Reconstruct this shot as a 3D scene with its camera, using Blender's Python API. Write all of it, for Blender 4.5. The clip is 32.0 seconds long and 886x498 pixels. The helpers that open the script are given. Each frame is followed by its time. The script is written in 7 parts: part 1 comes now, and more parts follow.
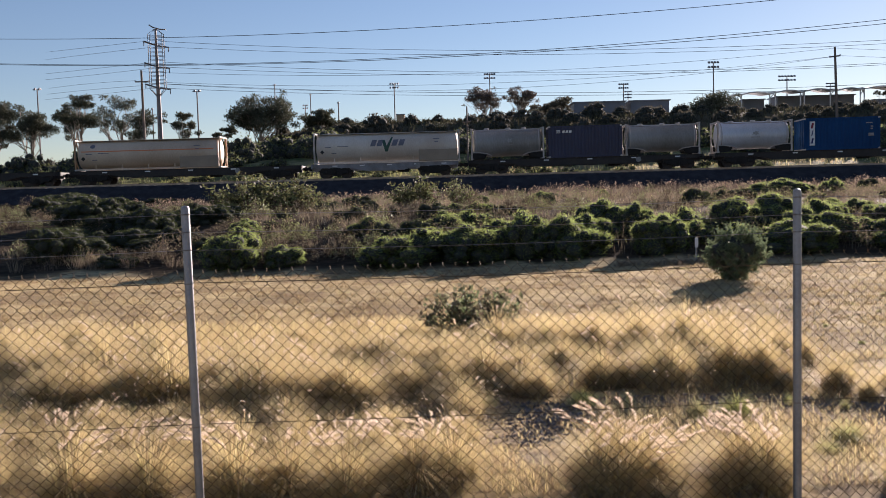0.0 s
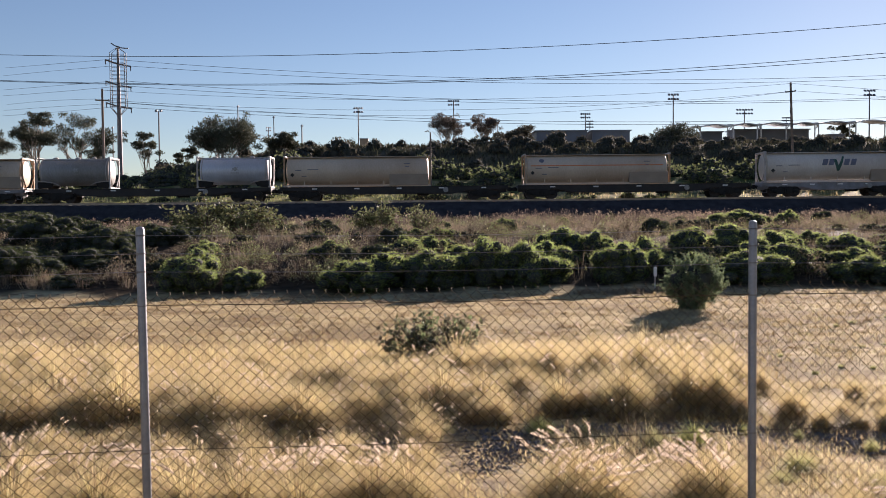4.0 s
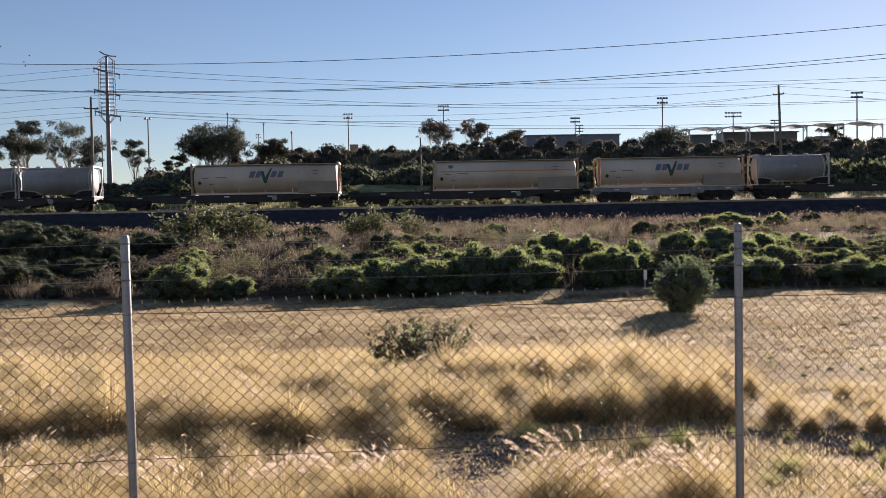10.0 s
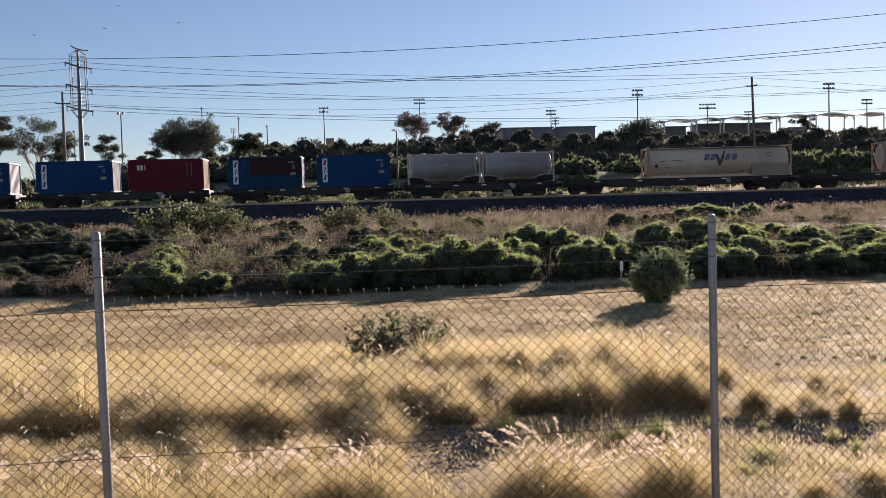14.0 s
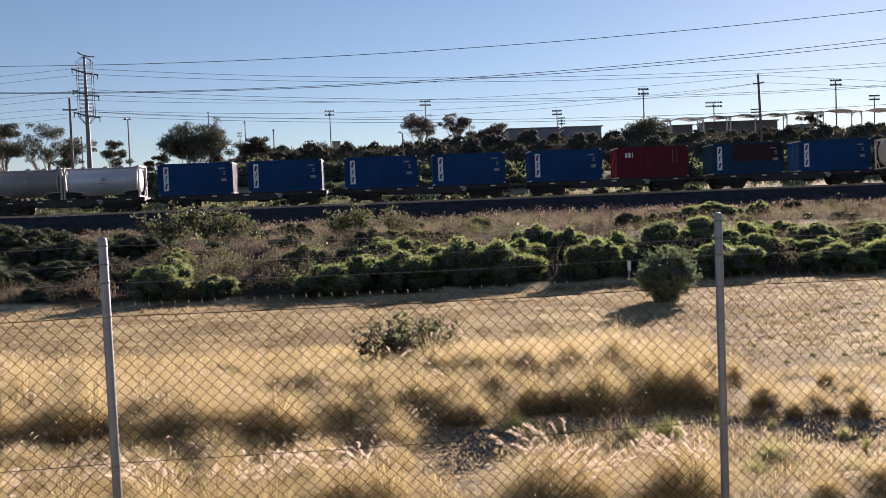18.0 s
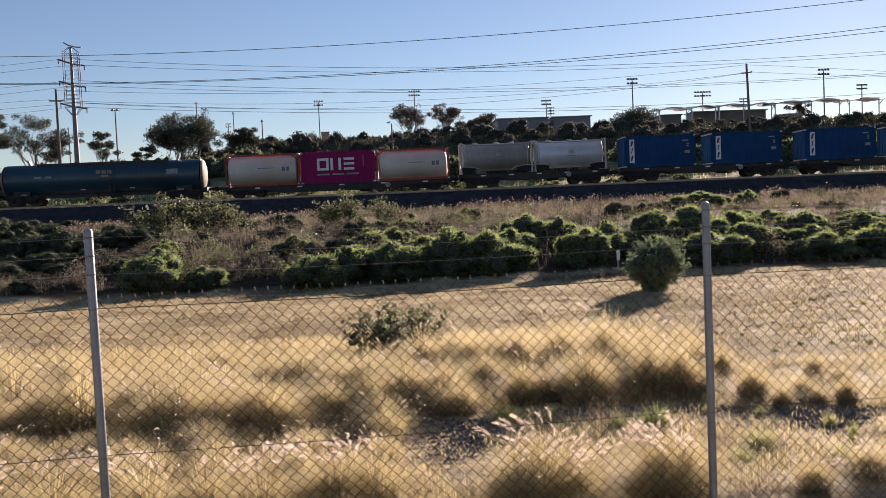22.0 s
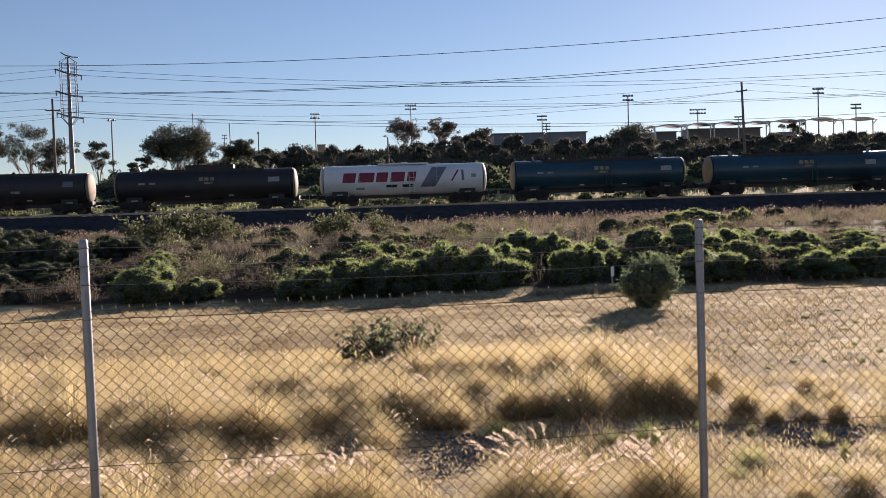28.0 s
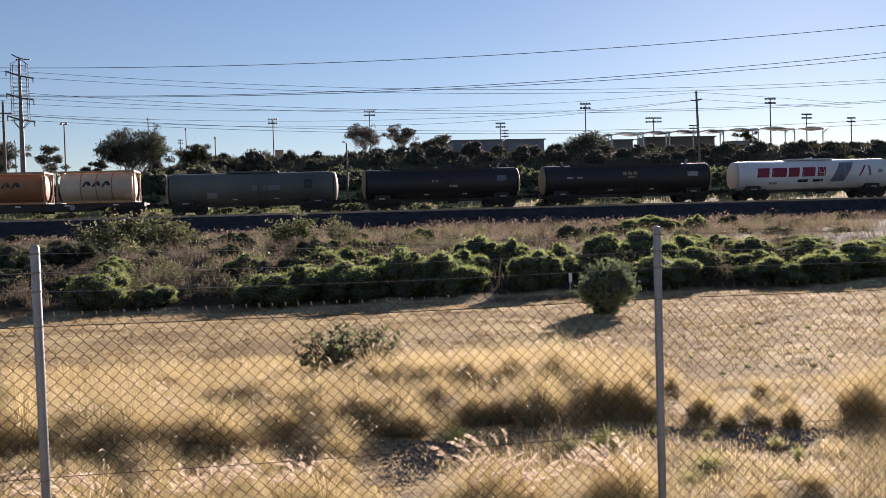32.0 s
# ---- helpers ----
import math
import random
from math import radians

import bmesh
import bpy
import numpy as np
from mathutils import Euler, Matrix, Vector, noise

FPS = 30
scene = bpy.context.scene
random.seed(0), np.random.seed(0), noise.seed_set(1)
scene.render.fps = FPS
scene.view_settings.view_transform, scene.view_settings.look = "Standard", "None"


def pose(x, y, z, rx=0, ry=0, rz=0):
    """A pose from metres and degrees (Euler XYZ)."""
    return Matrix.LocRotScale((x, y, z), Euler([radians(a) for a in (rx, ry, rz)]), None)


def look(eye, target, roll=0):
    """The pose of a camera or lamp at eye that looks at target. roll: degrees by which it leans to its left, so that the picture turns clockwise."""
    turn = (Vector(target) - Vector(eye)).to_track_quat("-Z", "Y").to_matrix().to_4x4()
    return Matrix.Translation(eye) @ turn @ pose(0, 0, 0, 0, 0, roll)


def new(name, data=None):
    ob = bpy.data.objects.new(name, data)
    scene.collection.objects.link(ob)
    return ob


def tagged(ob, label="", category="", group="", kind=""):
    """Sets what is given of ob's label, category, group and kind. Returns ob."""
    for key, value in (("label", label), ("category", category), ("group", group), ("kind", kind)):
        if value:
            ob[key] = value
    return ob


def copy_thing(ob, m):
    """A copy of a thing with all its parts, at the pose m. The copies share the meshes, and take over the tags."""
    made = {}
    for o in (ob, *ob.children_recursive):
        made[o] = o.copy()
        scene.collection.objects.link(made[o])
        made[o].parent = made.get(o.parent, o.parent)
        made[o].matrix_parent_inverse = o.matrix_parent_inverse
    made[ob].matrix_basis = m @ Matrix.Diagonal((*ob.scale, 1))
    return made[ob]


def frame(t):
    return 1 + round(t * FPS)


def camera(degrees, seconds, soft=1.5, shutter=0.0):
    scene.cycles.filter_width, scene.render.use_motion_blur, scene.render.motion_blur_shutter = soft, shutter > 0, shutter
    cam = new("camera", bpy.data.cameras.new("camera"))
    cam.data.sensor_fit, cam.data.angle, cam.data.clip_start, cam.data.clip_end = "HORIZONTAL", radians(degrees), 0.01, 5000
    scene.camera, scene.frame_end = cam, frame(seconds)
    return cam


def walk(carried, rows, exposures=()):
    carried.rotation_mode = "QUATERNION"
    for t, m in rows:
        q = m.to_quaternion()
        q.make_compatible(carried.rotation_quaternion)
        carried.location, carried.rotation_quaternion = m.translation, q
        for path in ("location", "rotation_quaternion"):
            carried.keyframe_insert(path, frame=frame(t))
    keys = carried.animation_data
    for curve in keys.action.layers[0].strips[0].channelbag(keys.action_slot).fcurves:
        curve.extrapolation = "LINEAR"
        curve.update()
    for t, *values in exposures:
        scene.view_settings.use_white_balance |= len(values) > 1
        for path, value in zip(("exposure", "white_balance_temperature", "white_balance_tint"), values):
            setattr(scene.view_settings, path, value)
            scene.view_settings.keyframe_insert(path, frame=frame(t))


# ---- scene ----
cam = camera(52.91, 32.0, soft=0.8)
PATH = [
    (0.0, pose(-0.039, -0.028, 2.005, 86.401, 1.589, 0.212)),
    (0.5, pose(-0.028, -0.019, 2.006, 86.688, 1.507, -2.167)),
    (1.0, pose(-0.019, -0.015, 2.006, 86.924, 1.389, -3.610)),
    (1.5, pose(-0.017, -0.011, 2.005, 87.188, 1.094, -4.265)),
    (2.0, pose(-0.019, -0.009, 2.003, 87.493, 0.938, -4.225)),
    (2.5, pose(-0.021, -0.011, 2.004, 87.772, 0.827, -3.761)),
    (3.0, pose(-0.019, -0.007, 2.006, 87.927, 0.752, -3.131)),
    (3.5, pose(-0.025, -0.003, 2.007, 87.965, 0.716, -2.511)),
    (5.5, pose(-0.026, -0.010, 2.006, 87.999, 0.389, -1.940)),
    (6.0, pose(-0.000, -0.002, 2.009, 87.902, 0.362, -2.212)),
    (6.5, pose(0.000, -0.001, 2.004, 87.778, 0.472, -2.355)),
    (7.0, pose(-0.003, -0.007, 2.007, 87.701, 0.638, -2.269)),
    (7.5, pose(0.000, -0.001, 2.007, 87.611, 0.825, -2.140)),
    (8.0, pose(0.002, 0.004, 2.004, 87.650, 0.920, -2.039)),
    (8.5, pose(0.005, 0.008, 2.005, 87.758, 1.002, -2.137)),
    (9.0, pose(0.008, -0.002, 2.006, 87.997, 1.050, -2.351)),
    (9.5, pose(0.004, -0.006, 2.007, 88.155, 1.065, -2.577)),
    (10.0, pose(0.005, -0.004, 2.007, 88.314, 1.092, -2.780)),
    (10.5, pose(0.008, -0.007, 2.006, 88.515, 1.164, -2.881)),
    (11.0, pose(0.008, -0.019, 2.009, 88.715, 1.202, -2.878)),
    (11.5, pose(0.010, -0.024, 2.009, 88.782, 1.285, -2.895)),
    (12.0, pose(0.008, -0.025, 2.008, 88.634, 1.384, -2.989)),
    (12.5, pose(0.012, -0.017, 2.007, 88.385, 1.474, -3.210)),
    (13.0, pose(0.011, -0.007, 2.007, 88.139, 1.552, -3.537)),
    (13.5, pose(0.013, -0.002, 2.008, 87.972, 1.607, -3.890)),
    (14.0, pose(0.016, 0.008, 2.008, 87.849, 1.569, -4.255)),
    (14.5, pose(0.018, 0.016, 2.008, 87.684, 1.478, -4.578)),
    (16.5, pose(0.026, 0.018, 2.009, 87.824, 1.793, -4.610)),
    (17.0, pose(0.022, 0.013, 2.008, 87.874, 1.975, -4.251)),
    (17.5, pose(0.025, 0.011, 2.010, 87.894, 2.177, -3.963)),
    (18.0, pose(0.026, 0.008, 2.009, 87.957, 2.253, -3.795)),
    (18.5, pose(0.024, 0.005, 2.009, 87.916, 2.271, -3.759)),
    (19.0, pose(0.023, 0.003, 2.008, 87.743, 2.314, -3.754)),
    (19.5, pose(0.023, 0.007, 2.009, 87.325, 2.455, -3.782)),
    (20.0, pose(0.028, 0.012, 2.006, 86.897, 2.621, -3.920)),
    (20.5, pose(0.033, 0.019, 2.004, 86.617, 2.786, -4.161)),
    (21.0, pose(0.038, 0.025, 2.004, 86.625, 2.751, -4.412)),
    (21.5, pose(0.036, 0.022, 2.005, 86.904, 2.663, -4.530)),
    (22.0, pose(0.037, 0.017, 2.007, 87.313, 2.459, -4.464)),
    (22.5, pose(0.035, 0.015, 2.008, 87.740, 2.251, -4.276)),
    (23.0, pose(0.029, 0.012, 2.010, 88.141, 2.075, -4.065)),
    (23.5, pose(0.027, 0.009, 2.010, 88.528, 1.965, -3.893)),
    (24.0, pose(0.028, 0.003, 2.011, 88.843, 1.955, -3.770)),
    (24.5, pose(0.028, -0.000, 2.010, 89.001, 2.026, -3.691)),
    (26.5, pose(0.031, -0.009, 2.013, 88.825, 1.895, -4.156)),
    (27.0, pose(0.033, -0.005, 2.012, 88.623, 1.844, -4.382)),
    (27.5, pose(0.035, -0.002, 2.011, 88.355, 1.777, -4.618)),
    (28.0, pose(0.037, -0.002, 2.011, 88.199, 1.791, -4.780)),
    (28.5, pose(0.033, 0.004, 2.009, 88.297, 1.796, -4.856)),
    (29.0, pose(0.033, -0.003, 2.011, 88.534, 1.774, -4.859)),
    (29.5, pose(0.038, -0.010, 2.016, 88.706, 1.777, -4.936)),
    (30.0, pose(0.037, 0.005, 2.014, 88.616, 1.741, -5.132)),
    (30.5, pose(0.031, 0.026, 2.009, 88.364, 1.616, -5.555)),
    (31.0, pose(0.030, 0.025, 2.009, 88.230, 1.538, -6.100)),
    (31.5, pose(0.033, 0.019, 2.009, 88.285, 1.528, -6.798)),
    (32.0, pose(0.029, 0.014, 2.010, 88.528, 1.633, -7.438)),
]
walk(cam, PATH, [(0.0, 1.4, 6600, 25), (32.0, 1.4, 6600, 25)])

# ---- light ----
SUN_AZ, SUN_EL = radians(30.0), radians(15.5)
world = bpy.data.worlds.new("sky")
scene.world = world
world.use_nodes = True
wn = world.node_tree.nodes
sky = wn.new("ShaderNodeTexSky")
sky.sky_type = "NISHITA"
sky.sun_disc = False
sky.sun_elevation, sky.sun_rotation = SUN_EL, SUN_AZ
sky.air_density, sky.dust_density, sky.ozone_density = 1.0, 0.06, 3.0
world.node_tree.links.new(sky.outputs[0], wn["Background"].inputs[0])
wn["Background"].inputs[1].default_value = 0.0405
sun = new("sun", bpy.data.lights.new("sun", "SUN"))
sun.data.energy, sun.data.angle, sun.data.color = 5.0, radians(0.6), (1.0, 0.92, 0.8)
sun_way = Vector((math.sin(SUN_AZ) * math.cos(SUN_EL), math.cos(SUN_AZ) * math.cos(SUN_EL), math.sin(SUN_EL)))
sun.matrix_world = look(sun_way * 100, (0, 0, 0))


# ---- materials ----
def mat(name, a, b=None, rough=0.7, metal=0.0, scale=3.0, fine=40.0, bump=0.15, vary=0.0, leaf=0.0, streak=None, coat=0.0, spec=0.5):
    """Two-scale mottled surface from colour a to colour b. leaf: share of light let through. streak: (x, y, z) stretch."""
    b = b or tuple(c * 0.75 for c in a)
    m = bpy.data.materials.new(name)
    m.use_nodes = True
    n, l = m.node_tree.nodes, m.node_tree.links
    p = n["Principled BSDF"]
    tc = n.new("ShaderNodeTexCoord")
    mp = n.new("ShaderNodeMapping")
    l.new(tc.outputs["Object"], mp.inputs[0])
    if streak:
        mp.inputs["Scale"].default_value = streak
    big, small = n.new("ShaderNodeTexNoise"), n.new("ShaderNodeTexNoise")
    big.inputs["Scale"].default_value, small.inputs["Scale"].default_value = scale, fine
    big.inputs["Detail"].default_value = small.inputs["Detail"].default_value = 4
    l.new(mp.outputs[0], big.inputs[0]), l.new(mp.outputs[0], small.inputs[0])
    add = n.new("ShaderNodeMath")
    add.operation = "MULTIPLY_ADD"
    l.new(small.outputs[0], add.inputs[0])
    add.inputs[1].default_value = 0.5
    l.new(big.outputs[0], add.inputs[2])
    ramp = n.new("ShaderNodeMapRange")
    ramp.inputs[1].default_value, ramp.inputs[2].default_value = 0.52, 0.98
    l.new(add.outputs[0], ramp.inputs[0])
    mix = n.new("ShaderNodeMix")
    mix.data_type = "RGBA"
    mix.inputs[6].default_value, mix.inputs[7].default_value = (*a, 1), (*b, 1)
    l.new(ramp.outputs[0], mix.inputs[0])
    col = mix.outputs[2]
    if vary:
        info, hsv = n.new("ShaderNodeNewGeometry"), n.new("ShaderNodeHueSaturation")
        vr = n.new("ShaderNodeMapRange")
        vr.inputs[3].default_value, vr.inputs[4].default_value = 1 - vary, 1 + vary
        l.new(info.outputs["Random Per Island"], vr.inputs[0])
        l.new(vr.outputs[0], hsv.inputs["Value"])
        hr = n.new("ShaderNodeMapRange")
        hr.inputs[3].default_value, hr.inputs[4].default_value = 0.5 - vary * 0.06, 0.5 + vary * 0.06
        l.new(info.outputs["Random Per Island"], hr.inputs[0])
        l.new(hr.outputs[0], hsv.inputs["Hue"])
        l.new(col, hsv.inputs["Color"])
        col = hsv.outputs[0]
    l.new(col, p.inputs["Base Color"])
    p.inputs["Roughness"].default_value, p.inputs["Metallic"].default_value = rough, metal
    p.inputs["Coat Weight"].default_value = coat
    p.inputs["Specular IOR Level"].default_value = spec
    if bump:
        bp = n.new("ShaderNodeBump")
        bp.inputs["Strength"].default_value, bp.inputs["Distance"].default_value = bump, 0.02
        l.new(small.outputs[0], bp.inputs["Height"])
        l.new(bp.outputs[0], p.inputs["Normal"])
    if leaf:
        p.inputs["Specular IOR Level"].default_value = 0.25
        tr, sh = n.new("ShaderNodeBsdfTranslucent"), n.new("ShaderNodeMixShader")
        l.new(col, tr.inputs[0])
        sh.inputs[0].default_value = leaf
        l.new(p.outputs[0], sh.inputs[1]), l.new(tr.outputs[0], sh.inputs[2])
        l.new(sh.outputs[0], n["Material Output"].inputs[0])
    return m


GALV = mat("galvanised_steel", (0.3, 0.3, 0.31), (0.2, 0.2, 0.215), 0.45, 0.6, 6, 60, 0.05)
WIRE = mat("rusted_wire", (0.135, 0.1, 0.058), (0.08, 0.058, 0.036), 0.85, 0.0, 20, 200, 0.0)
BARB = mat("barbed_wire_steel", (0.26, 0.25, 0.25), (0.16, 0.15, 0.15), 0.45, 0.6, 20, 200, 0.0)
CLOD = mat("brown_clod", (0.5, 0.37, 0.22), (0.34, 0.245, 0.15), 0.95, 0, 3, 40, 0.3, 0.35)
GRAVEL = mat("grey_gravel", (0.2, 0.185, 0.175), (0.1, 0.092, 0.088), 0.9, 0, 8, 60, 0.3, 0.4)
CABLE = mat("power_cable", (0.06, 0.065, 0.08), (0.04, 0.045, 0.055), 0.6, 0.3, 1, 10, 0.0)
STRAW = mat("dry_grass_blade", (0.65, 0.515, 0.285), (0.5, 0.39, 0.205), 0.6, 0, 0.8, 8, 0.0, 0.5, 0.5)
STRAW_LOW = mat("short_dry_grass", (0.55, 0.435, 0.235), (0.39, 0.3, 0.16), 0.7, 0, 0.6, 6, 0.0, 0.35, 0.4)
TUSS = mat("tussock_blade", (0.65, 0.525, 0.3), (0.49, 0.39, 0.205), 0.6, 0, 1.5, 8, 0.0, 0.4, 0.5)
# tussock hearts: shade at the base put into a darker blade colour
HEART = mat("shaded_tussock_blade", (0.42, 0.36, 0.265), (0.29, 0.25, 0.185), 0.7, 0, 1.5, 8, 0.0, 0.5, 0.32)
STRAW_DARK = mat("brown_stubble", (0.4, 0.28, 0.15), (0.27, 0.18, 0.1), 0.8, 0, 1.0, 8, 0.0, 0.35, 0.25)
PALE_GREEN = mat("pale_green_tussock_blade", (0.46, 0.45, 0.22), (0.54, 0.49, 0.24), 0.6, 0, 1.5, 8, 0.0, 0.3, 0.45)
TUSS_GREEN = mat("green_tussock_blade", (0.33, 0.36, 0.13), (0.42, 0.4, 0.16), 0.6, 0, 1.5, 8, 0.0, 0.3, 0.42)
SEED = mat("seed_head", (0.8, 0.69, 0.57), (0.7, 0.58, 0.46), 0.8, 0, 5, 60, 0.0, 0.15, 0.65)
SHRUB = mat("shrub_leaf", (0.25, 0.295, 0.1), (0.13, 0.165, 0.06), 0.8, 0, 1.2, 10, 0.0, 0.35, 0.74)
WAYSIDE = mat("wayside_leaf", (0.17, 0.19, 0.085), (0.1, 0.12, 0.055), 0.8, 0, 0.8, 6, 0.0, 0.3, 0.45)
ROUNDLEAF = mat("blue_green_leaf", (0.17, 0.21, 0.12), (0.11, 0.145, 0.08), 0.7, 0, 2, 10, 0.0, 0.3, 0.45)
PURPLE = mat("mauve_green_leaf", (0.15, 0.185, 0.085), (0.16, 0.12, 0.095), 0.45, 0, 2.5, 10, 0.0, 0.45, 0.62)
# cores of the shrubs: the shade within them put into the colour
SHRUB_CORE_SHADE = mat("shrub_core_shade", (0.042, 0.048, 0.036), (0.028, 0.03, 0.025), 0.95, 0, 4, 40, 0.6)
# darker copy of shrub_leaf: shade on the left bank put into the colour
SHRUB_SHADE = mat("shaded_shrub_leaf", (0.065, 0.08, 0.033), (0.04, 0.05, 0.022), 0.85, 0, 1.2, 10, 0.0, 0.3, 0.35)
SHRUB_DARK = mat("dark_shrub_leaf", (0.115, 0.11, 0.08), (0.09, 0.078, 0.06), 0.9, 0, 0.6, 6, 0.0, 0.2, 0.3)
LEGGY = mat("dull_grey_leaf", (0.18, 0.185, 0.085), (0.09, 0.095, 0.045), 0.6, 0, 1.5, 10, 0.0, 0.65, 0.4)
SCRUB = mat("hillside_scrub_leaf", (0.11, 0.1, 0.065), (0.075, 0.075, 0.045), 0.9, 0, 0.2, 3, 0.0, 0.4, 0.2)
SALT = mat("grey_green_leaf", (0.24, 0.25, 0.11), (0.14, 0.15, 0.07), 0.5, 0, 1.5, 10, 0.0, 0.4, 0.45)
BANKGRASS = mat("bank_grass_blade", (0.31, 0.245, 0.175), (0.18, 0.14, 0.105), 0.7, 0, 0.8, 8, 0.0, 0.35, 0.4)
REED = mat("dry_reed", (0.2, 0.15, 0.115), (0.11, 0.085, 0.07), 0.8, 0, 0.3, 5, 0.0, 0.4, 0.35)
REEDHEAD = mat("reed_seed_head", (0.42, 0.33, 0.25), (0.3, 0.22, 0.17), 0.8, 0, 0.8, 8, 0.0, 0.35, 0.5)
WEED = mat("dry_weed_stalk", (0.225, 0.185, 0.12), (0.105, 0.085, 0.062), 0.8, 0, 0.35, 5, 0.0, 0.4, 0.3)
GUM = mat("gum_leaf", (0.1, 0.105, 0.07), (0.062, 0.066, 0.045), 0.7, 0, 0.5, 5, 0.0, 0.35, 0.25)
REDGUM = mat("reddish_gum_leaf", (0.125, 0.1, 0.085), (0.085, 0.07, 0.058), 0.55, 0, 0.5, 5, 0.0, 0.3, 0.3)
BARK = mat("pale_bark", (0.3, 0.25, 0.2), (0.17, 0.13, 0.1), 0.85, 0, 2, 20, 0.3)
TWIG = mat("brown_twig", (0.11, 0.075, 0.05), (0.07, 0.045, 0.03), 0.85, 0, 2, 20, 0.2)
BALLAST = mat("dark_ballast", (0.056, 0.056, 0.064), (0.028, 0.028, 0.033), 0.95, 0, 1.5, 30, 0.8, spec=0.08)
RAIL = mat("rail_steel", (0.3, 0.26, 0.23), (0.18, 0.13, 0.1), 0.35, 0.9, 2, 30, 0.05)
CONC = mat("sleeper_concrete", (0.15, 0.14, 0.13), (0.1, 0.09, 0.085), 0.9, 0, 3, 40, 0.2)
BOGIE = mat("bogie_iron", (0.022, 0.019, 0.017), (0.014, 0.012, 0.01), 0.75, 0.3, 3, 30, 0.2)
WHEEL = mat("wheel_steel", (0.05, 0.042, 0.038), (0.028, 0.022, 0.02), 0.5, 0.6, 3, 30, 0.1)
DECK = mat("black_wagon_paint", (0.016, 0.015, 0.017), (0.035, 0.028, 0.024), 0.6, 0.2, 1.5, 20, 0.1)
DECK_GREY = mat("grey_wagon_paint", (0.28, 0.28, 0.3), (0.18, 0.17, 0.17), 0.6, 0.1, 1.5, 20, 0.1)
WHITE = mat("white_marking", (0.8, 0.8, 0.78), (0.6, 0.6, 0.58), 0.6, 0, 5, 50, 0.0)
CREAM = mat("cream_tank_paint", (0.66, 0.54, 0.41), (0.46, 0.35, 0.25), 0.5, 0, 0.35, 12, 0.06, streak=(1, 1, 0.35), coat=0.1)
TANKWHITE = mat("dusty_white_tank_paint", (0.7, 0.64, 0.56), (0.5, 0.42, 0.34), 0.5, 0, 0.35, 12, 0.06, streak=(1, 1, 0.35), coat=0.1)
BOXPANEL = mat("tan_side_panel", (0.36, 0.28, 0.2), (0.26, 0.2, 0.145), 0.6, 0, 0.8, 20, 0.05)
ORANGE = mat("orange_line_paint", (0.75, 0.22, 0.06), (0.55, 0.17, 0.06), 0.55, 0, 1, 20, 0.0)
OCHRE = mat("ochre_frame_paint", (0.5, 0.3, 0.15), (0.34, 0.19, 0.1), 0.6, 0, 1.2, 20, 0.1)
GREYTANK = mat("grey_tank_cladding", (0.34, 0.34, 0.33), (0.2, 0.185, 0.165), 0.55, 0.15, 0.5, 14, 0.06, streak=(1, 1, 0.3))
PALETANK = mat("pale_tank_cladding", (0.62, 0.65, 0.7), (0.42, 0.43, 0.45), 0.42, 0.2, 0.5, 14, 0.06, streak=(1, 1, 0.3))
FRAMEGREY = mat("grey_frame_paint", (0.5, 0.47, 0.44), (0.34, 0.29, 0.25), 0.55, 0.1, 1.5, 20, 0.08)
REDFRAME = mat("red_frame_paint", (0.36, 0.05, 0.028), (0.22, 0.04, 0.025), 0.55, 0, 1.5, 20, 0.1)
BLUE = mat("blue_container_paint", (0.004, 0.058, 0.17), (0.004, 0.04, 0.115), 0.7, 0, 0.6, 15, 0.08, spec=0.2)
NAVY = mat("navy_container_paint", (0.01, 0.016, 0.06), (0.008, 0.01, 0.04), 0.45, 0, 0.6, 15, 0.08)
FADED = mat("patched_dark_blue_paint", (0.006, 0.052, 0.11), (0.006, 0.04, 0.075), 0.7, 0, 0.35, 9, 0.1, spec=0.2)
MAROON = mat("brown_repaint", (0.045, 0.02, 0.023), (0.032, 0.016, 0.018), 0.7, 0, 0.6, 12, 0.1, spec=0.2)
RED = mat("red_container_paint", (0.14, 0.008, 0.022), (0.095, 0.007, 0.016), 0.6, 0, 0.6, 15, 0.08, spec=0.2)
MAGENTA = mat("magenta_container_paint", (0.3, 0.007, 0.105), (0.22, 0.007, 0.075), 0.6, 0, 0.6, 15, 0.08, spec=0.2)
TEAL = mat("teal_tanker_paint", (0.009, 0.06, 0.09), (0.01, 0.032, 0.045), 0.45, 0, 0.3, 10, 0.06, streak=(1, 1, 0.3), coat=0.15)
BLACK = mat("black_tanker_paint", (0.013, 0.012, 0.015), (0.028, 0.021, 0.02), 0.58, 0, 0.3, 10, 0.08, streak=(1, 1, 0.3))
OLIVE = mat("grey_green_tanker_paint", (0.135, 0.14, 0.12), (0.08, 0.082, 0.07), 0.65, 0, 0.3, 10, 0.08, streak=(1, 1, 0.3))
PURE = mat("clean_white_tanker_paint", (0.78, 0.77, 0.76), (0.62, 0.6, 0.58), 0.35, 0, 0.4, 12, 0.04, streak=(1, 1, 0.3), coat=0.3)
ENDTAN = mat("tan_end_paint", (0.3, 0.24, 0.16), (0.2, 0.155, 0.105), 0.7, 0, 1.2, 20, 0.1, spec=0.2)
RUSTTANK = mat("rusty_orange_tank_paint", (0.42, 0.17, 0.07), (0.25, 0.1, 0.05), 0.65, 0, 0.6, 14, 0.1)
LOGO_RED = mat("dark_red_logo_paint", (0.24, 0.012, 0.035), None, 0.5, 0, 2, 20, 0)
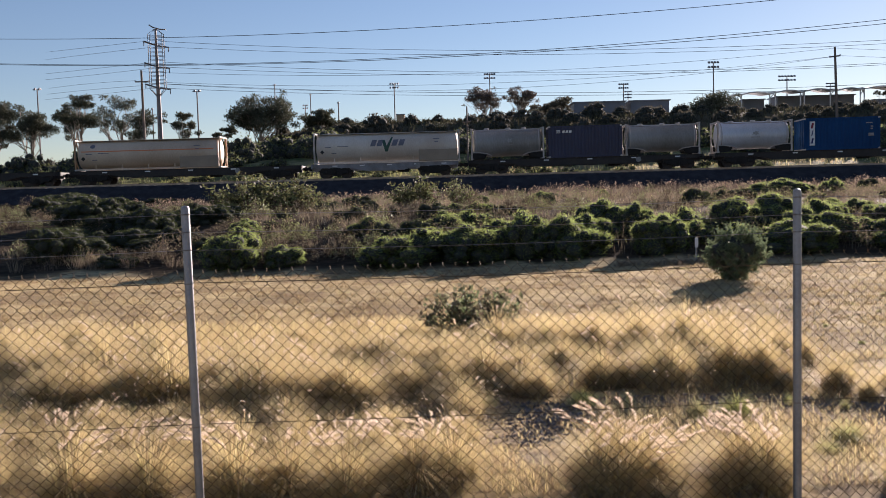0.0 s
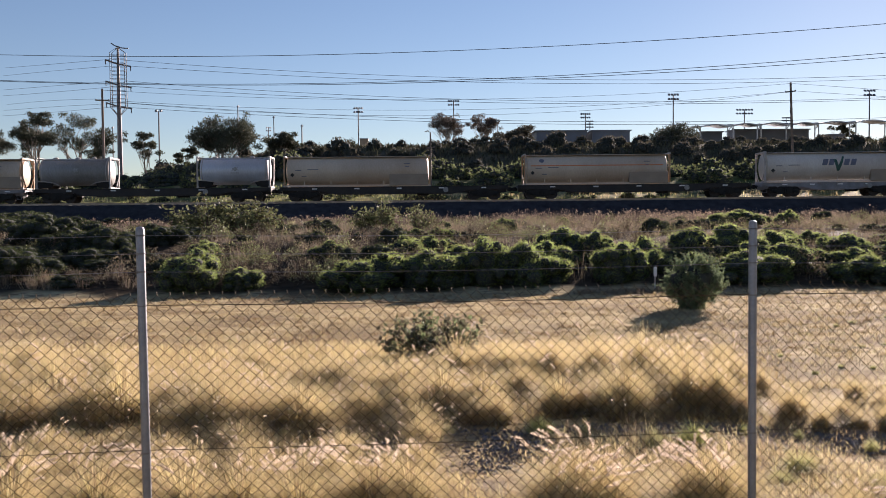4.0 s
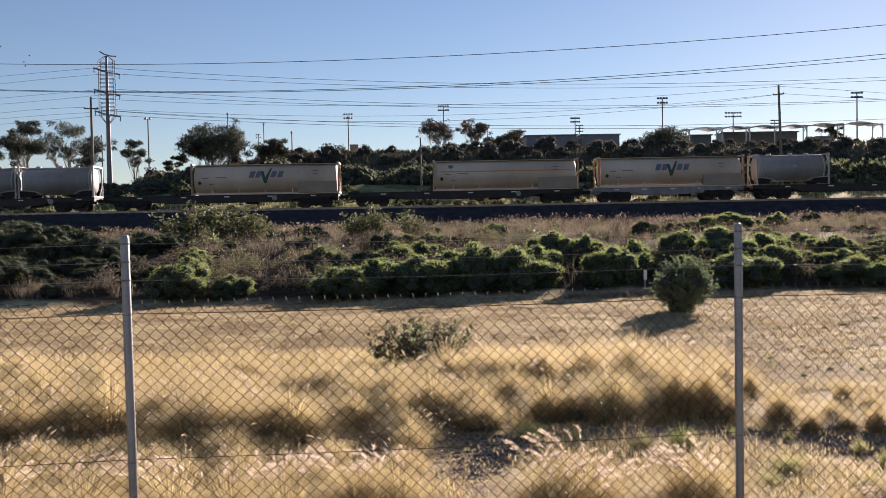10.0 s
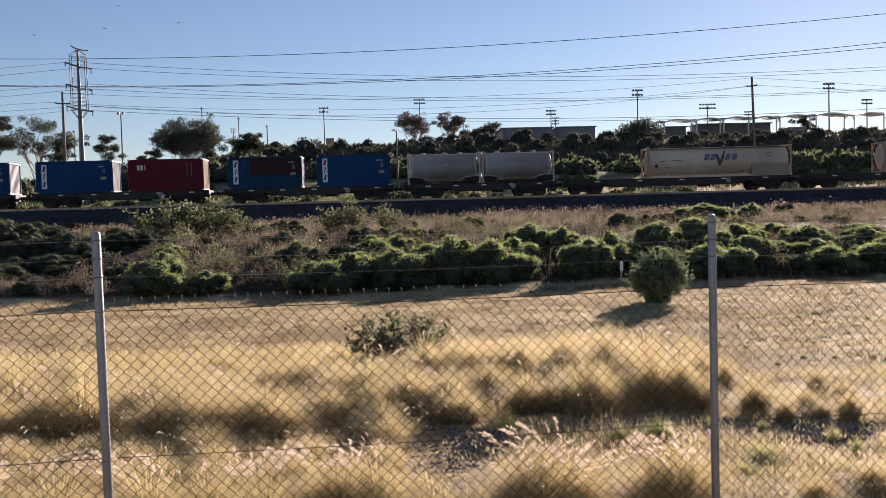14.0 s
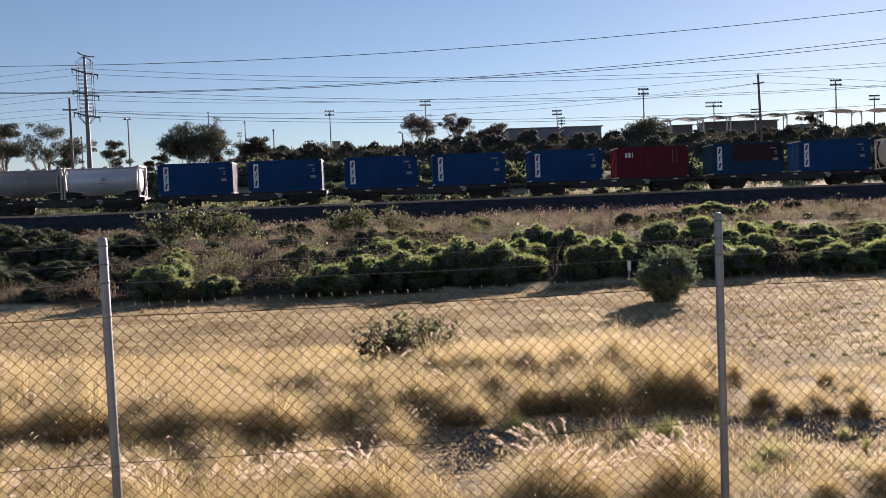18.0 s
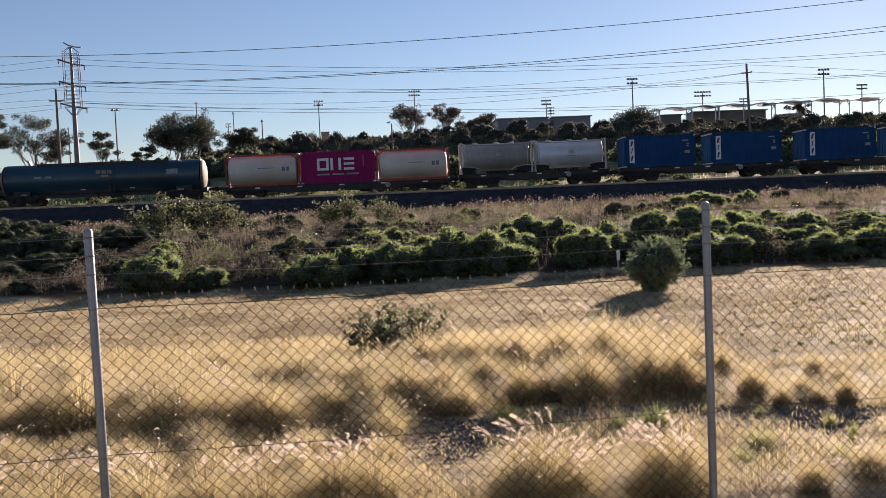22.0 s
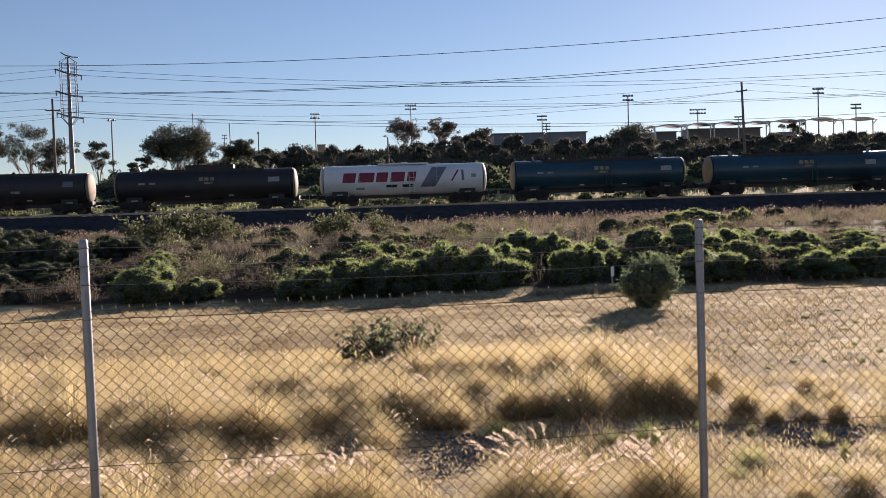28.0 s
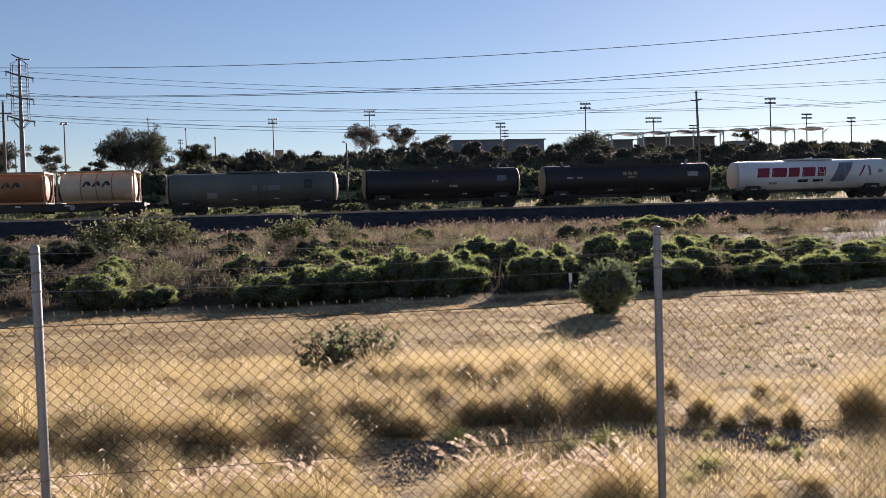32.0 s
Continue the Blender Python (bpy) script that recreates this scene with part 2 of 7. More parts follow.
LOGO_GREY = mat("grey_logo_paint", (0.16, 0.16, 0.2), None, 0.5, 0, 2, 20, 0)
LOGO_GREEN = mat("dark_green_logo_paint", (0.03, 0.09, 0.06), None, 0.5, 0, 2, 20, 0)
LOGO_NAVY = mat("navy_logo_paint", (0.02, 0.03, 0.13), None, 0.5, 0, 2, 20, 0)
LOGO_DARK = mat("black_logo_paint", (0.03, 0.025, 0.025), None, 0.6, 0, 2, 20, 0)
FADEMARK = mat("worn_ochre_marking", (0.35, 0.24, 0.1), (0.15, 0.14, 0.1), 0.6, 0, 6, 40, 0)
DULLMARK = mat("worn_grey_marking", (0.34, 0.33, 0.31), (0.18, 0.18, 0.17), 0.6, 0, 6, 40, 0)
POLE = mat("weathered_pole_wood", (0.2, 0.16, 0.13), (0.12, 0.095, 0.08), 0.85, 0, 2, 20, 0.2, streak=(4, 4, 0.3))
TOWER = mat("tower_steel", (0.22, 0.195, 0.19), (0.16, 0.14, 0.135), 0.65, 0.2, 2, 20, 0.05)
LAMPHEAD = mat("floodlight_housing", (0.12, 0.12, 0.13), (0.08, 0.08, 0.09), 0.5, 0.4, 4, 30, 0)
ROOF = mat("pale_metal_roof", (0.62, 0.6, 0.58), (0.45, 0.43, 0.42), 0.35, 0.4, 0.5, 10, 0.05)
SHED = mat("grey_shed_cladding", (0.2, 0.21, 0.24), (0.15, 0.16, 0.185), 0.6, 0.1, 0.5, 10, 0.1)
WARM = mat("tan_hut_wall", (0.42, 0.3, 0.2), (0.3, 0.22, 0.15), 0.8, 0, 1, 15, 0.1)
BIRD = mat("dark_feather", (0.05, 0.045, 0.045), None, 0.7, 0, 20, 100, 0)


def ground_material():
    """Dry paddock, weedy bank and green strips, each with its own soil and litter."""
    m = bpy.data.materials.new("paddock_soil_and_litter")
    m.use_nodes = True
    n, l = m.node_tree.nodes, m.node_tree.links
    p = n["Principled BSDF"]
    p.inputs["Roughness"].default_value = 0.9
    p.inputs["Specular IOR Level"].default_value = 0.018
    tc = n.new("ShaderNodeTexCoord")
    sep = n.new("ShaderNodeSeparateXYZ")
    l.new(tc.outputs["Object"], sep.inputs[0])

    def noise_at(scale, detail=5, stretch=(1, 1, 1)):
        mp, t = n.new("ShaderNodeMapping"), n.new("ShaderNodeTexNoise")
        mp.inputs["Scale"].default_value = stretch
        l.new(tc.outputs["Object"], mp.inputs[0]), l.new(mp.outputs[0], t.inputs[0])
        t.inputs["Scale"].default_value, t.inputs["Detail"].default_value = scale, detail
        return t.outputs[0]

    def ramp(v, lo, hi):
        r = n.new("ShaderNodeMapRange")
        r.interpolation_type = "SMOOTHSTEP"
        r.inputs[1].default_value, r.inputs[2].default_value = lo, hi
        l.new(v, r.inputs[0])
        return r.outputs[0]

    def mixed(fac, a, b):
        x = n.new("ShaderNodeMix")
        x.data_type = "RGBA"
        l.new(fac, x.inputs[0])
        for k, c in ((6, a), (7, b)):
            if isinstance(c, tuple):
                x.inputs[k].default_value = (*c, 1)
            else:
                l.new(c, x.inputs[k])
        return x.outputs[2]

    coarse, fine, grit = noise_at(0.45, 6), noise_at(5, 6, (0.5, 1, 1)), noise_at(45, 4)
    straw = mixed(ramp(fine, 0.4, 0.62), (0.57, 0.455, 0.255), (0.42, 0.33, 0.185))
    straw = mixed(ramp(coarse, 0.42, 0.62), straw, (0.25, 0.185, 0.11))
    straw = mixed(ramp(noise_at(7, 5, (0.45, 1.3, 1)), 0.54, 0.64), straw, (0.19, 0.135, 0.085))
    straw = mixed(ramp(grit, 0.5, 0.75), straw, (0.54, 0.43, 0.25))
    soil = mixed(ramp(grit, 0.4, 0.62), (0.3, 0.24, 0.17), (0.15, 0.12, 0.1))
    near = mixed(ramp(noise_at(0.9, 4), 0.5, 0.62), straw, soil)
    wob = n.new("ShaderNodeMath")
    wob.operation = "MULTIPLY_ADD"
    l.new(coarse, wob.inputs[0])
    wob.inputs[1].default_value = 3.0
    l.new(sep.outputs[1], wob.inputs[2])
    c = mixed(ramp(wob.outputs[0], 10.0, 12.0), near, straw)
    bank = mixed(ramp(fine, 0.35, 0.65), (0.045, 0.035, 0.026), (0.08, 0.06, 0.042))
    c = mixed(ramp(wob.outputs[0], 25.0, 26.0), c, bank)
    green = mixed(ramp(noise_at(0.3, 5), 0.4, 0.6), (0.1, 0.12, 0.045), (0.27, 0.235, 0.125))
    c = mixed(ramp(sep.outputs[1], 73.0, 76.0), c, green)
    c = mixed(ramp(sep.outputs[1], 96.0, 104.0), c, mixed(ramp(noise_at(0.5, 5), 0.4, 0.6), (0.125, 0.105, 0.07), (0.08, 0.078, 0.05)))
    l.new(c, p.inputs["Base Color"])
    bp = n.new("ShaderNodeBump")
    bp.inputs["Strength"].default_value, bp.inputs["Distance"].default_value = 0.9, 0.06
    l.new(fine, bp.inputs["Height"])
    bp2 = n.new("ShaderNodeBump")
    bp2.inputs["Strength"].default_value, bp2.inputs["Distance"].default_value = 0.6, 0.012
    l.new(grit, bp2.inputs["Height"]), l.new(bp.outputs[0], bp2.inputs["Normal"])
    l.new(bp2.outputs[0], p.inputs["Normal"])
    return m


# ---- building tools ----
class Geo:
    """Gathers vertices and faces for one mesh."""

    def __init__(self):
        self.v, self.f = [], []

    def add(self, verts, faces):
        o = len(self.v)
        self.v += [tuple(p) for p in verts]
        self.f += [tuple(i + o for i in q) for q in faces]
        return self

    def box(self, x, y, z, sx, sy, sz, bev=0.0):
        """A box centred at x, y, z; bev: chamfer of the edges that run along its longest side."""
        hx, hy, hz = sx / 2, sy / 2, sz / 2
        if not bev:
            c = [(x + i * hx, y + j * hy, z + k * hz) for i in (-1, 1) for j in (-1, 1) for k in (-1, 1)]
            return self.add(c, [(0, 1, 3, 2), (4, 6, 7, 5), (0, 4, 5, 1), (2, 3, 7, 6), (0, 2, 6, 4), (1, 5, 7, 3)])
        long = max((sx, 0), (sy, 1), (sz, 2))[1]
        a, b = [(hy, hz), (hx, hz), (hx, hy)][long]
        ring = [(a, b - bev), (a - bev, b), (bev - a, b), (-a, b - bev), (-a, bev - b), (bev - a, -b), (a - bev, -b), (a, bev - b)]
        h = (hx, hy, hz)[long]
        pts = []
        for e in (-h, h):
            for p, q in ring:
                pts.append([(x + e, y + p, z + q), (x + p, y + e, z + q), (x + p, y + q, z + e)][long])
        faces = [(i, (i + 1) % 8, 8 + (i + 1) % 8, 8 + i) for i in range(8)] + [tuple(range(7, -1, -1)), tuple(range(8, 16))]
        return self.add(pts, faces)

    def tube(self, path, r, n=6, cap=True, r2=None):
        """A round bar along path, of radius r, tapering to r2."""
        path = [Vector(p) for p in path]
        pts, k = [], len(path)
        for i, p in enumerate(path):
            d = (path[min(i + 1, k - 1)] - path[max(i - 1, 0)]).normalized()
            u = d.orthogonal() if abs(d.z) > 0.9 else d.cross(Vector((0, 0, 1)))
            u.normalize()
            w = d.cross(u)
            rr = r if r2 is None else r + (r2 - r) * i / (k - 1)
            pts += [p + (u * math.cos(2 * math.pi * j / n) + w * math.sin(2 * math.pi * j / n)) * rr for j in range(n)]
        faces = [(i * n + j, i * n + (j + 1) % n, (i + 1) * n + (j + 1) % n, (i + 1) * n + j) for i in range(k - 1) for j in range(n)]
        if cap:
            faces += [tuple(range(n - 1, -1, -1)), tuple(range((k - 1) * n, k * n))]
        return self.add(pts, faces)

    def lathe(self, prof, axis="x", at=(0, 0, 0), n=24):
        """Turns prof, pairs of (along, radius), about an axis."""
        pts, k = [], len(prof)
        for s, r in prof:
            for j in range(n):
                a = 2 * math.pi * (j + 0.5) / n
                c, d = r * math.cos(a), r * math.sin(a)
                q = {"x": (s, c, d), "y": (c, s, d), "z": (c, d, s)}[axis]
                pts.append((at[0] + q[0], at[1] + q[1], at[2] + q[2]))
        faces = [(i * n + j, i * n + (j + 1) % n, (i + 1) * n + (j + 1) % n, (i + 1) * n + j) for i in range(k - 1) for j in range(n)]
        faces += [tuple(range(n - 1, -1, -1)), tuple(range((k - 1) * n, k * n))]
        return self.add(pts, faces)

    def slab(self, pts, y, depth):
        """A flat shape in x, z standing at y, with the given depth towards the viewer side (-y)."""
        n = len(pts)
        v = [(p[0], y - depth, p[1]) for p in pts] + [(p[0], y, p[1]) for p in pts]
        f = [tuple(range(n)), tuple(range(2 * n - 1, n - 1, -1))] + [(i, i + n, (i + 1) % n + n, (i + 1) % n) for i in range(n)]
        return self.add(v, f)

    def mesh(self, name, smooth=False):
        me = bpy.data.meshes.new(name)
        me.from_pydata(self.v, [], self.f)
        if smooth:
            me.polygons.foreach_set("use_smooth", [True] * len(me.polygons))
            me.set_sharp_from_angle(angle=radians(40))
        me.update()
        return me


def part(name, geo, material, parent=None, label="", smooth=False, m=None):
    """Links a Geo or a mesh as one mesh object under parent."""
    me = geo.mesh(name, smooth) if isinstance(geo, Geo) else geo
    if material and not me.materials:
        me.materials.append(material)
    ob = new(name, me)
    ob.parent = parent
    if m is not None:
        ob.matrix_basis = m
    if label:
        ob["label"] = label
    return ob


def tri_mesh(name, verts, faces, material):
    """A mesh from arrays of vertices and triangles."""
    me = bpy.data.meshes.new(name)
    me.vertices.add(len(verts))
    me.vertices.foreach_set("co", np.asarray(verts, np.float32).ravel())
    f = np.asarray(faces, np.int32)
    me.loops.add(f.size)
    me.loops.foreach_set("vertex_index", f.ravel())
    me.polygons.add(len(f))
    me.polygons.foreach_set("loop_start", np.arange(0, f.size, f.shape[1], dtype=np.int32))
    me.update(calc_edges=True)
    me.materials.append(material)
    return me


RNG = np.random.default_rng(7)


def leaf_cloud(name, centres, radii, count, size, material, long=1.6, hollow=0.55, flat=1.0, shell=0.0, corners=4):
    """Leaves on and inside lumps: count leaves shared out by lump area. shell: how far they lie along the lump's skin."""
    centres, radii = np.asarray(centres, float), np.asarray(radii, float)
    share = radii ** 2 / (radii ** 2).sum()
    idx = RNG.choice(len(radii), count, p=share)
    d = RNG.normal(size=(count, 3))
    d /= np.linalg.norm(d, axis=1)[:, None]
    rad = radii[idx] * (hollow + (1 - hollow) * RNG.random(count) ** 0.5) * (1 + 0.12 * RNG.normal(size=count))
    p = centres[idx] + d * rad[:, None] * np.array([1, 1, flat])
    a = d * 0.6 + RNG.normal(size=(count, 3)) * 0.7 + np.array([0, 0, 0.35])
    a /= np.linalg.norm(a, axis=1)[:, None]
    if shell:
        a -= shell * d * (a * d).sum(1)[:, None]
        a /= np.linalg.norm(a, axis=1)[:, None]
    b = np.cross(a, RNG.normal(size=(count, 3)) + 3 * shell * d)
    b /= np.linalg.norm(b, axis=1)[:, None]
    s = size * (0.6 + 0.8 * RNG.random(count))[:, None]
    v = [p, p + a * s * long * 0.5 + b * s * 0.5, p + a * s * long, p + a * s * long * 0.5 - b * s * 0.5]
    if corners == 3:
        v = [p + b * s * 0.6, p + a * s * long, p - b * s * 0.6]
    v = np.stack(v, 1).reshape(-1, 3)
    k = np.arange(count)[:, None] * corners
    return tri_mesh(name, v, k + np.arange(corners)[None], material)


def blades(name, base, height, lean, width, material, bend=0.5):
    """Grass blades: base (n, 3), height (n), lean (n, 2); each is a tapering bent strip of two pieces."""
    n = len(base)
    ang = RNG.random(n) * math.pi
    w = np.stack([np.cos(ang), np.sin(ang), np.zeros(n)], 1) * (width * (0.6 + 0.8 * RNG.random(n)))[:, None] / 2
    up = np.array([0, 0, 1.0])
    ln = np.concatenate([lean, np.zeros((n, 1))], 1)
    mid = base + height[:, None] * (up * 0.55 + ln * 0.55 * bend)
    tip = base + height[:, None] * (up * (1 - 0.35 * (lean ** 2).sum(1))[:, None] + ln)
    v = np.stack([base - w, base + w, mid + w * 0.8, mid - w * 0.8, tip], 1).reshape(-1, 3)
    k = np.arange(n)[:, None] * 5
    f = np.concatenate([k + [[0, 1, 2]], k + [[0, 2, 3]], k + [[3, 2, 4]]], 1).reshape(-1, 3)
    return tri_mesh(name, v, f, material)


# ---- the lie of the land ----
TRACK_Y, TRACK_B, TRACK_C, RAIL_Z = 75.4, -0.0223, -0.00059, 3.48


def track_y(x):
    """The railway's line across the view: a long curve between straights."""
    e = max(-60.0, min(60.0, x))
    return TRACK_Y + TRACK_B * e + TRACK_C * e * e + (TRACK_B + 2 * TRACK_C * e) * (x - e)


def track_turn(x):
    e = max(-60.0, min(60.0, x))
    return math.degrees(math.atan(TRACK_B + 2 * TRACK_C * e))


def smooth(a, b, v):
    t = max(0.0, min(1.0, (v - a) / (b - a)))
    return t * t * (3 - 2 * t)


PROFILE = ((-60, 0), (23.6, 0), (26, 0.4), (32, 1.1), (40, 1.5), (50, 1.6), (67, 1.8), (71.0, 1.85), (78.5, 3.05), (80.5, 3.2), (85, 4.0), (95, 4.6))


def ground_z(x, y):
    d = y + TRACK_Y - track_y(max(-160.0, min(160.0, x)))
    d = y + (d - y) * smooth(30, 60, y)
    z = float(np.interp(d, [p[0] for p in PROFILE], [p[1] for p in PROFILE]))
    if d > 86:
        rise = smooth(-46, -12, x)
        z += rise * (1.8 * smooth(86, 100, d) + 5.7 * smooth(104, 128, d)) + (1 - rise) * 1.2 * smooth(90, 140, d)
        z -= 10 * smooth(220, 900, d)
    bump_size = 0.05 if y < 23 else 0.16
    z += bump_size * noise.noise((x * 0.45, y * 0.45, 0.3)) + 0.4 * bump_size * noise.noise((x * 1.7, y * 1.7, 2.0))
    return z


def build_ground():
    xs = sorted(set([-1800, -900, -500, -300, -200, -150, -120] + list(np.arange(-100, -24, 4.0)) + list(np.arange(-24, 24, 0.6)) + list(np.arange(24, 110, 4.0)) + [120, 150, 200, 300, 500, 900, 1800]))
    ys = sorted(set([-1500, -600, -200, -60, -20, -6, 0, 3] + list(np.arange(4, 34, 0.5)) + list(np.arange(34, 90, 2.0)) + list(np.arange(90, 150, 4.0)) + [160, 180, 210, 260, 340, 480, 700, 1000, 1500, 2600]))
    v = [(x, y, ground_z(x, y)) for y in ys for x in xs]
    w = len(xs)
    f = [(j * w + i, j * w + i + 1, (j + 1) * w + i + 1, (j + 1) * w + i) for j in range(len(ys) - 1) for i in range(w - 1)]
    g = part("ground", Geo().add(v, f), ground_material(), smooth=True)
    tagged(g, "dry straw-coloured paddock rising to a weedy railway bank", "ground", kind="structure")


build_ground()


# ---- railway ----
def sweep(section, x0, x1, step):
    """A solid of constant section (offset across, height) along the track."""
    g, k = Geo(), len(section)
    xs = np.arange(x0, x1 + step / 2, step)
    for x in xs:
        a = radians(track_turn(x))
        g.v += [(x - o * math.sin(a), track_y(x) + o * math.cos(a), h) for o, h in section]
    for i in range(len(xs) - 1):
        g.f += [(i * k + j, i * k + (j + 1) % k, (i + 1) * k + (j + 1) % k, (i + 1) * k + j) for j in range(k)]
    g.f += [tuple(range(k - 1, -1, -1)), tuple(range((len(xs) - 1) * k, len(xs) * k))]
    return g


def build_track():
    bed = part("ballast_bed", sweep([(-4.6, 1.6), (-2.0, RAIL_Z - 0.2), (2.0, RAIL_Z - 0.2), (4.6, 2.6)], -430, 430, 5), BALLAST)
    tagged(bed, "dark grey crushed-stone railway embankment", "railway embankment", kind="structure")
    track = tagged(new("railway_track"), "single railway track of steel rails on concrete sleepers", "railway track", kind="structure")
    for side in (-0.76, 0.76):
        h = RAIL_Z
        sec = [(side - 0.07, h - 0.16), (side - 0.07, h - 0.14), (side - 0.012, h - 0.12), (side - 0.012, h - 0.04), (side - 0.035, h - 0.03), (side - 0.035, h),
               (side + 0.035, h), (side + 0.035, h - 0.03), (side + 0.012, h - 0.04), (side + 0.012, h - 0.12), (side + 0.07, h - 0.14), (side + 0.07, h - 0.16)]
        part("rail", sweep(sec, -430, 430, 5), RAIL, track)
    sl = Geo().box(0, 0, RAIL_Z - 0.225, 0.24, 2.5, 0.13, 0.02).mesh("sleeper")
    for i in range(150):
        x = -52 + i * 0.7
        part("sleeper", sl, CONC, track, m=pose(x, track_y(x), 0, 0, 0, track_turn(x)))


build_track()


# ---- chain-link fence ----
POSTS = ((-8.45, 4.55), (-4.97, 4.75), (-1.49, 4.95), (1.99, 5.15), (5.47, 5.35), (8.95, 5.55))
MESH_TOP, POST_TOP = 1.612, 1.974


def fence_point(x):
    return 4.95 + (x + 1.49) * 0.2 / 3.48


def build_fence():
    fence = tagged(new("chain_link_fence"), "rusty chain-link fence with galvanised posts and barbed wire on top", "fence")
    post = Geo().lathe([(-0.3, 0.024), (POST_TOP - 0.02, 0.024), (POST_TOP - 0.005, 0.02), (POST_TOP, 0.008)], "z", n=14).mesh("post", True)
    tie = Geo().lathe([(-0.004, 0.0265), (0.004, 0.0265)], "z", n=10).mesh("tie_wire")
    for x, y in POSTS:
        lean = -0.35 if x < 0 else 0.1
        p = part("post", post, GALV, fence, m=pose(x, y, 0, 0, lean, 0))
        for h in (0.72, 1.535, 1.725, 1.825, 1.925):
            part("tie_wire", tie, BARB, p, m=pose(0, 0, h))
    # mesh: upright zigzag wires, hooked into one another
    half, rise = 0.0356, 0.0356
    for (xa, ya), (xb, yb) in zip(POSTS[1:-2], POSTS[2:-1]):
        g = Geo()
        n = round((xb - xa) / half)
        step = (xb - xa) / n
        rows = int((MESH_TOP - 0.1) / rise)
        for i in range(n):
            x = xa + (i + 0.5) * step
            path = []
            for j in range(rows + 1):
                s = 0.5 if (i + j) % 2 else -0.5
                px = x + s * step * 1.08
                py, pz = fence_point(px) + (0.003 if s > 0 else -0.003), 0.1 + j * rise + 0.004 * noise.noise((px * 2, j * 0.2, 0))
                path += [(px, py, pz - 0.0018), (px, py, pz + 0.0018)]
            tip = path[-1]
            path.append((tip[0] - 0.3 * (tip[0] - x), tip[1], tip[2] + 0.014))
            g.tube(path, 0.0019, 3, False)
        part("mesh_panel", g, WIRE, fence)
    for h, r, m in ((0.735, 0.002, WIRE), (1.54, 0.0022, WIRE)):
        g = Geo()
        g.tube([(x, fence_point(x) - 0.006, h - 0.012 * math.sin(math.pi * ((x + 1.49) / 3.48 % 1))) for x in np.arange(-8, 8.6, 0.25)], r, 4)
        part("line_wire", g, m, fence)
    for h in (1.725, 1.825, 1.925):
        g = Geo()
        for ph in (0, math.pi):
            g.tube([(x, fence_point(x) - 0.026 + 0.0022 * math.cos(x * 60 + ph), h - 0.018 * math.sin(math.pi * ((x + 1.49) / 3.48 % 1)) + 0.0022 * math.sin(x * 60 + ph)) for x in np.arange(-8, 8.6, 0.04)], 0.0012, 3)
        for k in range(150):
            x = -7.9 + k * 0.11
            y, z = fence_point(x) - 0.026, h - 0.018 * math.sin(math.pi * ((x + 1.49) / 3.48 % 1))
            for dx in (0, 0.012):
                a = RNG.random() * 6.28
                c, s = 0.014 * math.cos(a), 0.014 * math.sin(a)
                g.tube([(x + dx - 0.004, y - c, z - s), (x + dx + 0.004, y + c, z + s)], 0.001, 3)
        part("barbed_wire", g, BARB, fence)


build_fence()


# ---- train ----
DECK_TOP = 1.17      # above the rail
WHEEL_R = 0.46
MOVING, ROLLING = [], []


def travelled(t):
    """Metres that the train has run along the track after t seconds."""
    return 10.178 * t - 0.00758 * t * t - 0.05


def bogie_mesh():
    g = Geo()
    for y in (-1.0, 1.0):
        g.add([(px, y + s * 0.07, pz) for s in (-1, 1) for px, pz in ((-1.25, 0.5), (-1.2, 0.72), (-0.55, 0.78), (-0.3, 0.9), (0.3, 0.9), (0.55, 0.78), (1.2, 0.72), (1.25, 0.5), (0.75, 0.42), (0.4, 0.24), (-0.4, 0.24), (-0.75, 0.42))],
              [tuple(range(12)), tuple(range(23, 11, -1))] + [(i, i + 12, (i + 1) % 12 + 12, (i + 1) % 12) for i in range(12)])
        for dx in (-0.87, 0.87):
            g.box(dx, y * 1.09, 0.47, 0.34, 0.14, 0.26, 0.04)
        for dx in (-0.16, 0, 0.16):
            g.lathe([(0.3 + k * 0.04, 0.06 if k % 2 else 0.075) for k in range(9)], "z", (dx, y * 1.05, 0), 8)
    g.box(0, 0, 0.72, 0.4, 2.0, 0.3, 0.05)
    g.box(-1.35, 0, 0.6, 0.12, 1.9, 0.1)
    g.box(1.35, 0, 0.6, 0.12, 1.9, 0.1)
    return g.mesh("bogie")


def wheelset_mesh():
    g = Geo()
    for s in (-1, 1):
        g.lathe([(s * 0.68, WHEEL_R + 0.025), (s * 0.71, WHEEL_R + 0.025), (s * 0.715, WHEEL_R), (s * 0.82, WHEEL_R - 0.006), (s * 0.82, WHEEL_R - 0.06), (s * 0.79, WHEEL_R - 0.08), (s * 0.79, 0.15), (s * 0.84, 0.13), (s * 0.84, 0.02)], "y", n=22)
    g.lathe([(-1.05, 0.08), (-0.8, 0.085), (0.8, 0.085), (1.05, 0.08)], "y", n=10)
    return g.mesh("wheelset", True)


BOGIE_ME, WHEELSET_ME = bogie_mesh(), wheelset_mesh()


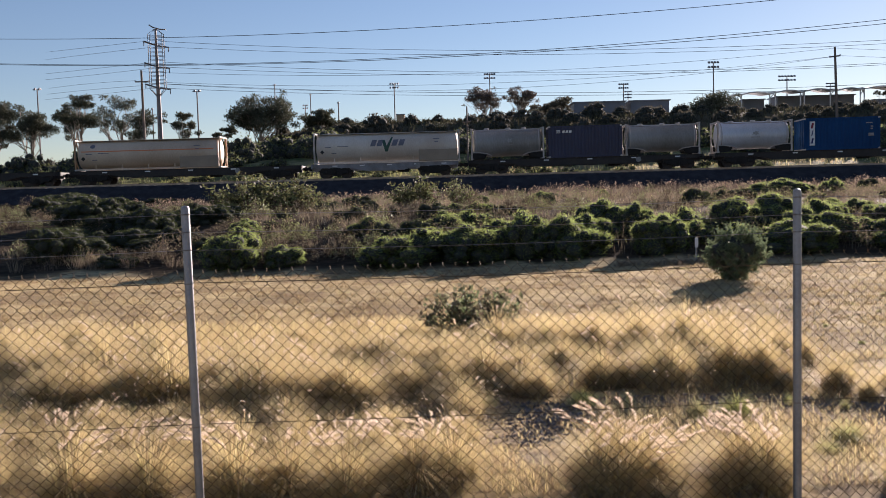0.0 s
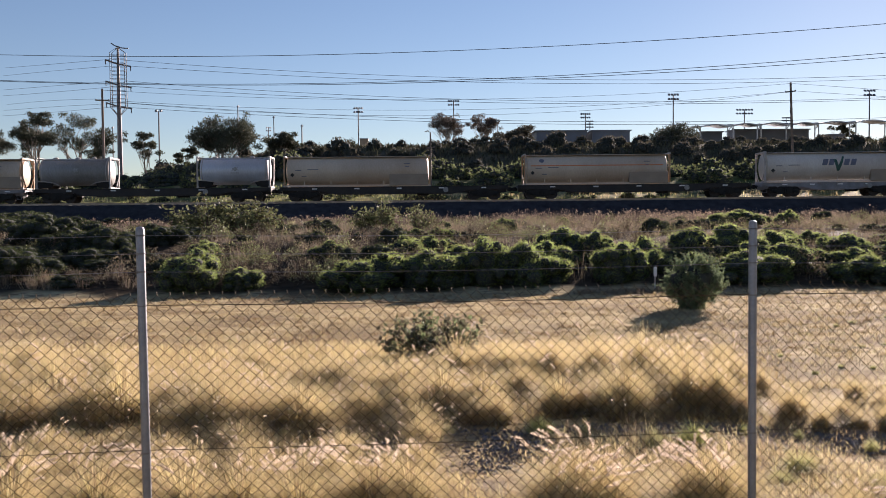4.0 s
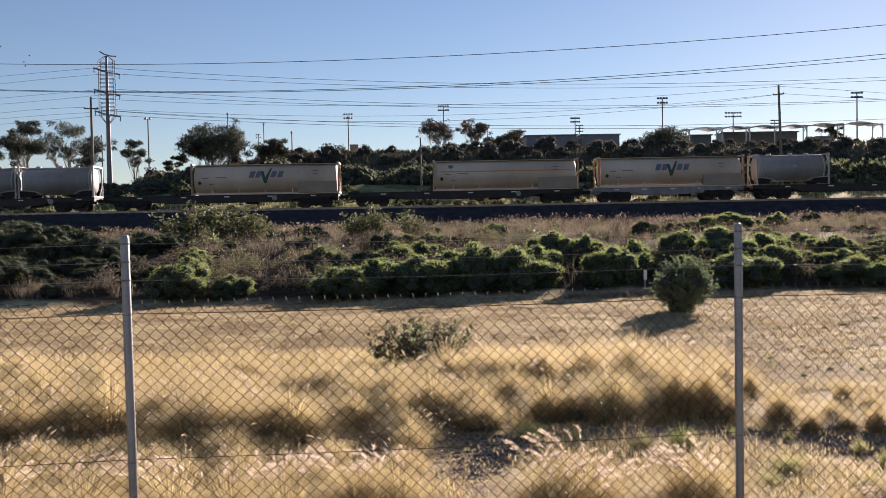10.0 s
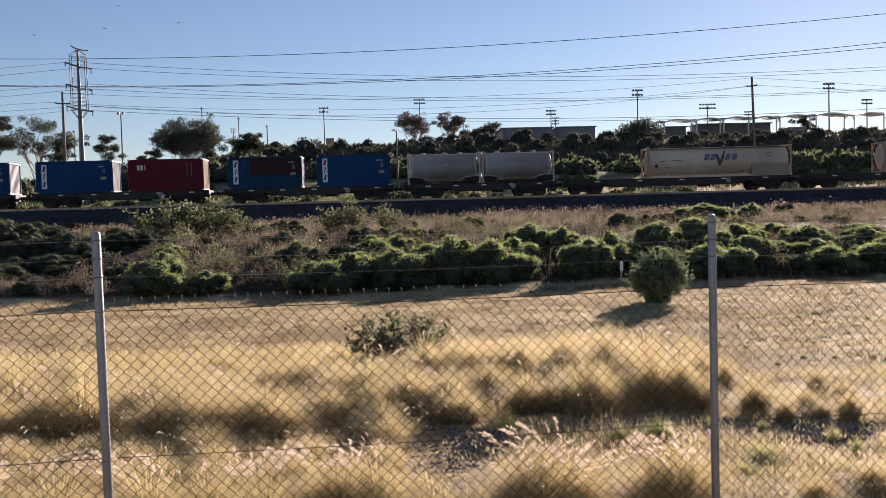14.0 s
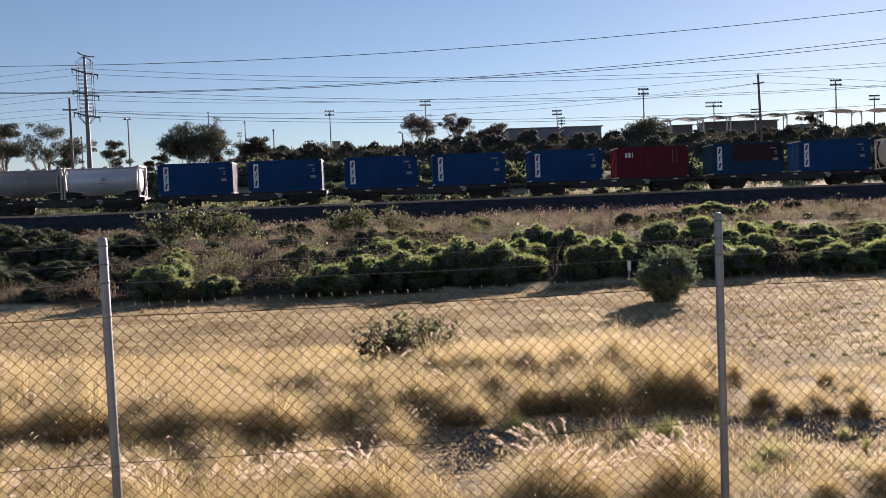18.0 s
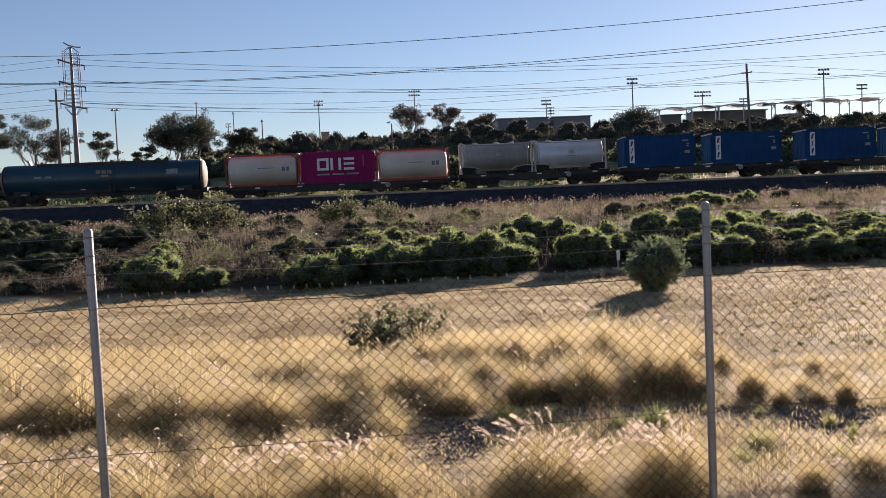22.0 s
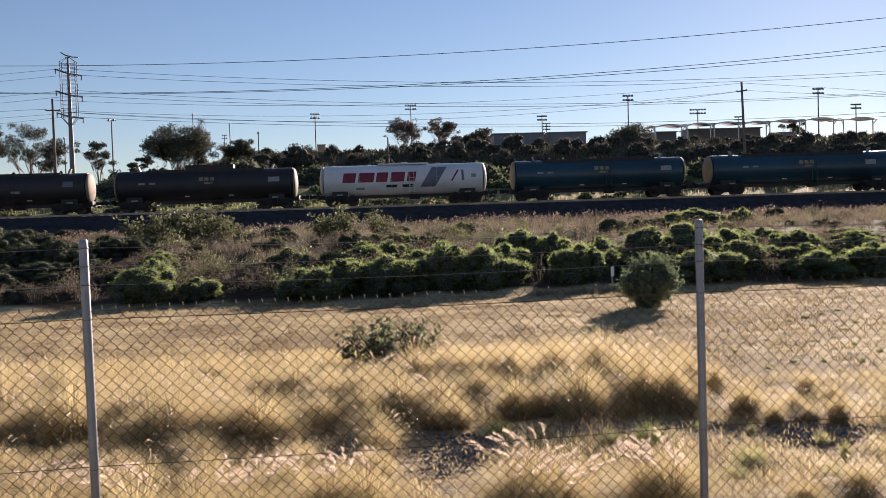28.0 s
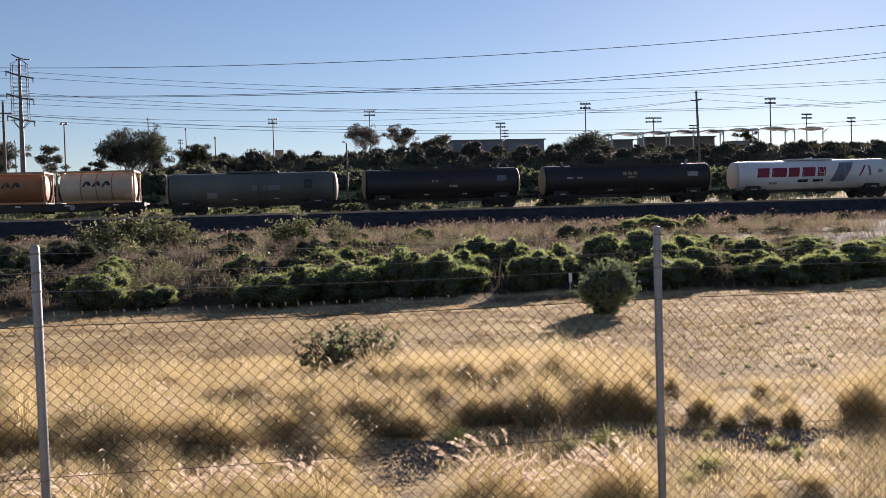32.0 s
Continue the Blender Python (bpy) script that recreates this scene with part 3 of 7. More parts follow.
def add_running_gear(wagon, half):
    """Two bogies with two turning wheelsets each, and couplers, for a wagon of half length half."""
    for s in (-1, 1):
        b = part("bogie", BOGIE_ME, BOGIE, wagon, m=pose(s * (half - 2.0), 0, 0))
        for dx in (-0.87, 0.87):
            w = part("wheelset", WHEELSET_ME, WHEEL, b, "worn steel wheel pair", m=pose(dx, 0, WHEEL_R))
            ROLLING.append((w, dx))
        c = Geo().box(s * (half + 0.35), 0, 0.86, 0.75, 0.22, 0.24, 0.04)
        c.box(s * (half + 0.6), 0, 0.86, 0.22, 0.34, 0.34, 0.05)
        c.tube([(s * (half + 0.05), -0.5, 0.95), (s * (half + 0.2), -0.48, 0.62), (s * (half + 0.5), -0.4, 0.55)], 0.025, 5)
        part("coupler", c, BOGIE, wagon)


def flat_wagon(left, right, paint=DECK, label="black skeletal container wagon with worn paint", deck=DECK_TOP):
    half = (right - left) / 2
    w = tagged(new("container_wagon"), label, "railway wagon", "wagons of the train")
    h = deck
    for y in (-1.02, 1.02):
        g = Geo()
        d = 0.42
        sec = [(-half, h - 0.03), (half, h - 0.03), (half, h - 0.3), (half - 3.4, h - 0.34), (half - 4.4, h - d - 0.16), (4.4 - half, h - d - 0.16), (3.4 - half, h - 0.34), (-half, h - 0.3)]
        g.slab(sec, y + 0.06, 0.12)
        g.box(0, y, h - 0.02, 2 * half, 0.26, 0.035)
        g.box(0, y, h - d - 0.17, 2 * half - 9, 0.24, 0.035)
        part("side_sill", g, paint, w)
    g = Geo()
    g.box(0, 0, h - 0.3, 2 * half - 0.2, 0.36, 0.5)
    k = int(half / 1.1)
    for i in range(-k, k + 1):
        g.box(i * half / k * 0.985, 0, h - 0.1, 0.2, 2.0, 0.16)
    part("centre_sill", g, paint, w)
    for s in (-1, 1):
        g = Geo().box(s * (half - 0.06), 0, h - 0.2, 0.12, 2.3, 0.34, 0.03)
        part("headstock", g, paint, w)
        g = Geo()
        for z in (0.35, 0.65, 0.95):
            g.tube([(s * (half - 0.45), -1.16, z), (s * (half - 0.1), -1.16, z)], 0.014, 5)
        for dx in (-0.45, -0.1):
            g.tube([(s * (half + dx), -1.16, 0.33), (s * (half + dx), -1.16, h + 0.1)], 0.014, 5)
        part("step_ladder", g, paint, w)
    g = Geo().lathe([(-0.5, 0.14), (-0.47, 0.16), (0.47, 0.16), (0.5, 0.14)], "x", (half * 0.25, -0.55, h - 0.62), 12)
    part("air_tank", g, BOGIE, w)
    hw = Geo().lathe([(-1.2, 0.2), (-1.17, 0.22), (-1.15, 0.2)], "y", (half * 0.45, 0, h - 0.32), 16)
    part("brake_wheel", hw, DULLMARK, w, "pale handbrake wheel")
    g = Geo()
    for i in range(-2, 3):
        part("reflector_strip", Geo().box(i * half * 0.37 + 0.4, -1.086, h - 0.16, 0.42, 0.008, 0.09), WHITE, w, "white reflective side marker")
    add_running_gear(w, half)
    MOVING.append((w, (left + right) / 2, 0.0))
    return w


def corner_posts(g, length, width, height, t=0.13, sides=(-1, 1)):
    for sx in sides:
        for sy in (-1, 1):
            g.box(sx * (length / 2 - t / 2), sy * (width / 2 - t / 2), height / 2, t, t, height, 0.02)
        g.box(sx * (length / 2 - t / 2), 0, t / 2, t, width - 2 * t, t)
        g.box(sx * (length / 2 - t / 2), 0, height - t / 2, t, width - 2 * t, t)


def castings(thing, length, width, height):
    for sx in (-1, 1):
        for sz in (0.06, height - 0.06):
            part("corner_casting", Geo().box(sx * (length / 2 - 0.085), 0, sz, 0.18, width + 0.012, 0.125, 0.02), FRAMEGREY, thing)


def corrugated(length, height, y, out, pitch=0.28):
    """An upright ribbed sheet along x at y; out is -1 or 1, the way it faces."""
    g = Geo()
    n = round(length / pitch)
    pitch = length / n
    prof = []
    for i in range(n):
        x = -length / 2 + i * pitch
        prof += [(x, 0), (x + pitch * 0.26, 0), (x + pitch * 0.5, -0.036), (x + pitch * 0.76, -0.036)]
    prof.append((length / 2, 0))
    k = len(prof)
    v = [(x, y + out * d, z) for z in (0, height) for x, d in prof]
    f = [(i, i + 1, k + i + 1, k + i) if out < 0 else (i + 1, i, k + i, k + i + 1) for i in range(k - 1)]
    return g.add(v, f)


def box_container(u, paint, label, decor=None, name="shipping_container", deck=DECK_TOP):
    L, W, H = 6.06, 2.44, 2.59
    c = tagged(new(name), label, "shipping container", "containers on the train")
    g = Geo()
    corner_posts(g, L, W, H)
    for y in (-1.17, 1.17):
        g.box(0, y, 0.08, L - 0.3, 0.1, 0.16)
        g.box(0, y, H - 0.05, L - 0.3, 0.08, 0.1)
    part("frame", g, paint, c)
    for s in (-1, 1):
        sh = corrugated(L - 0.26, H - 0.24, 0, -1)
        sh.v = [(x, s * 1.18 + (y if s < 0 else -y), z + 0.14) for x, y, z in sh.v]
        part("side_panel", sh, paint, c)
    if paint is FADED:
        step = (L - 0.26) / round((L - 0.26) / 0.28)
        sh = corrugated(15 * step, 1.38, 0, -1)
        sh.v = [(x + (L - 0.26) / 2 - 7.5 * step, y - 1.186, z + 1.1) for x, y, z in sh.v]
        part("repair_panel", sh, MAROON, c, "brown repainted panel")
    # end facing the sun: sunlight put into its pale or ochre colour
    e = corrugated(W - 0.26, H - 0.24, 0, -1, 0.25)
    e.v = [(L / 2 - 0.04 - y * 1.0, x, z + 0.12) for x, y, z in e.v]
    part("end_panel", e, SUNLIT_END if paint is not RED else OCHRE, c, "ribbed end panel with sunlight in its paint")
    for y in (-0.55, 0.55):
        door = part("door", Geo().box(-L / 2 + 0.06, y, H / 2, 0.06, 1.06, H - 0.3, 0.02), paint, c)
        for dy in (-0.25, 0.25):
            part("lock_rod", Geo().tube([(-L / 2 + 0.01, y + dy, 0.15), (-L / 2 + 0.01, y + dy, H - 0.15)], 0.02, 6), paint, door)
    r = corrugated(L - 0.26, W - 0.26, 0, -1, 0.3)
    r.v = [(x, z - (W - 0.26) / 2, H - 0.03 - y * 0.6) for x, y, z in r.v]
    part("roof_panel", r, paint, c)
    part("floor_panel", Geo().box(0, 0, 0.12, L - 0.3, W - 0.3, 0.1), BOGIE, c)
    castings(c, L, W, H)
    if decor:
        decor(c)
    MOVING.append((c, u, deck))
    return c


def panel_mark(c, x, z, w, h, m, label, name="marking", slant=0.0, y=-1.222, depth=0.006):
    """A flat painted or stuck-on mark on the near side."""
    return part(name, Geo().slab([(x - w / 2, z - h / 2), (x + w / 2, z - h / 2), (x + w / 2 + slant, z + h / 2), (x - w / 2 + slant, z + h / 2)], y, depth), m, c, label)


def decor_blue(c):
    panel_mark(c, -2.36, 1.35, 0.42, 1.95, WHITE, "tall white logo board", "logo_board", y=-1.224)
    for z, m, wide in ((1.98, LOGO_RED, 0.17), (1.38, LOGO_NAVY, 0.08), (0.76, LOGO_NAVY, 0.14)):
        part("logo_shape", Geo().slab([(-2.36 - wide / 2 - 0.05, z - 0.22), (-2.36 + wide / 2 - 0.05, z - 0.22), (-2.36 + wide / 2 + 0.05, z + 0.22), (-2.36 - wide / 2 + 0.05, z + 0.22)], -1.23, 0.004), m, c)
    panel_mark(c, 2.3, 1.15, 0.44, 0.24, DULLMARK, "small pale data plate", "data_plate")
    for z in (2.1, 1.8, 1.62):
        panel_mark(c, 2.35 - 0.2 * (z > 2), z, 0.2 + 0.3 * (z > 2), 0.1, DULLMARK, "small unreadable pale lettering bar", "lettering_bar")


def decor_red(c):
    for i, x in enumerate((-2.2, -1.92, -1.66)):
        panel_mark(c, x, 1.92, 0.2 if i < 2 else 0.07, 0.4, WHITE, "white logo shape", "logo_shape")
    for k in range(5):
        panel_mark(c, 1.7, 2.15 - 0.22 * k, 0.06, 0.13, DULLMARK, "", "lettering_bar")
        panel_mark(c, 2.05, 2.15 - 0.22 * k, 0.06, 0.13, DULLMARK, "", "lettering_bar")


def decor_navy(c):
    for k in range(3):
        panel_mark(c, -2.2, 2.22 - 0.09 * k, 0.32, 0.05, WHITE, "white logo stripe", "logo_shape")
    for x in (-1.8, -1.52, -1.24):
        panel_mark(c, x, 2.12, 0.2, 0.2, WHITE, "white logo shape", "logo_shape", 0.05)


def ring_shape(x, z, w, h, t):
    """A square ring with a front, an inside and an outside, as one shape."""
    def loop(a, b, y):
        return [(x - a, y, z - b), (x + a, y, z - b), (x + a, y, z + b), (x - a, y, z + b)]
    v = loop(w / 2, h / 2, -1.23) + loop(w / 2 - t, h / 2 - t, -1.23) + loop(w / 2, h / 2, -1.224) + loop(w / 2 - t, h / 2 - t, -1.224)
    f = []
    for i in range(4):
        j = (i + 1) % 4
        f += [(i, j, j + 4, i + 4), (i + 8, j + 8, j, i), (i + 4, j + 4, j + 12, i + 12)]
    return Geo().add(v, f)


def decor_magenta(c):
    part("logo_shape", ring_shape(-1.22, 1.55, 0.95, 1.0, 0.2), WHITE, c, "broad white square-ring logo shape")
    for x in (-0.5, 0.16):
        panel_mark(c, x, 1.55, 0.22, 1.0, WHITE, "broad white logo shape", "logo_shape")
    for z in (1.05, 1.46, 1.86):
        panel_mark(c, 0.92, z + 0.095, 0.85, 0.19, WHITE, "broad white logo shape", "logo_shape")
    for i in range(3):
        panel_mark(c, -1.2 + i * 1.2, 0.72, 1.0, 0.13, DULLMARK, "small unreadable pale lettering bar", "lettering_bar")
    for k in range(5):
        panel_mark(c, 2.1, 2.15 - 0.2 * k, 0.08, 0.13, DULLMARK, "", "lettering_bar")


def tank_ends(x, r, n=6, depth=0.42):
    """Profile of a barrel from -x to x with dished ends."""
    out = [(-x - depth * math.cos(a), r * math.sin(a)) for a in np.linspace(0.05, math.pi / 2, n)]
    return out + [(x + depth * math.cos(a), r * math.sin(a)) for a in np.linspace(math.pi / 2, 0.05, n)]


def tank_container(u, length, barrel, frame_paint, label, decor=None, style="short", deck=DECK_TOP):
    """A tank in an open steel frame; style: short (two end frames), cage (full frame) or long."""
    W, H = 2.44, 2.59
    c = tagged(new("tank_container"), label, "tank container", "containers on the train")
    for sx in (-1, 1):
        x = sx * (length / 2 - 0.065)
        g = Geo()
        corner_posts(g, length, W, H, 0.13, (sx,))
        for sy in (-1, 1):
            g.tube([(x, sy * 1.1, 0.95), (x, sy * 0.45, 0.1)], 0.05, 6)
            g.tube([(x, sy * 1.1, H - 0.75), (x, sy * 0.6, H - 0.1)], 0.05, 6)
        part("end_frame", g, frame_paint, c)
    r = 1.13 if style != "long" else 1.17
    zc = 0.14 + r + (0.14 if style == "short" else 0.04)
    half = length / 2 - 0.22
    t = Geo().lathe(tank_ends(half - 0.1, r, 6, 0.2), "x", (0, 0, zc), 40)
    part("barrel", t, barrel, c, smooth=True)
    if style == "short":
        for sx in (-1, 1):
            for sy in (-1, 1):
                # iron-dark plate added for the shaded gap under the pale arch
                g = Geo().add([(sx * (length / 2 - 0.12), sy * 1.12, 0.05), (sx * (length / 2 - 1.15), sy * 0.85, 0.12), (sx * (length / 2 - 1.35), sy * 0.85, 0.5), (sx * (length / 2 - 0.12), sy * 1.12, 0.62),
                       (sx * (length / 2 - 0.12), sy * 1.06, 0.05), (sx * (length / 2 - 1.15), sy * 0.79, 0.12), (sx * (length / 2 - 1.35), sy * 0.79, 0.5), (sx * (length / 2 - 0.12), sy * 1.06, 0.62)],
                      [(0, 1, 2, 3), (7, 6, 5, 4), (0, 4, 5, 1), (1, 5, 6, 2), (2, 6, 7, 3), (3, 7, 4, 0)])
                part("saddle_plate", g, BOGIE, c)
                part("saddle_edge", Geo().tube([(sx * (length / 2 - 0.12), sy * 1.14, 0.62), (sx * (length / 2 - 0.75), sy * 1.01, 0.6), (sx * (length / 2 - 1.35), sy * 0.87, 0.5), (sx * (length / 2 - 1.75), sy * 0.82, 0.3)], 0.045, 6), frame_paint, c)
        g = Geo()
        for sy in (-1, 1):
            g.tube([(-length / 2 + 0.2, sy * 1.12, H - 0.08), (-length / 2 + 0.75, sy * 1.05, H - 0.2), (length / 2 - 0.75, sy * 1.05, H - 0.2), (length / 2 - 0.2, sy * 1.12, H - 0.08)], 0.05, 6)
        part("top_rail", g, frame_paint, c)
        part("walkway", Geo().box(0, 0.1, H - 0.07, length - 0.6, 0.5, 0.05), frame_paint, c)
        for x in (-1.7, 0.1, 1.4):
            part("hatch", Geo().lathe([(H - 0.1, 0.22), (H + 0.02, 0.22), (H + 0.06, 0.14)], "z", (x, -0.2, 0), 14), frame_paint, c)
        for x in (0.2 - half, half - 0.2):
            part("barrel_band", Geo().lathe([(x - 0.04, r + 0.012), (x + 0.04, r + 0.012)], "x", (0, 0, zc), 32), frame_paint, c)
    if style == "cage":
        g = Geo()
        for sy in (-1, 1):
            for z in (0.1, H - 0.08):
                g.box(0, sy * 1.15, z, length - 0.26, 0.12, 0.14, 0.02)
            for sx in (-1, 1):
                g.tube([(sx * (length / 2 - 0.1), sy * 1.13, H - 0.5), (sx * (length / 2 - 0.7), sy * 1.13, H - 0.1)], 0.05, 6)
        part("side_rail", g, frame_paint, c)
        part("walkway", Geo().box(0, 0, H - 0.05, length - 0.4, 0.55, 0.04), frame_paint, c)
    if style == "long":
        g = Geo()
        for sy in (-1, 1):
            g.box(0, sy * 1.1, 0.09, length - 0.26, 0.1, 0.14)
            for k in range(5):
                g.box(-length * 0.36 + k * length * 0.18, sy * 1.02, 0.26, 0.07, 0.08, 0.42)
        part("base_rail", g, barrel, c)
        part("sun_shield", Geo().box(0, 0, H - 0.1, length - 0.5, 1.5, 0.05, 0.02), barrel, c)
        part("valve_box", Geo().box(length * 0.352, -1.0, 0.55, length * 0.265, 0.42, 0.95, 0.03), BOXPANEL, c, "tan hinged valve cabinet")
        part("hazard_plate", Geo().slab([(-length * 0.44, 0.82), (-length * 0.44 + 0.18, 1.0), (-length * 0.44, 1.18), (-length * 0.44 - 0.18, 1.0)], -1.185, 0.006), LOGO_DARK, c, "small dark diamond hazard plate")
        for x, z, w in ((-0.4, 1.35, 0.5), (-0.3, 1.4, 0.9), (-0.36, 0.85, 0.4), (0.34, 1.85, 0.5), (0.34, 1.6, 0.3)):
            part("lettering_bar", Geo().slab([(length * x - w / 2, z), (length * x + w / 2, z), (length * x + w / 2, z + 0.06), (length * x - w / 2, z + 0.06)], -1.21, 0.03), LOGO_GREY, c, "small unreadable dark lettering bar")
    castings(c, length, W, H)
    if decor:
        decor(c, r, zc)
    MOVING.append((c, u, deck))
    return c


def on_barrel(pts, r, zc, lift=0.007):
    """A painted shape laid on the near side of a barrel: pts in x and height above its axis, cut into low bands."""
    g = Geo()
    low, high = max(-r * 0.97, min(p[1] for p in pts)), min(r * 0.97, max(p[1] for p in pts))
    cuts = sorted(set(list(np.linspace(low, high, max(2, math.ceil((high - low) / 0.09) + 1))) + [p[1] for p in pts if low < p[1] < high]))
    for a, b in zip(cuts[:-1], cuts[1:]):
        if b - a < 1e-4:
            continue
        m = (a + b) / 2
        hits = []
        for (x0, h0), (x1, h1) in zip(pts, pts[1:] + pts[:1]):
            if (h0 - m) * (h1 - m) < 0:
                at = [x0 + (x1 - x0) * (h - h0) / (h1 - h0) for h in (m, a, b)]
                hits.append(at)
        hits.sort()
        for p, q in zip(hits[::2], hits[1::2]):
            ya, yb = -math.sqrt((r + lift) ** 2 - a * a), -math.sqrt((r + lift) ** 2 - b * b)
            g.add([(p[1], ya, zc + a), (q[1], ya, zc + a), (q[2], yb, zc + b), (p[2], yb, zc + b)], [(0, 1, 2, 3)])
    return g


def blocks(c, r, zc, xs, h0, h1, width, slant, m, label, name="logo_shape"):
    d = slant * (h1 - h0)
    for x in xs:
        part(name, on_barrel([(x - width / 2, h0), (x + width / 2, h0), (x + width / 2 + d, h1), (x - width / 2 + d, h1)], r, zc), m, c, label)


def decor_evol(c, r, zc):
    blocks(c, r, zc, (-1.15, -0.62, 0.62, 1.18), 0.04, 0.56, 0.42, 0.35, LOGO_GREY, "dark slanted logo block")
    part("logo_shape", on_barrel([(-0.4, 0.56), (-0.12, 0.56), (0.02, 0.05), (0.42, 0.8), (0.56, 0.8), (0.1, -0.42), (-0.1, -0.42)], r, zc), LOGO_GREEN, c, "dark green tick-shaped logo")


def decor_stripe(c, r, zc):
    blocks(c, r, zc, (0,), 0.2, 0.28, 11.0, 0, ORANGE, "long orange painted line", "painted_stripe")
    part("logo_shape", on_barrel([(-4.6 + 0.22 * math.cos(a), 0.66 + 0.16 * math.sin(a)) for a in np.linspace(0, 5.5, 12)], r, zc), LOGO_GREY, c, "small round grey logo")


def decor_star(c, r, zc):
    part("logo_shape", on_barrel([(0.0, 0.22), (0.12, 0.34), (0.2, 0.24), (0.36, 0.3), (0.3, 0.12), (0.42, 0.02), (0.22, 0.02), (0.1, -0.08), (0.02, 0.04), (-0.2, 0.0), (-0.06, 0.12), (-0.16, 0.24)], r, zc), DULLMARK, c, "small worn burst-shaped logo")
    blocks(c, r, zc, (0.1,), -0.22, -0.16, 0.7, 0, DULLMARK, "", "lettering_bar")


def decor_cage(c, r, zc):
    blocks(c, r, zc, (0.3,), 0.1, 0.16, 1.4, 0, LOGO_GREY, "thin dark lettering bar", "lettering_bar")
    blocks(c, r, zc, (1.7, 2.05), -0.15, 0.2, 0.25, 0, LOGO_GREY, "small grey data panel", "data_plate")


def decor_aga(c, r, zc):
    for x in (-0.75, 0.0, 0.75):
        part("logo_shape", on_barrel([(x - 0.36, -0.02), (x - 0.16, -0.02), (x + 0.02, 0.26), (x + 0.1, 0.08), (x + 0.36, 0.08), (x + 0.36, 0.2), (x + 0.2, 0.44), (x - 0.05, 0.44)], r, zc), LOGO_DARK, c, "black angular logo shape")
    for x in (-1.2, 0.0, 1.2):
        part("barrel_band", Geo().lathe([(x - 0.04, r + 0.015), (x + 0.04, r + 0.015)], "x", (0, 0, zc), 32), RUSTTANK, c)


def tank_wagon(u, length, paint, end_paint, label, dome="long", decor=None):
    """A bogie tank wagon whose barrel has the given length."""
    w = tagged(new("tank_wagon"), label, "tank wagon", "wagons of the train")
    r, zc = 1.27, 2.12
    half = length / 2 - 0.4
    part("barrel", Geo().lathe(tank_ends(half, r, 4, 0.08), "x", (0, 0, zc), 44), paint, w, smooth=True)
    for s in (-1, 1):
        prof = [(s * (half + 0.085 + 0.34 * math.cos(a)), (r - 0.015) * math.sin(a)) for a in np.linspace(0.04, math.pi / 2, 8)]
        part("barrel_end", Geo().lathe(prof, "x", (0, 0, zc), 44), end_paint, w, "dished barrel end", True)
    g = Geo()
    g.box(0, 0, 0.8, length + 0.3, 0.5, 0.36)
    for s in (-1, 1):
        g.box(s * (length / 2 + 0.1), 0, 0.85, 0.16, 2.4, 0.34, 0.03)
        g.box(s * (half - 1.3), 0, 0.98, 1.3, 1.9, 0.5, 0.05)
    part("underframe", g, DECK, w)
    if dome in ("long", "box"):
        g = Geo().box(0, 0, zc + r + 0.02, length * 0.62, 0.62, 0.07)
        for k in range(9):
            x = -length * 0.29 + k * length * 0.0725
            g.tube([(x, -0.36, zc + r), (x, -0.36, zc + r + 0.16)], 0.02, 5)
        part("walkway", g, DECK if paint is not PURE else ROOF, w)
        for x in (-length * 0.31, length * 0.03, length * 0.31):
            part("valve", Geo().lathe([(zc + r - 0.05, 0.13), (zc + r + 0.14, 0.13), (zc + r + 0.22, 0.05)], "z", (x, 0, 0), 10), BOGIE, w)
        for x in (-length * 0.36, length * 0.36):
            part("hinged_lid", Geo().slab([(x - 0.1, zc + r - 0.06), (x + 0.06, zc + r - 0.06), (x + 0.06 + 0.16 * (1 if x > 0 else -1), zc + r + 0.34), (x - 0.08 + 0.16 * (1 if x > 0 else -1), zc + r + 0.34)], 0.1, 0.42), DULLMARK, w, "small raised pale lid")
        for y in (-0.72, 0.66):
            part("spill_skirt", Geo().box(0, y + 0.03, zc + r - 0.12, length * 0.64, 0.04, 0.3), DECK if paint is not PURE else ROOF, w)
        if dome == "box":
            part("top_platform", Geo().box(length * 0.02, 0, zc + r + 0.2, 3.9, 1.0, 0.4, 0.03), DECK, w)
    else:
        part("walkway", Geo().box(0, 0, zc + r + 0.05, length * 0.3, 1.0, 0.14, 0.03), ROOF if paint is PURE else paint, w)
        part("valve", Geo().lathe([(zc + r - 0.05, 0.3), (zc + r + 0.16, 0.3), (zc + r + 0.2, 0.2)], "z", (0.1, 0, 0), 14), paint, w)
    g = Geo()
    for dy in (-0.2, 0.2):
        x = half * 0.1
        g.tube([(x + dy, -r - 0.06, zc - 1.2), (x + dy, -r - 0.06, zc + 0.2), (x + dy, -0.9, zc + 0.98), (x + dy, -0.4, zc + r + 0.05)], 0.02, 5)
    for k in range(6):
        g.tube([(half * 0.1 - 0.2, -r - 0.06, zc - 1.0 + 0.22 * k), (half * 0.1 + 0.2, -r - 0.06, zc - 1.0 + 0.22 * k)], 0.014, 5)
    part("ladder", g, paint, w)
    for x in (-half * 0.55, -half * 0.15, half * 0.42):
        part("barrel_band", Geo().lathe([(x - 0.04, r + 0.008), (x + 0.04, r + 0.008)], "x", (0, 0, zc), 36), paint, w)
    g = Geo().lathe([(-0.45, 0.15), (-0.42, 0.17), (0.42, 0.17), (0.45, 0.15)], "x", (0.9, -0.5, 0.62), 12)
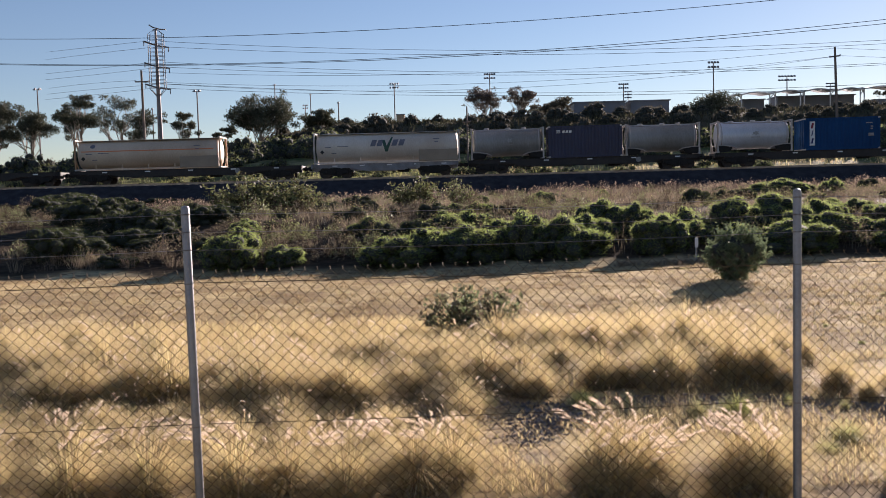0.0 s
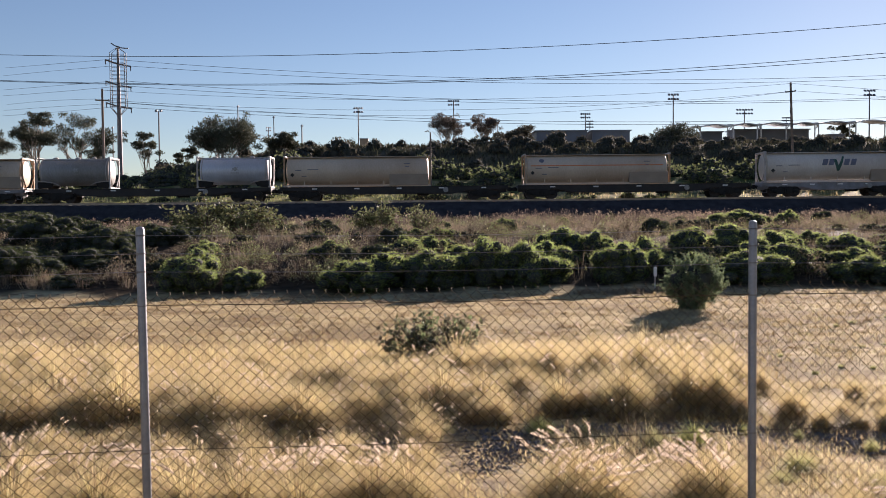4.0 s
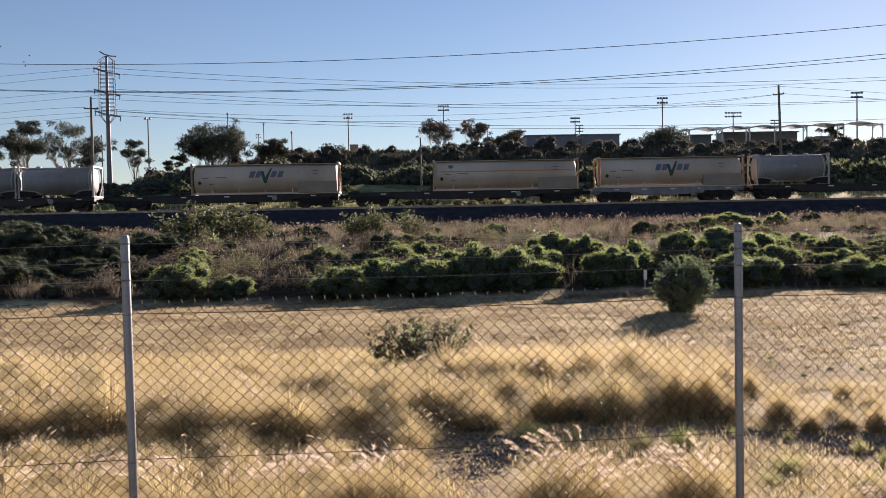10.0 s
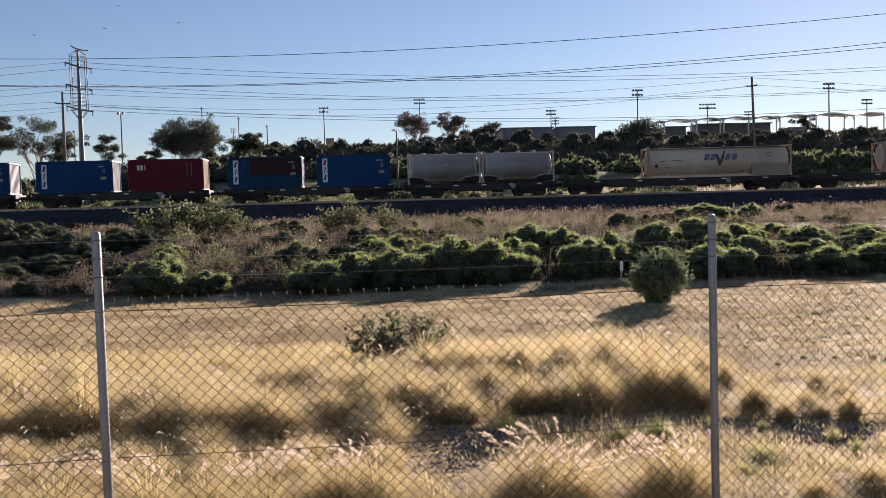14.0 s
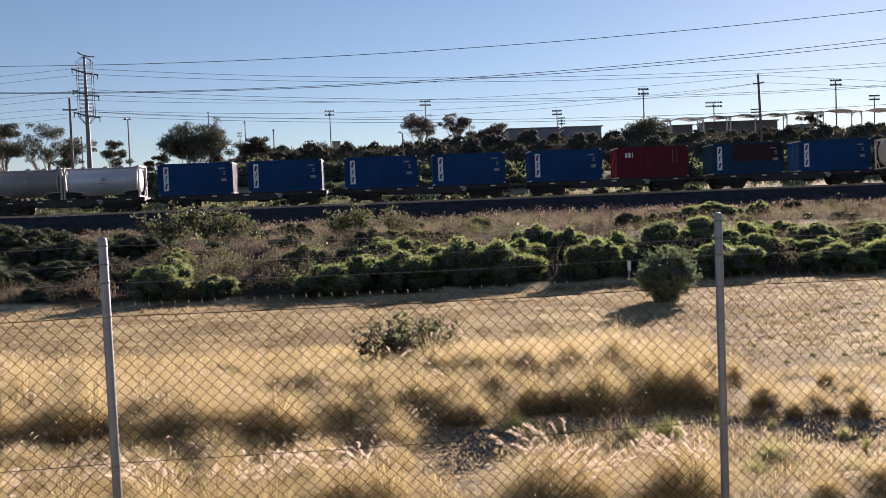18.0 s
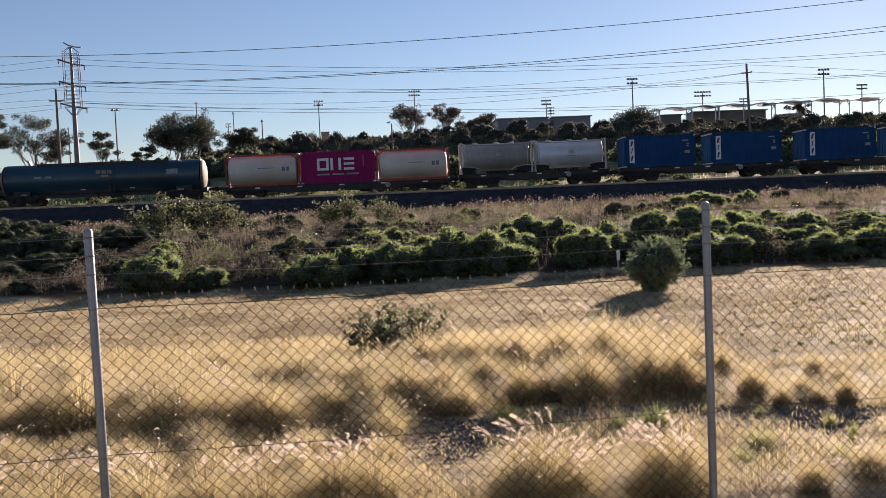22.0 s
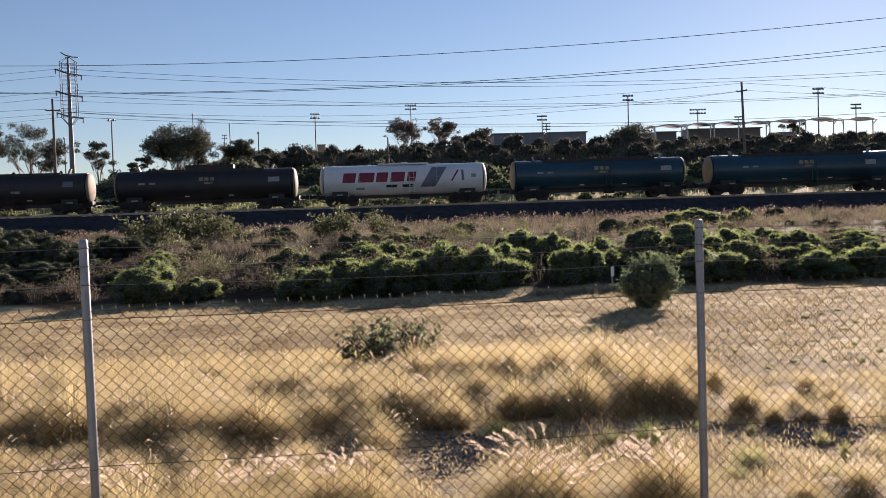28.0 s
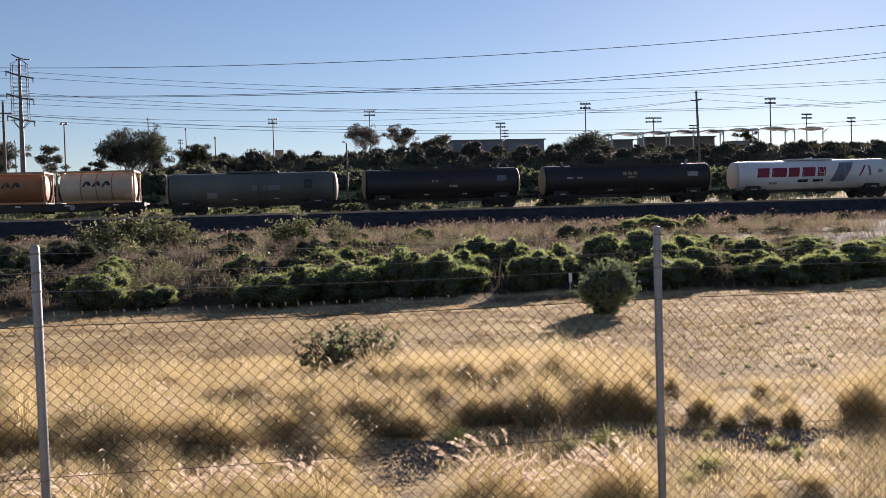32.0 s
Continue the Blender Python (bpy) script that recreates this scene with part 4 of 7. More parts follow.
    part("air_tank", g, BOGIE, w)
    g = Geo()
    g.tube([(-0.6, -0.3, zc - r), (-0.6, -0.5, 0.5), (-0.3, -0.5, 0.45)], 0.07, 8)
    part("outlet_pipe", g, BOGIE, w)
    for x in (-length * 0.38, length * 0.38):
        part("reflector_strip", Geo().box(x, -1.2, 0.93, 0.5, 0.05, 0.12), DULLMARK, w, "pale reflective side marker")
    for x in (-length * 0.1, length * 0.14):
        blocks(w, r, zc, (x,), -0.95, -0.87, 0.4, 0, WHITE, "pale reflective side marker", "reflector_strip")
    if decor:
        decor(w, r, zc)
    add_running_gear(w, length / 2 + 0.18)
    MOVING.append((w, u, 0.0))
    return w


def decor_fuel(w, r, zc):
    for x, wide in ((-4.55, 1.05), (-3.15, 1.3), (-1.85, 0.95), (-0.55, 1.15), (0.6, 0.7)):
        part("logo_shape", on_barrel([(x - wide / 2, -0.2), (x + wide / 2, -0.2), (x + wide / 2 + 0.14, 0.6), (x - wide / 2 + 0.14, 0.6)], r, zc), LOGO_RED, w, "dark red slanted logo block")
    blocks(w, r, zc, (2.0,), -0.68, 0.95, 1.25, 0.62, LOGO_GREY, "broad slanted dark grey band")
    blocks(w, r, zc, (4.0,), -0.25, 0.66, 0.16, 0.62, LOGO_RED, "thin slanted red stroke")
    blocks(w, r, zc, (4.95,), -0.25, 0.66, 0.2, -0.05, LOGO_GREY, "thin upright grey stroke")
    blocks(w, r, zc, (-1.0, 0.35), -0.66, -0.44, 0.9, 0, LOGO_DARK, "small unreadable black lettering bar", "lettering_bar")
    blocks(w, r, zc, (-3.6,), -0.8, -0.62, 0.7, 0, DULLMARK, "small grey data plate", "data_plate")
    blocks(w, r, zc, (5.85,), 0.0, 0.3, 0.42, 0, DULLMARK, "small grey data plate", "data_plate")


def decor_worn(w, r, zc):
    half = 5.6
    blocks(w, r, zc, (-0.3, 0.15, 0.6), 0.3, 0.6, 0.34, 0, FADEMARK, "worn ochre logo block")
    blocks(w, r, zc, (0.3,), 0.05, 0.2, 0.7, 0, FADEMARK, "worn ochre logo block")
    blocks(w, r, zc, (half,), 0.1, 0.5, 0.9, 0, DULLMARK, "worn grey data panel", "data_plate")
    blocks(w, r, zc, (-half * 0.9, -half * 0.75), 0.1, 0.25, 0.5, 0, DULLMARK, "", "lettering_bar")


def decor_plain(w, r, zc):
    blocks(w, r, zc, (0.9,), -0.35, -0.15, 0.7, 0, DULLMARK, "small pale number plate with unreadable marks", "data_plate")
    blocks(w, r, zc, (-0.8, -0.45), 0.1, 0.28, 0.2, 0, FADEMARK, "", "lettering_bar")
    blocks(w, r, zc, (5.0,), 0.1, 0.55, 0.8, 0, LOGO_GREY, "worn dark data panel", "data_plate")


def decor_olive(w, r, zc):
    blocks(w, r, zc, (4.55,), -0.15, 0.6, 0.62, 0, LOGO_DARK, "black square logo panel", "logo_board")
    blocks(w, r, zc, (4.55,), 0.1, 0.35, 0.3, 0, DULLMARK, "pale logo shape")
    blocks(w, r, zc, (-3.2,), -0.8, -0.35, 0.8, 0, DULLMARK, "pale data panel", "data_plate")
    blocks(w, r, zc, (0.2, 0.9, 1.5, 2.0), -0.25, 0.15, 0.45, 0.2, LOGO_GREY, "faded dark scrawl", "scrawl")


# paler than the container's own paint: painted sunlight on the end
SUNLIT_END = mat("sunlit_end_paint", (0.5, 0.47, 0.44), (0.36, 0.34, 0.33), 0.6, 0, 1.2, 20, 0.1)

# wagons, by the train's own measure: metres back from a point at the middle of the view
flat_wagon(22.2, 41.5)
flat_wagon(1.9, 21.3)
flat_wagon(-11.2, 1.1, DECK_GREY, "grey container wagon with worn paint")
flat_wagon(-31.4, -12.0)
flat_wagon(-51.2, -32.2)
flat_wagon(-71.4, -52.0)
flat_wagon(-84.8, -72.2, DECK_GREY, "grey container wagon with worn paint")
flat_wagon(-105.2, -85.6)
flat_wagon(-125.2, -106.0)
flat_wagon(-138.6, -126.0)
flat_wagon(-153.4, -139.4)
flat_wagon(-168.7, -154.6)
flat_wagon(-184.1, -170.0)
flat_wagon(-199.3, -185.3)
flat_wagon(-212.9, -200.2)
flat_wagon(-232.4, -213.7, deck=0.92)
flat_wagon(-352.6, -332.4)

L40 = 12.19
WH = "dusty white forty-foot tank container with a dark logo"
ST = "dusty cream forty-foot tank container with an orange line"
GT = "grey twenty-foot tank container with two end frames"
PT = "pale blue-grey twenty-foot tank container with a small navy logo"
BC = "blue ribbed shipping container with a tall white logo board"
box_container(32.35, BLUE, BC, decor_blue)
tank_container(25.4, 6.06, PALETANK, FRAMEGREY, PT, decor_star)
tank_container(17.98, 6.06, GREYTANK, FRAMEGREY, GT)
box_container(11.63, NAVY, "navy ribbed shipping container with small white logo", decor_navy)
tank_container(5.22, 6.06, GREYTANK, FRAMEGREY, GT, decor_star)
tank_container(-4.84, L40, TANKWHITE, FRAMEGREY, WH, decor_evol, "long")
tank_container(-24.8, L40, CREAM, OCHRE, ST, decor_stripe, "long")
tank_container(-44.78, L40, CREAM, OCHRE, "dusty cream forty-foot tank container without a logo", None, "long")
tank_container(-55.0, 6.06, PALETANK, FRAMEGREY, PT, decor_star)
tank_container(-68.07, 6.06, GREYTANK, FRAMEGREY, GT, decor_star)
tank_container(-78.2, L40, CREAM, OCHRE, WH, decor_evol, "long")
tank_container(-92.0, L40, CREAM, OCHRE, ST, decor_stripe, "long")
tank_container(-112.0, L40, CREAM, OCHRE, WH, decor_evol, "long")
tank_container(-129.0, 6.06, GREYTANK, FRAMEGREY, GT)
tank_container(-135.2, 6.06, GREYTANK, FRAMEGREY, GT, decor_star)
box_container(-142.7, BLUE, BC, decor_blue)
box_container(-150.0, FADED, "dark blue shipping container with brown repair patches", decor_blue)
box_container(-158.0, RED, "dark red ribbed shipping container with white logo", decor_red)
for u in (-165.3, -173.4, -180.7, -188.65, -195.95):
    box_container(u, BLUE, BC, decor_blue)
tank_container(-203.5, 6.06, PALETANK, FRAMEGREY, PT, decor_star)
tank_container(-209.7, 6.06, GREYTANK, FRAMEGREY, GT, decor_star)
RC = "white tank in a red full-length steel frame"
tank_container(-216.7, 6.06, TANKWHITE, REDFRAME, RC, decor_cage, "cage", 0.92)
box_container(-222.9, MAGENTA, "bright magenta shipping container with broad white logo", decor_magenta, deck=0.92)
tank_container(-229.1, 6.06, TANKWHITE, REDFRAME, RC, decor_cage, "cage", 0.92)
tank_wagon(-242.0, 16.3, TEAL, ENDTAN, "dirty teal bogie tank wagon with worn markings", "long", decor_worn)
tank_wagon(-259.4, 14.9, TEAL, ENDTAN, "dirty teal bogie tank wagon with worn markings", "long", decor_worn)
tank_wagon(-275.9, 14.0, PURE, TANKWHITE, "clean white tank wagon with red and grey logo shapes", "short", decor_fuel)
tank_wagon(-292.2, 14.9, BLACK, ENDTAN, "sooty black bogie tank wagon with a raised top platform", "box", decor_worn)
tank_wagon(-308.1, 13.4, BLACK, ENDTAN, "sooty black bogie tank wagon", "long", decor_plain)
tank_wagon(-323.8, 14.0, OLIVE, ENDTAN, "dull grey-green tank wagon with a square black logo", "short", decor_olive)
tank_container(-336.1, 6.06, CREAM, OCHRE, "cream tank in an ochre steel frame with black logo", decor_aga, "cage")
tank_container(-343.0, 6.06, RUSTTANK, OCHRE, "rusty orange tank in an ochre steel frame", decor_aga, "cage")


# ---- poles, wires and masts ----
WIRES = (
    ((-17.4, 42.0, 9.66), (19.7, 34.0, 9.43), 0.49, -0.35, 1.35, 0.012),
    ((-18.3, 44.0, 8.78), (20.9, 36.0, 8.68), 0.60, -0.35, 1.35, 0.012),
    ((-18.9, 45.5, 8.97), (21.7, 37.5, 8.76), 0.58, -0.35, 1.35, 0.012),
    ((-32.6, 104.0, 20.39), (55.6, 96.0, 17.18), 1.30, 0.00, 1.25, 0.020),
    ((-32.9, 106.0, 20.09), (56.7, 98.0, 17.12), 1.28, 0.00, 1.25, 0.020),
    ((-32.4, 104.0, 18.02), (55.5, 96.0, 14.75), 1.31, 0.00, 1.25, 0.020),
    ((-32.9, 106.0, 17.74), (56.7, 98.0, 14.83), 1.25, 0.00, 1.25, 0.020),
    ((-32.3, 104.0, 15.52), (55.5, 96.0, 12.57), 1.24, 0.00, 1.25, 0.020),
    ((-32.9, 106.0, 15.26), (56.7, 98.0, 12.34), 1.09, 0.00, 1.25, 0.020),
    ((-30.2, 90.0, 14.96), (39.1, 90.0, 15.35), 1.27, 0.00, 1.00, 0.014),
    ((-29.4, 89.4, 13.88), (39.35, 89.4, 14.5), 1.41, 0.00, 1.00, 0.014),
    ((-31.1, 90.6, 14.06), (38.85, 90.6, 14.56), 1.96, 0.00, 1.00, 0.014),
    ((-50.7, 122.0, 22.81), (-34.0, 104.0, 20.47), 0.00, -0.35, 1.00, 0.018),
    ((-51.6, 124.0, 22.17), (-34.5, 106.0, 20.05), -0.03, -0.35, 1.00, 0.018),
    ((-50.8, 122.0, 19.90), (-33.9, 104.0, 17.98), -0.00, -0.35, 1.00, 0.018),
    ((-51.7, 124.0, 19.36), (-34.5, 106.0, 17.64), 0.03, -0.35, 1.00, 0.018),
    ((-41.7, 100.0, 15.09), (-30.8, 90.0, 14.09), -0.07, -0.35, 1.00, 0.014),
    ((-41.8, 100.0, 14.41), (-30.3, 90.0, 13.58), -0.03, -0.35, 1.00, 0.014),
    ((-51.0, 122.0, 16.40), (-33.9, 104.0, 15.04), 0.03, -0.35, 1.00, 0.018),
    ((39.1, 90.0, 15.35), (49.2, 85.0, 13.68), -0.03, 0.00, 1.35, 0.014),
    ((39.35, 89.4, 14.5), (48.6, 84.0, 13.00), 0.02, 0.00, 1.35, 0.014),
)


def build_wires():
    for a, c, sag, s0, s1, r in WIRES:
        a, c = Vector(a), Vector(c)
        g = Geo()
        g.tube([a.lerp(c, s) - Vector((0, 0, 4 * sag * s * (1 - s))) for s in np.linspace(s0, s1, 40)], r, 4, False)
        tagged(part("power_line", g, CABLE), "dark overhead power cable sagging between poles", "power line", "overhead power lines")


build_wires()


def build_tower():
    x, y = -33.4, 105.0
    t = tagged(new("power_pylon"), "slender steel power pole with caged arms", "power pole")
    z0 = ground_z(x, y) - 0.5
    part("mast", Geo().tube([(x, y, z0), (x, y, 14.8), (x, y, 22.0)], 0.34, 10, True, 0.12), TOWER, t, smooth=True)
    for sx in (-1, 1):
        for sy in (-0.35, 0.35):
            part("cage_rail", Geo().tube([(x + sx * 0.15, y + sy * 0.3, 14.2), (x + sx * 0.85, y + sy, 15.1), (x + sx * 0.82, y + sy, 21.4), (x + sx * 0.15, y + sy * 0.3, 21.95)], 0.045, 5), TOWER, t)
    for k in range(14):
        z = 15.2 + k * 0.46
        g = Geo().tube([(x - 0.84, y - 0.35, z), (x + 0.84, y - 0.35, z)], 0.022, 4)
        g.tube([(x - 0.84, y + 0.35, z), (x + 0.84, y + 0.35, z)], 0.022, 4)
        part("cage_rung", g, TOWER, t)
    for z in (20.2, 17.75, 15.3):
        g = Geo().tube([(x - 1.15, y - 1.0, z + 0.25), (x, y, z - 0.1), (x + 1.15, y + 1.0, z - 0.2)], 0.09, 6)
        part("arm", g, TOWER, t)
        for s in (-1, 1):
            part("insulator", Geo().tube([(x + s * 1.1, y + s, z - s * 0.22), (x + s * 1.1, y + s, z - s * 0.22 - 0.5)], 0.06, 6), LAMPHEAD, t)
    part("top_arm", Geo().tube([(x - 0.75, y, 22.5), (x - 0.3, y, 22.2), (x + 0.5, y, 21.95), (x + 1.2, y, 21.9)], 0.07, 5), TOWER, t)


def wood_pole(x, y, top, lean=0.0, arm=None, r=0.17):
    p = tagged(new("power_pole"), "weathered wooden power pole with a cross-arm", "power pole", "power poles")
    z0 = ground_z(x, y) - 0.4
    part("shaft", Geo().tube([(x + lean * (top - z0), y, z0), (x, y, top)], r, 9, True, r * 0.6), POLE, p, smooth=True)
    if arm:
        ax, az, tilt = arm
        a, b = Vector((x - ax, y + 0.6, az + tilt)), Vector((x + ax, y - 0.6, az - tilt))
        part("cross_arm", Geo().tube([a, b], 0.075, 6), POLE, p)
        for q in (a, b):
            part("insulator", Geo().lathe([(-0.02, 0.05), (0.1, 0.06), (0.14, 0.02)], "z", q, 8), LAMPHEAD, p)


build_tower()
wood_pole(-30.25, 90.0, 15.1, 0.0, (0.85, 13.97, 0.09))
wood_pole(39.1, 90.0, 15.45, 0.03, (0.25, 14.53, 0.03))
wood_pole(2.3, 92.0, 10.8, 0.0, (0.35, 9.2, 0.0), 0.12)


def flood_mast(x, y, top, lamps, rows, width, slim=0.11):
    """A sports-field mast: lamps per row on a frame of the given width."""
    m = tagged(new("floodlight_mast"), "tall slim sports-field floodlight mast", "floodlight mast", "floodlight masts")
    z0 = ground_z(x, y) - 0.5
    part("pole", Geo().tube([(x, y, z0), (x, y, top)], slim * 1.5, 8, True, slim), TOWER, m, smooth=True)
    for k in range(rows):
        z = top - k * 0.85
        part("lamp_bar", Geo().box(x, y, z, width, 0.1, 0.09), TOWER, m)
        for i in range(lamps):
            px = x - width / 2 + (i + 0.5) * width / lamps
            g = Geo().add([(px - 0.15, y - 0.28, z + 0.12), (px + 0.15, y - 0.28, z + 0.12), (px + 0.19, y + 0.1, z + 0.3), (px - 0.19, y + 0.1, z + 0.3),
                           (px - 0.15, y - 0.3, z - 0.16), (px + 0.15, y - 0.3, z - 0.16), (px + 0.19, y + 0.16, z - 0.02), (px - 0.19, y + 0.16, z - 0.02)],
                          [(3, 2, 1, 0), (4, 5, 6, 7), (0, 1, 5, 4), (1, 2, 6, 5), (2, 3, 7, 6), (3, 0, 4, 7)])
            part("lamp", g, LAMPHEAD, m)


MASTS = ((51.0, 170, 25.1, 4, 2, 2.2), (89.4, 170, 25.7, 4, 2, 2.4), (-11.0, 200, 26.5, 4, 2, 2.2), (10.3, 200, 28.0, 5, 2, 2.6), (-44.0, 160, 21.3, 2, 1, 1.6), (42.0, 210, 26.1, 5, 2, 2.4), (53.3, 260, 29.7, 4, 3, 2.2), (76.3, 200, 25.7, 6, 2, 4.0), (111.7, 260, 30.4, 5, 3, 2.6), (114.3, 200, 26.1, 5, 2, 2.6), (-37.6, 200, 27.0, 1, 1, 0.7), (-32.7, 220, 26.9, 1, 1, 0.7), (-21.2, 180, 20.6, 1, 1, 0.6), (-40.2, 260, 28.4, 3, 2, 1.6), (-65.1, 200, 22.5, 1, 1, 0.6), (125.7, 200, 25.1, 4, 2, 2.2), (26.1, 260, 29.3, 1, 1, 1.2), (-72.5, 160, 22.4, 2, 1, 1.6))
for spec in MASTS:
    flood_mast(*spec)


# ---- buildings on the rise ----
def canopy_shed(x, y, w, z, depth=8.0):
    """A grandstand shelter: shallow curved roof with upturned pale ends on slim splayed posts."""
    b = tagged(new("shelter"), "open sports shelter with a curved pale metal roof", "shelter", "curved-roof shelters")
    n = 14
    pts = [(x - w / 2 + w * i / n, z + 0.5 * math.sin(math.pi * i / n) + 0.3 * max(0.0, abs(2 * i / n - 1) - 0.82) / 0.18) for i in range(n + 1)]
    v = [(px, y - depth / 2, pz) for px, pz in pts] + [(px, y + depth / 2, pz + 0.25) for px, pz in pts]
    v += [(px, y - depth / 2, pz - 0.2) for px, pz in pts] + [(px, y + depth / 2, pz + 0.05) for px, pz in pts]
    k = n + 1
    f = [(i, i + 1, k + i + 1, k + i) for i in range(n)] + [(2 * k + i + 1, 2 * k + i, 3 * k + i, 3 * k + i + 1) for i in range(n)]
    f += [(i + 1, i, 2 * k + i, 2 * k + i + 1) for i in range(n)] + [(k + i, k + i + 1, 3 * k + i + 1, 3 * k + i) for i in range(n)]
    f += [(0, k, 3 * k, 2 * k), (n, 2 * k + n, 3 * k + n, k + n)]
    part("roof", Geo().add(v, f), ROOF, b)
    for s in (-0.4, 0.4):
        for dy in (-0.36 * depth,):
            part("post", Geo().tube([(x + s * w, y + dy, ground_z(x + s * w, y + dy) - 0.3), (x + s * w, y + dy, z + 0.2)], 0.1, 6), ROOF, b)
        part("brace", Geo().tube([(x + s * w, y - 0.36 * depth, z - 0.7), (x + s * w * 1.22, y - 0.42 * depth, z + 0.05)], 0.07, 5), ROOF, b)


def block(name, x, y, z0, w, d, h, m, label, windows=0):
    b = tagged(new(name), label, "building", "buildings on the rise")
    part("wall", Geo().box(x, y, z0 + h / 2, w, d, h), m, b)
    part("roof", Geo().box(x, y, z0 + h + 0.08, w + (0.5 if w > 3 else 0.12), d + (0.5 if w > 3 else 0.12), 0.16), SHED, b)
    for i in range(windows):
        px = x - w / 2 + (i + 0.5) * w / windows
        wn_ = part("window", Geo().box(px, y - d / 2 - 0.03, z0 + h * 0.55, w / windows * 0.5, 0.06, h * 0.4), LAMPHEAD, b)
        part("sill", Geo().box(px, y - d / 2 - 0.06, z0 + h * 0.33, w / windows * 0.56, 0.12, 0.06), ROOF, wn_)


for cx, cw, cz in ((51.0, 5.8, 16.6), (56.3, 5.1, 16.75), (61.1, 5.3, 16.85), (66.2, 4.8, 16.85), (71.4, 6.6, 17.0), (77.6, 6.2, 17.2), (84.5, 6.6, 17.1)):
    canopy_shed(cx, 149.0, cw, cz, 5.0)
block("low_building", 52.0, 153.0, 10.2, 3.5, 4.0, 5.95, SHED, "dark low shed under a curved roof", 1)
block("low_building", 62.6, 153.5, 10.2, 12.9, 4.0, 6.35, SHED, "long dark shed behind curved roofs", 4)
block("low_building", 25.6, 152.0, 10.2, 8.4, 8.0, 6.0, SHED, "long low dark clubhouse with a flat roof", 3)
block("low_building", 33.9, 152.0, 10.2, 6.3, 8.0, 6.0, SHED, "long low dark clubhouse with a flat roof", 2)
block("low_building", 72.7, 151.0, 10.2, 3.0, 4.0, 5.2, SHED, "small dark hut beside a sports shelter", 1)
block("hut", -8.05, 165.0, 10.0, 1.5, 1.7, 6.5, WARM, "small square tan hut on the rise", 1)


def far_fence():
    f = tagged(new("post_and_rail_fence"), "thin pale fence along the crest of the rise", "fence")
    for k in range(12):
        x = -16 + k * 1.6
        part("post", Geo().tube([(x, 166, 9.5), (x, 166, 15.0)], 0.04, 5), TOWER, f)
    for z in (14.2, 14.9):
        part("rail", Geo().tube([(-16, 166, z), (2, 166, z)], 0.025, 4), TOWER, f)


far_fence()


# ---- shrubs and trees ----
def shrub_mesh(seed, w, d, h, leaves, size, m, lumps=26, hollow=0.6, shell=0.0, corners=4):
    """Crown of a lumpy evergreen shrub, w by d by h, standing on z = 0."""
    rg = np.random.default_rng(seed)
    cs, rs = [], []
    for _ in range(lumps):
        a, q = rg.random() * 6.28, rg.random() ** 0.5
        x, y = q * math.cos(a) * w * 0.42, q * math.sin(a) * d * 0.42
        top = h * (1 - 0.62 * q * q) * (0.72 + 0.3 * rg.random())
        r = h * (0.11 + 0.1 * rg.random())
        cs.append((x, y, max(r, top - r)))
        rs.append(r)
        if rg.random() < 0.7:
            cs.append((x, y, max(r * 0.8, (top - r) * 0.45)))
            rs.append(r * 1.25)
    return leaf_cloud("crown", cs, rs, leaves, size, m, 1.5, hollow, 1.0, shell, corners)


def unit_ball(level):
    b = bmesh.new()
    bmesh.ops.create_icosphere(b, subdivisions=level, radius=1.0)
    b.verts.index_update()
    v, f = np.array([tuple(p.co) for p in b.verts]), np.array([[p.index for p in q.verts] for q in b.faces])
    b.free()
    return v, f


BALLS = {1: unit_ball(1), 2: unit_ball(2)}


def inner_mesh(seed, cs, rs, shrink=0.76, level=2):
    """Solid light-blocking cores of a shrub, shade in their colour; one knobbly lump for each lump of its crown."""
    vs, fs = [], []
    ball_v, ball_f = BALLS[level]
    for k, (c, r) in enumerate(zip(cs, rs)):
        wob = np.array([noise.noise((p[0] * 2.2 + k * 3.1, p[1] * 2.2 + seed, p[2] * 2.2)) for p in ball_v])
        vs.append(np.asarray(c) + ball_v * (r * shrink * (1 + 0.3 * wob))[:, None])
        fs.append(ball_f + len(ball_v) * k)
    return tri_mesh("inner_foliage", np.concatenate(vs), np.concatenate(fs), SHRUB_CORE_SHADE)


def cushion(seed, w, d, h, lumps=21, flat=0.5):
    """Centres and radii of the round lumps that pile up into one dense shrub."""
    rg = np.random.default_rng(seed)
    cs, rs = [], []
    for k in range(lumps):
        a, q = k * 2.4 + rg.normal(0, 0.2), ((k + 0.5) / lumps) ** 0.5
        top = h * (1 - flat * q ** 2.4) * (0.64 + 0.42 * rg.random())
        r = h * (0.15 + 0.12 * rg.random())
        x, y = q * math.cos(a) * (w / 2 - r * 0.7), q * math.sin(a) * (d / 2 - r * 0.7)
        cs.append((x, y, max(r * 0.8, top - r))), rs.append(r)
        if top > 2.4 * r:
            cs.append((x * 0.96, y * 0.96, (top - r) * 0.42)), rs.append(r * 1.35)
    return cs, rs


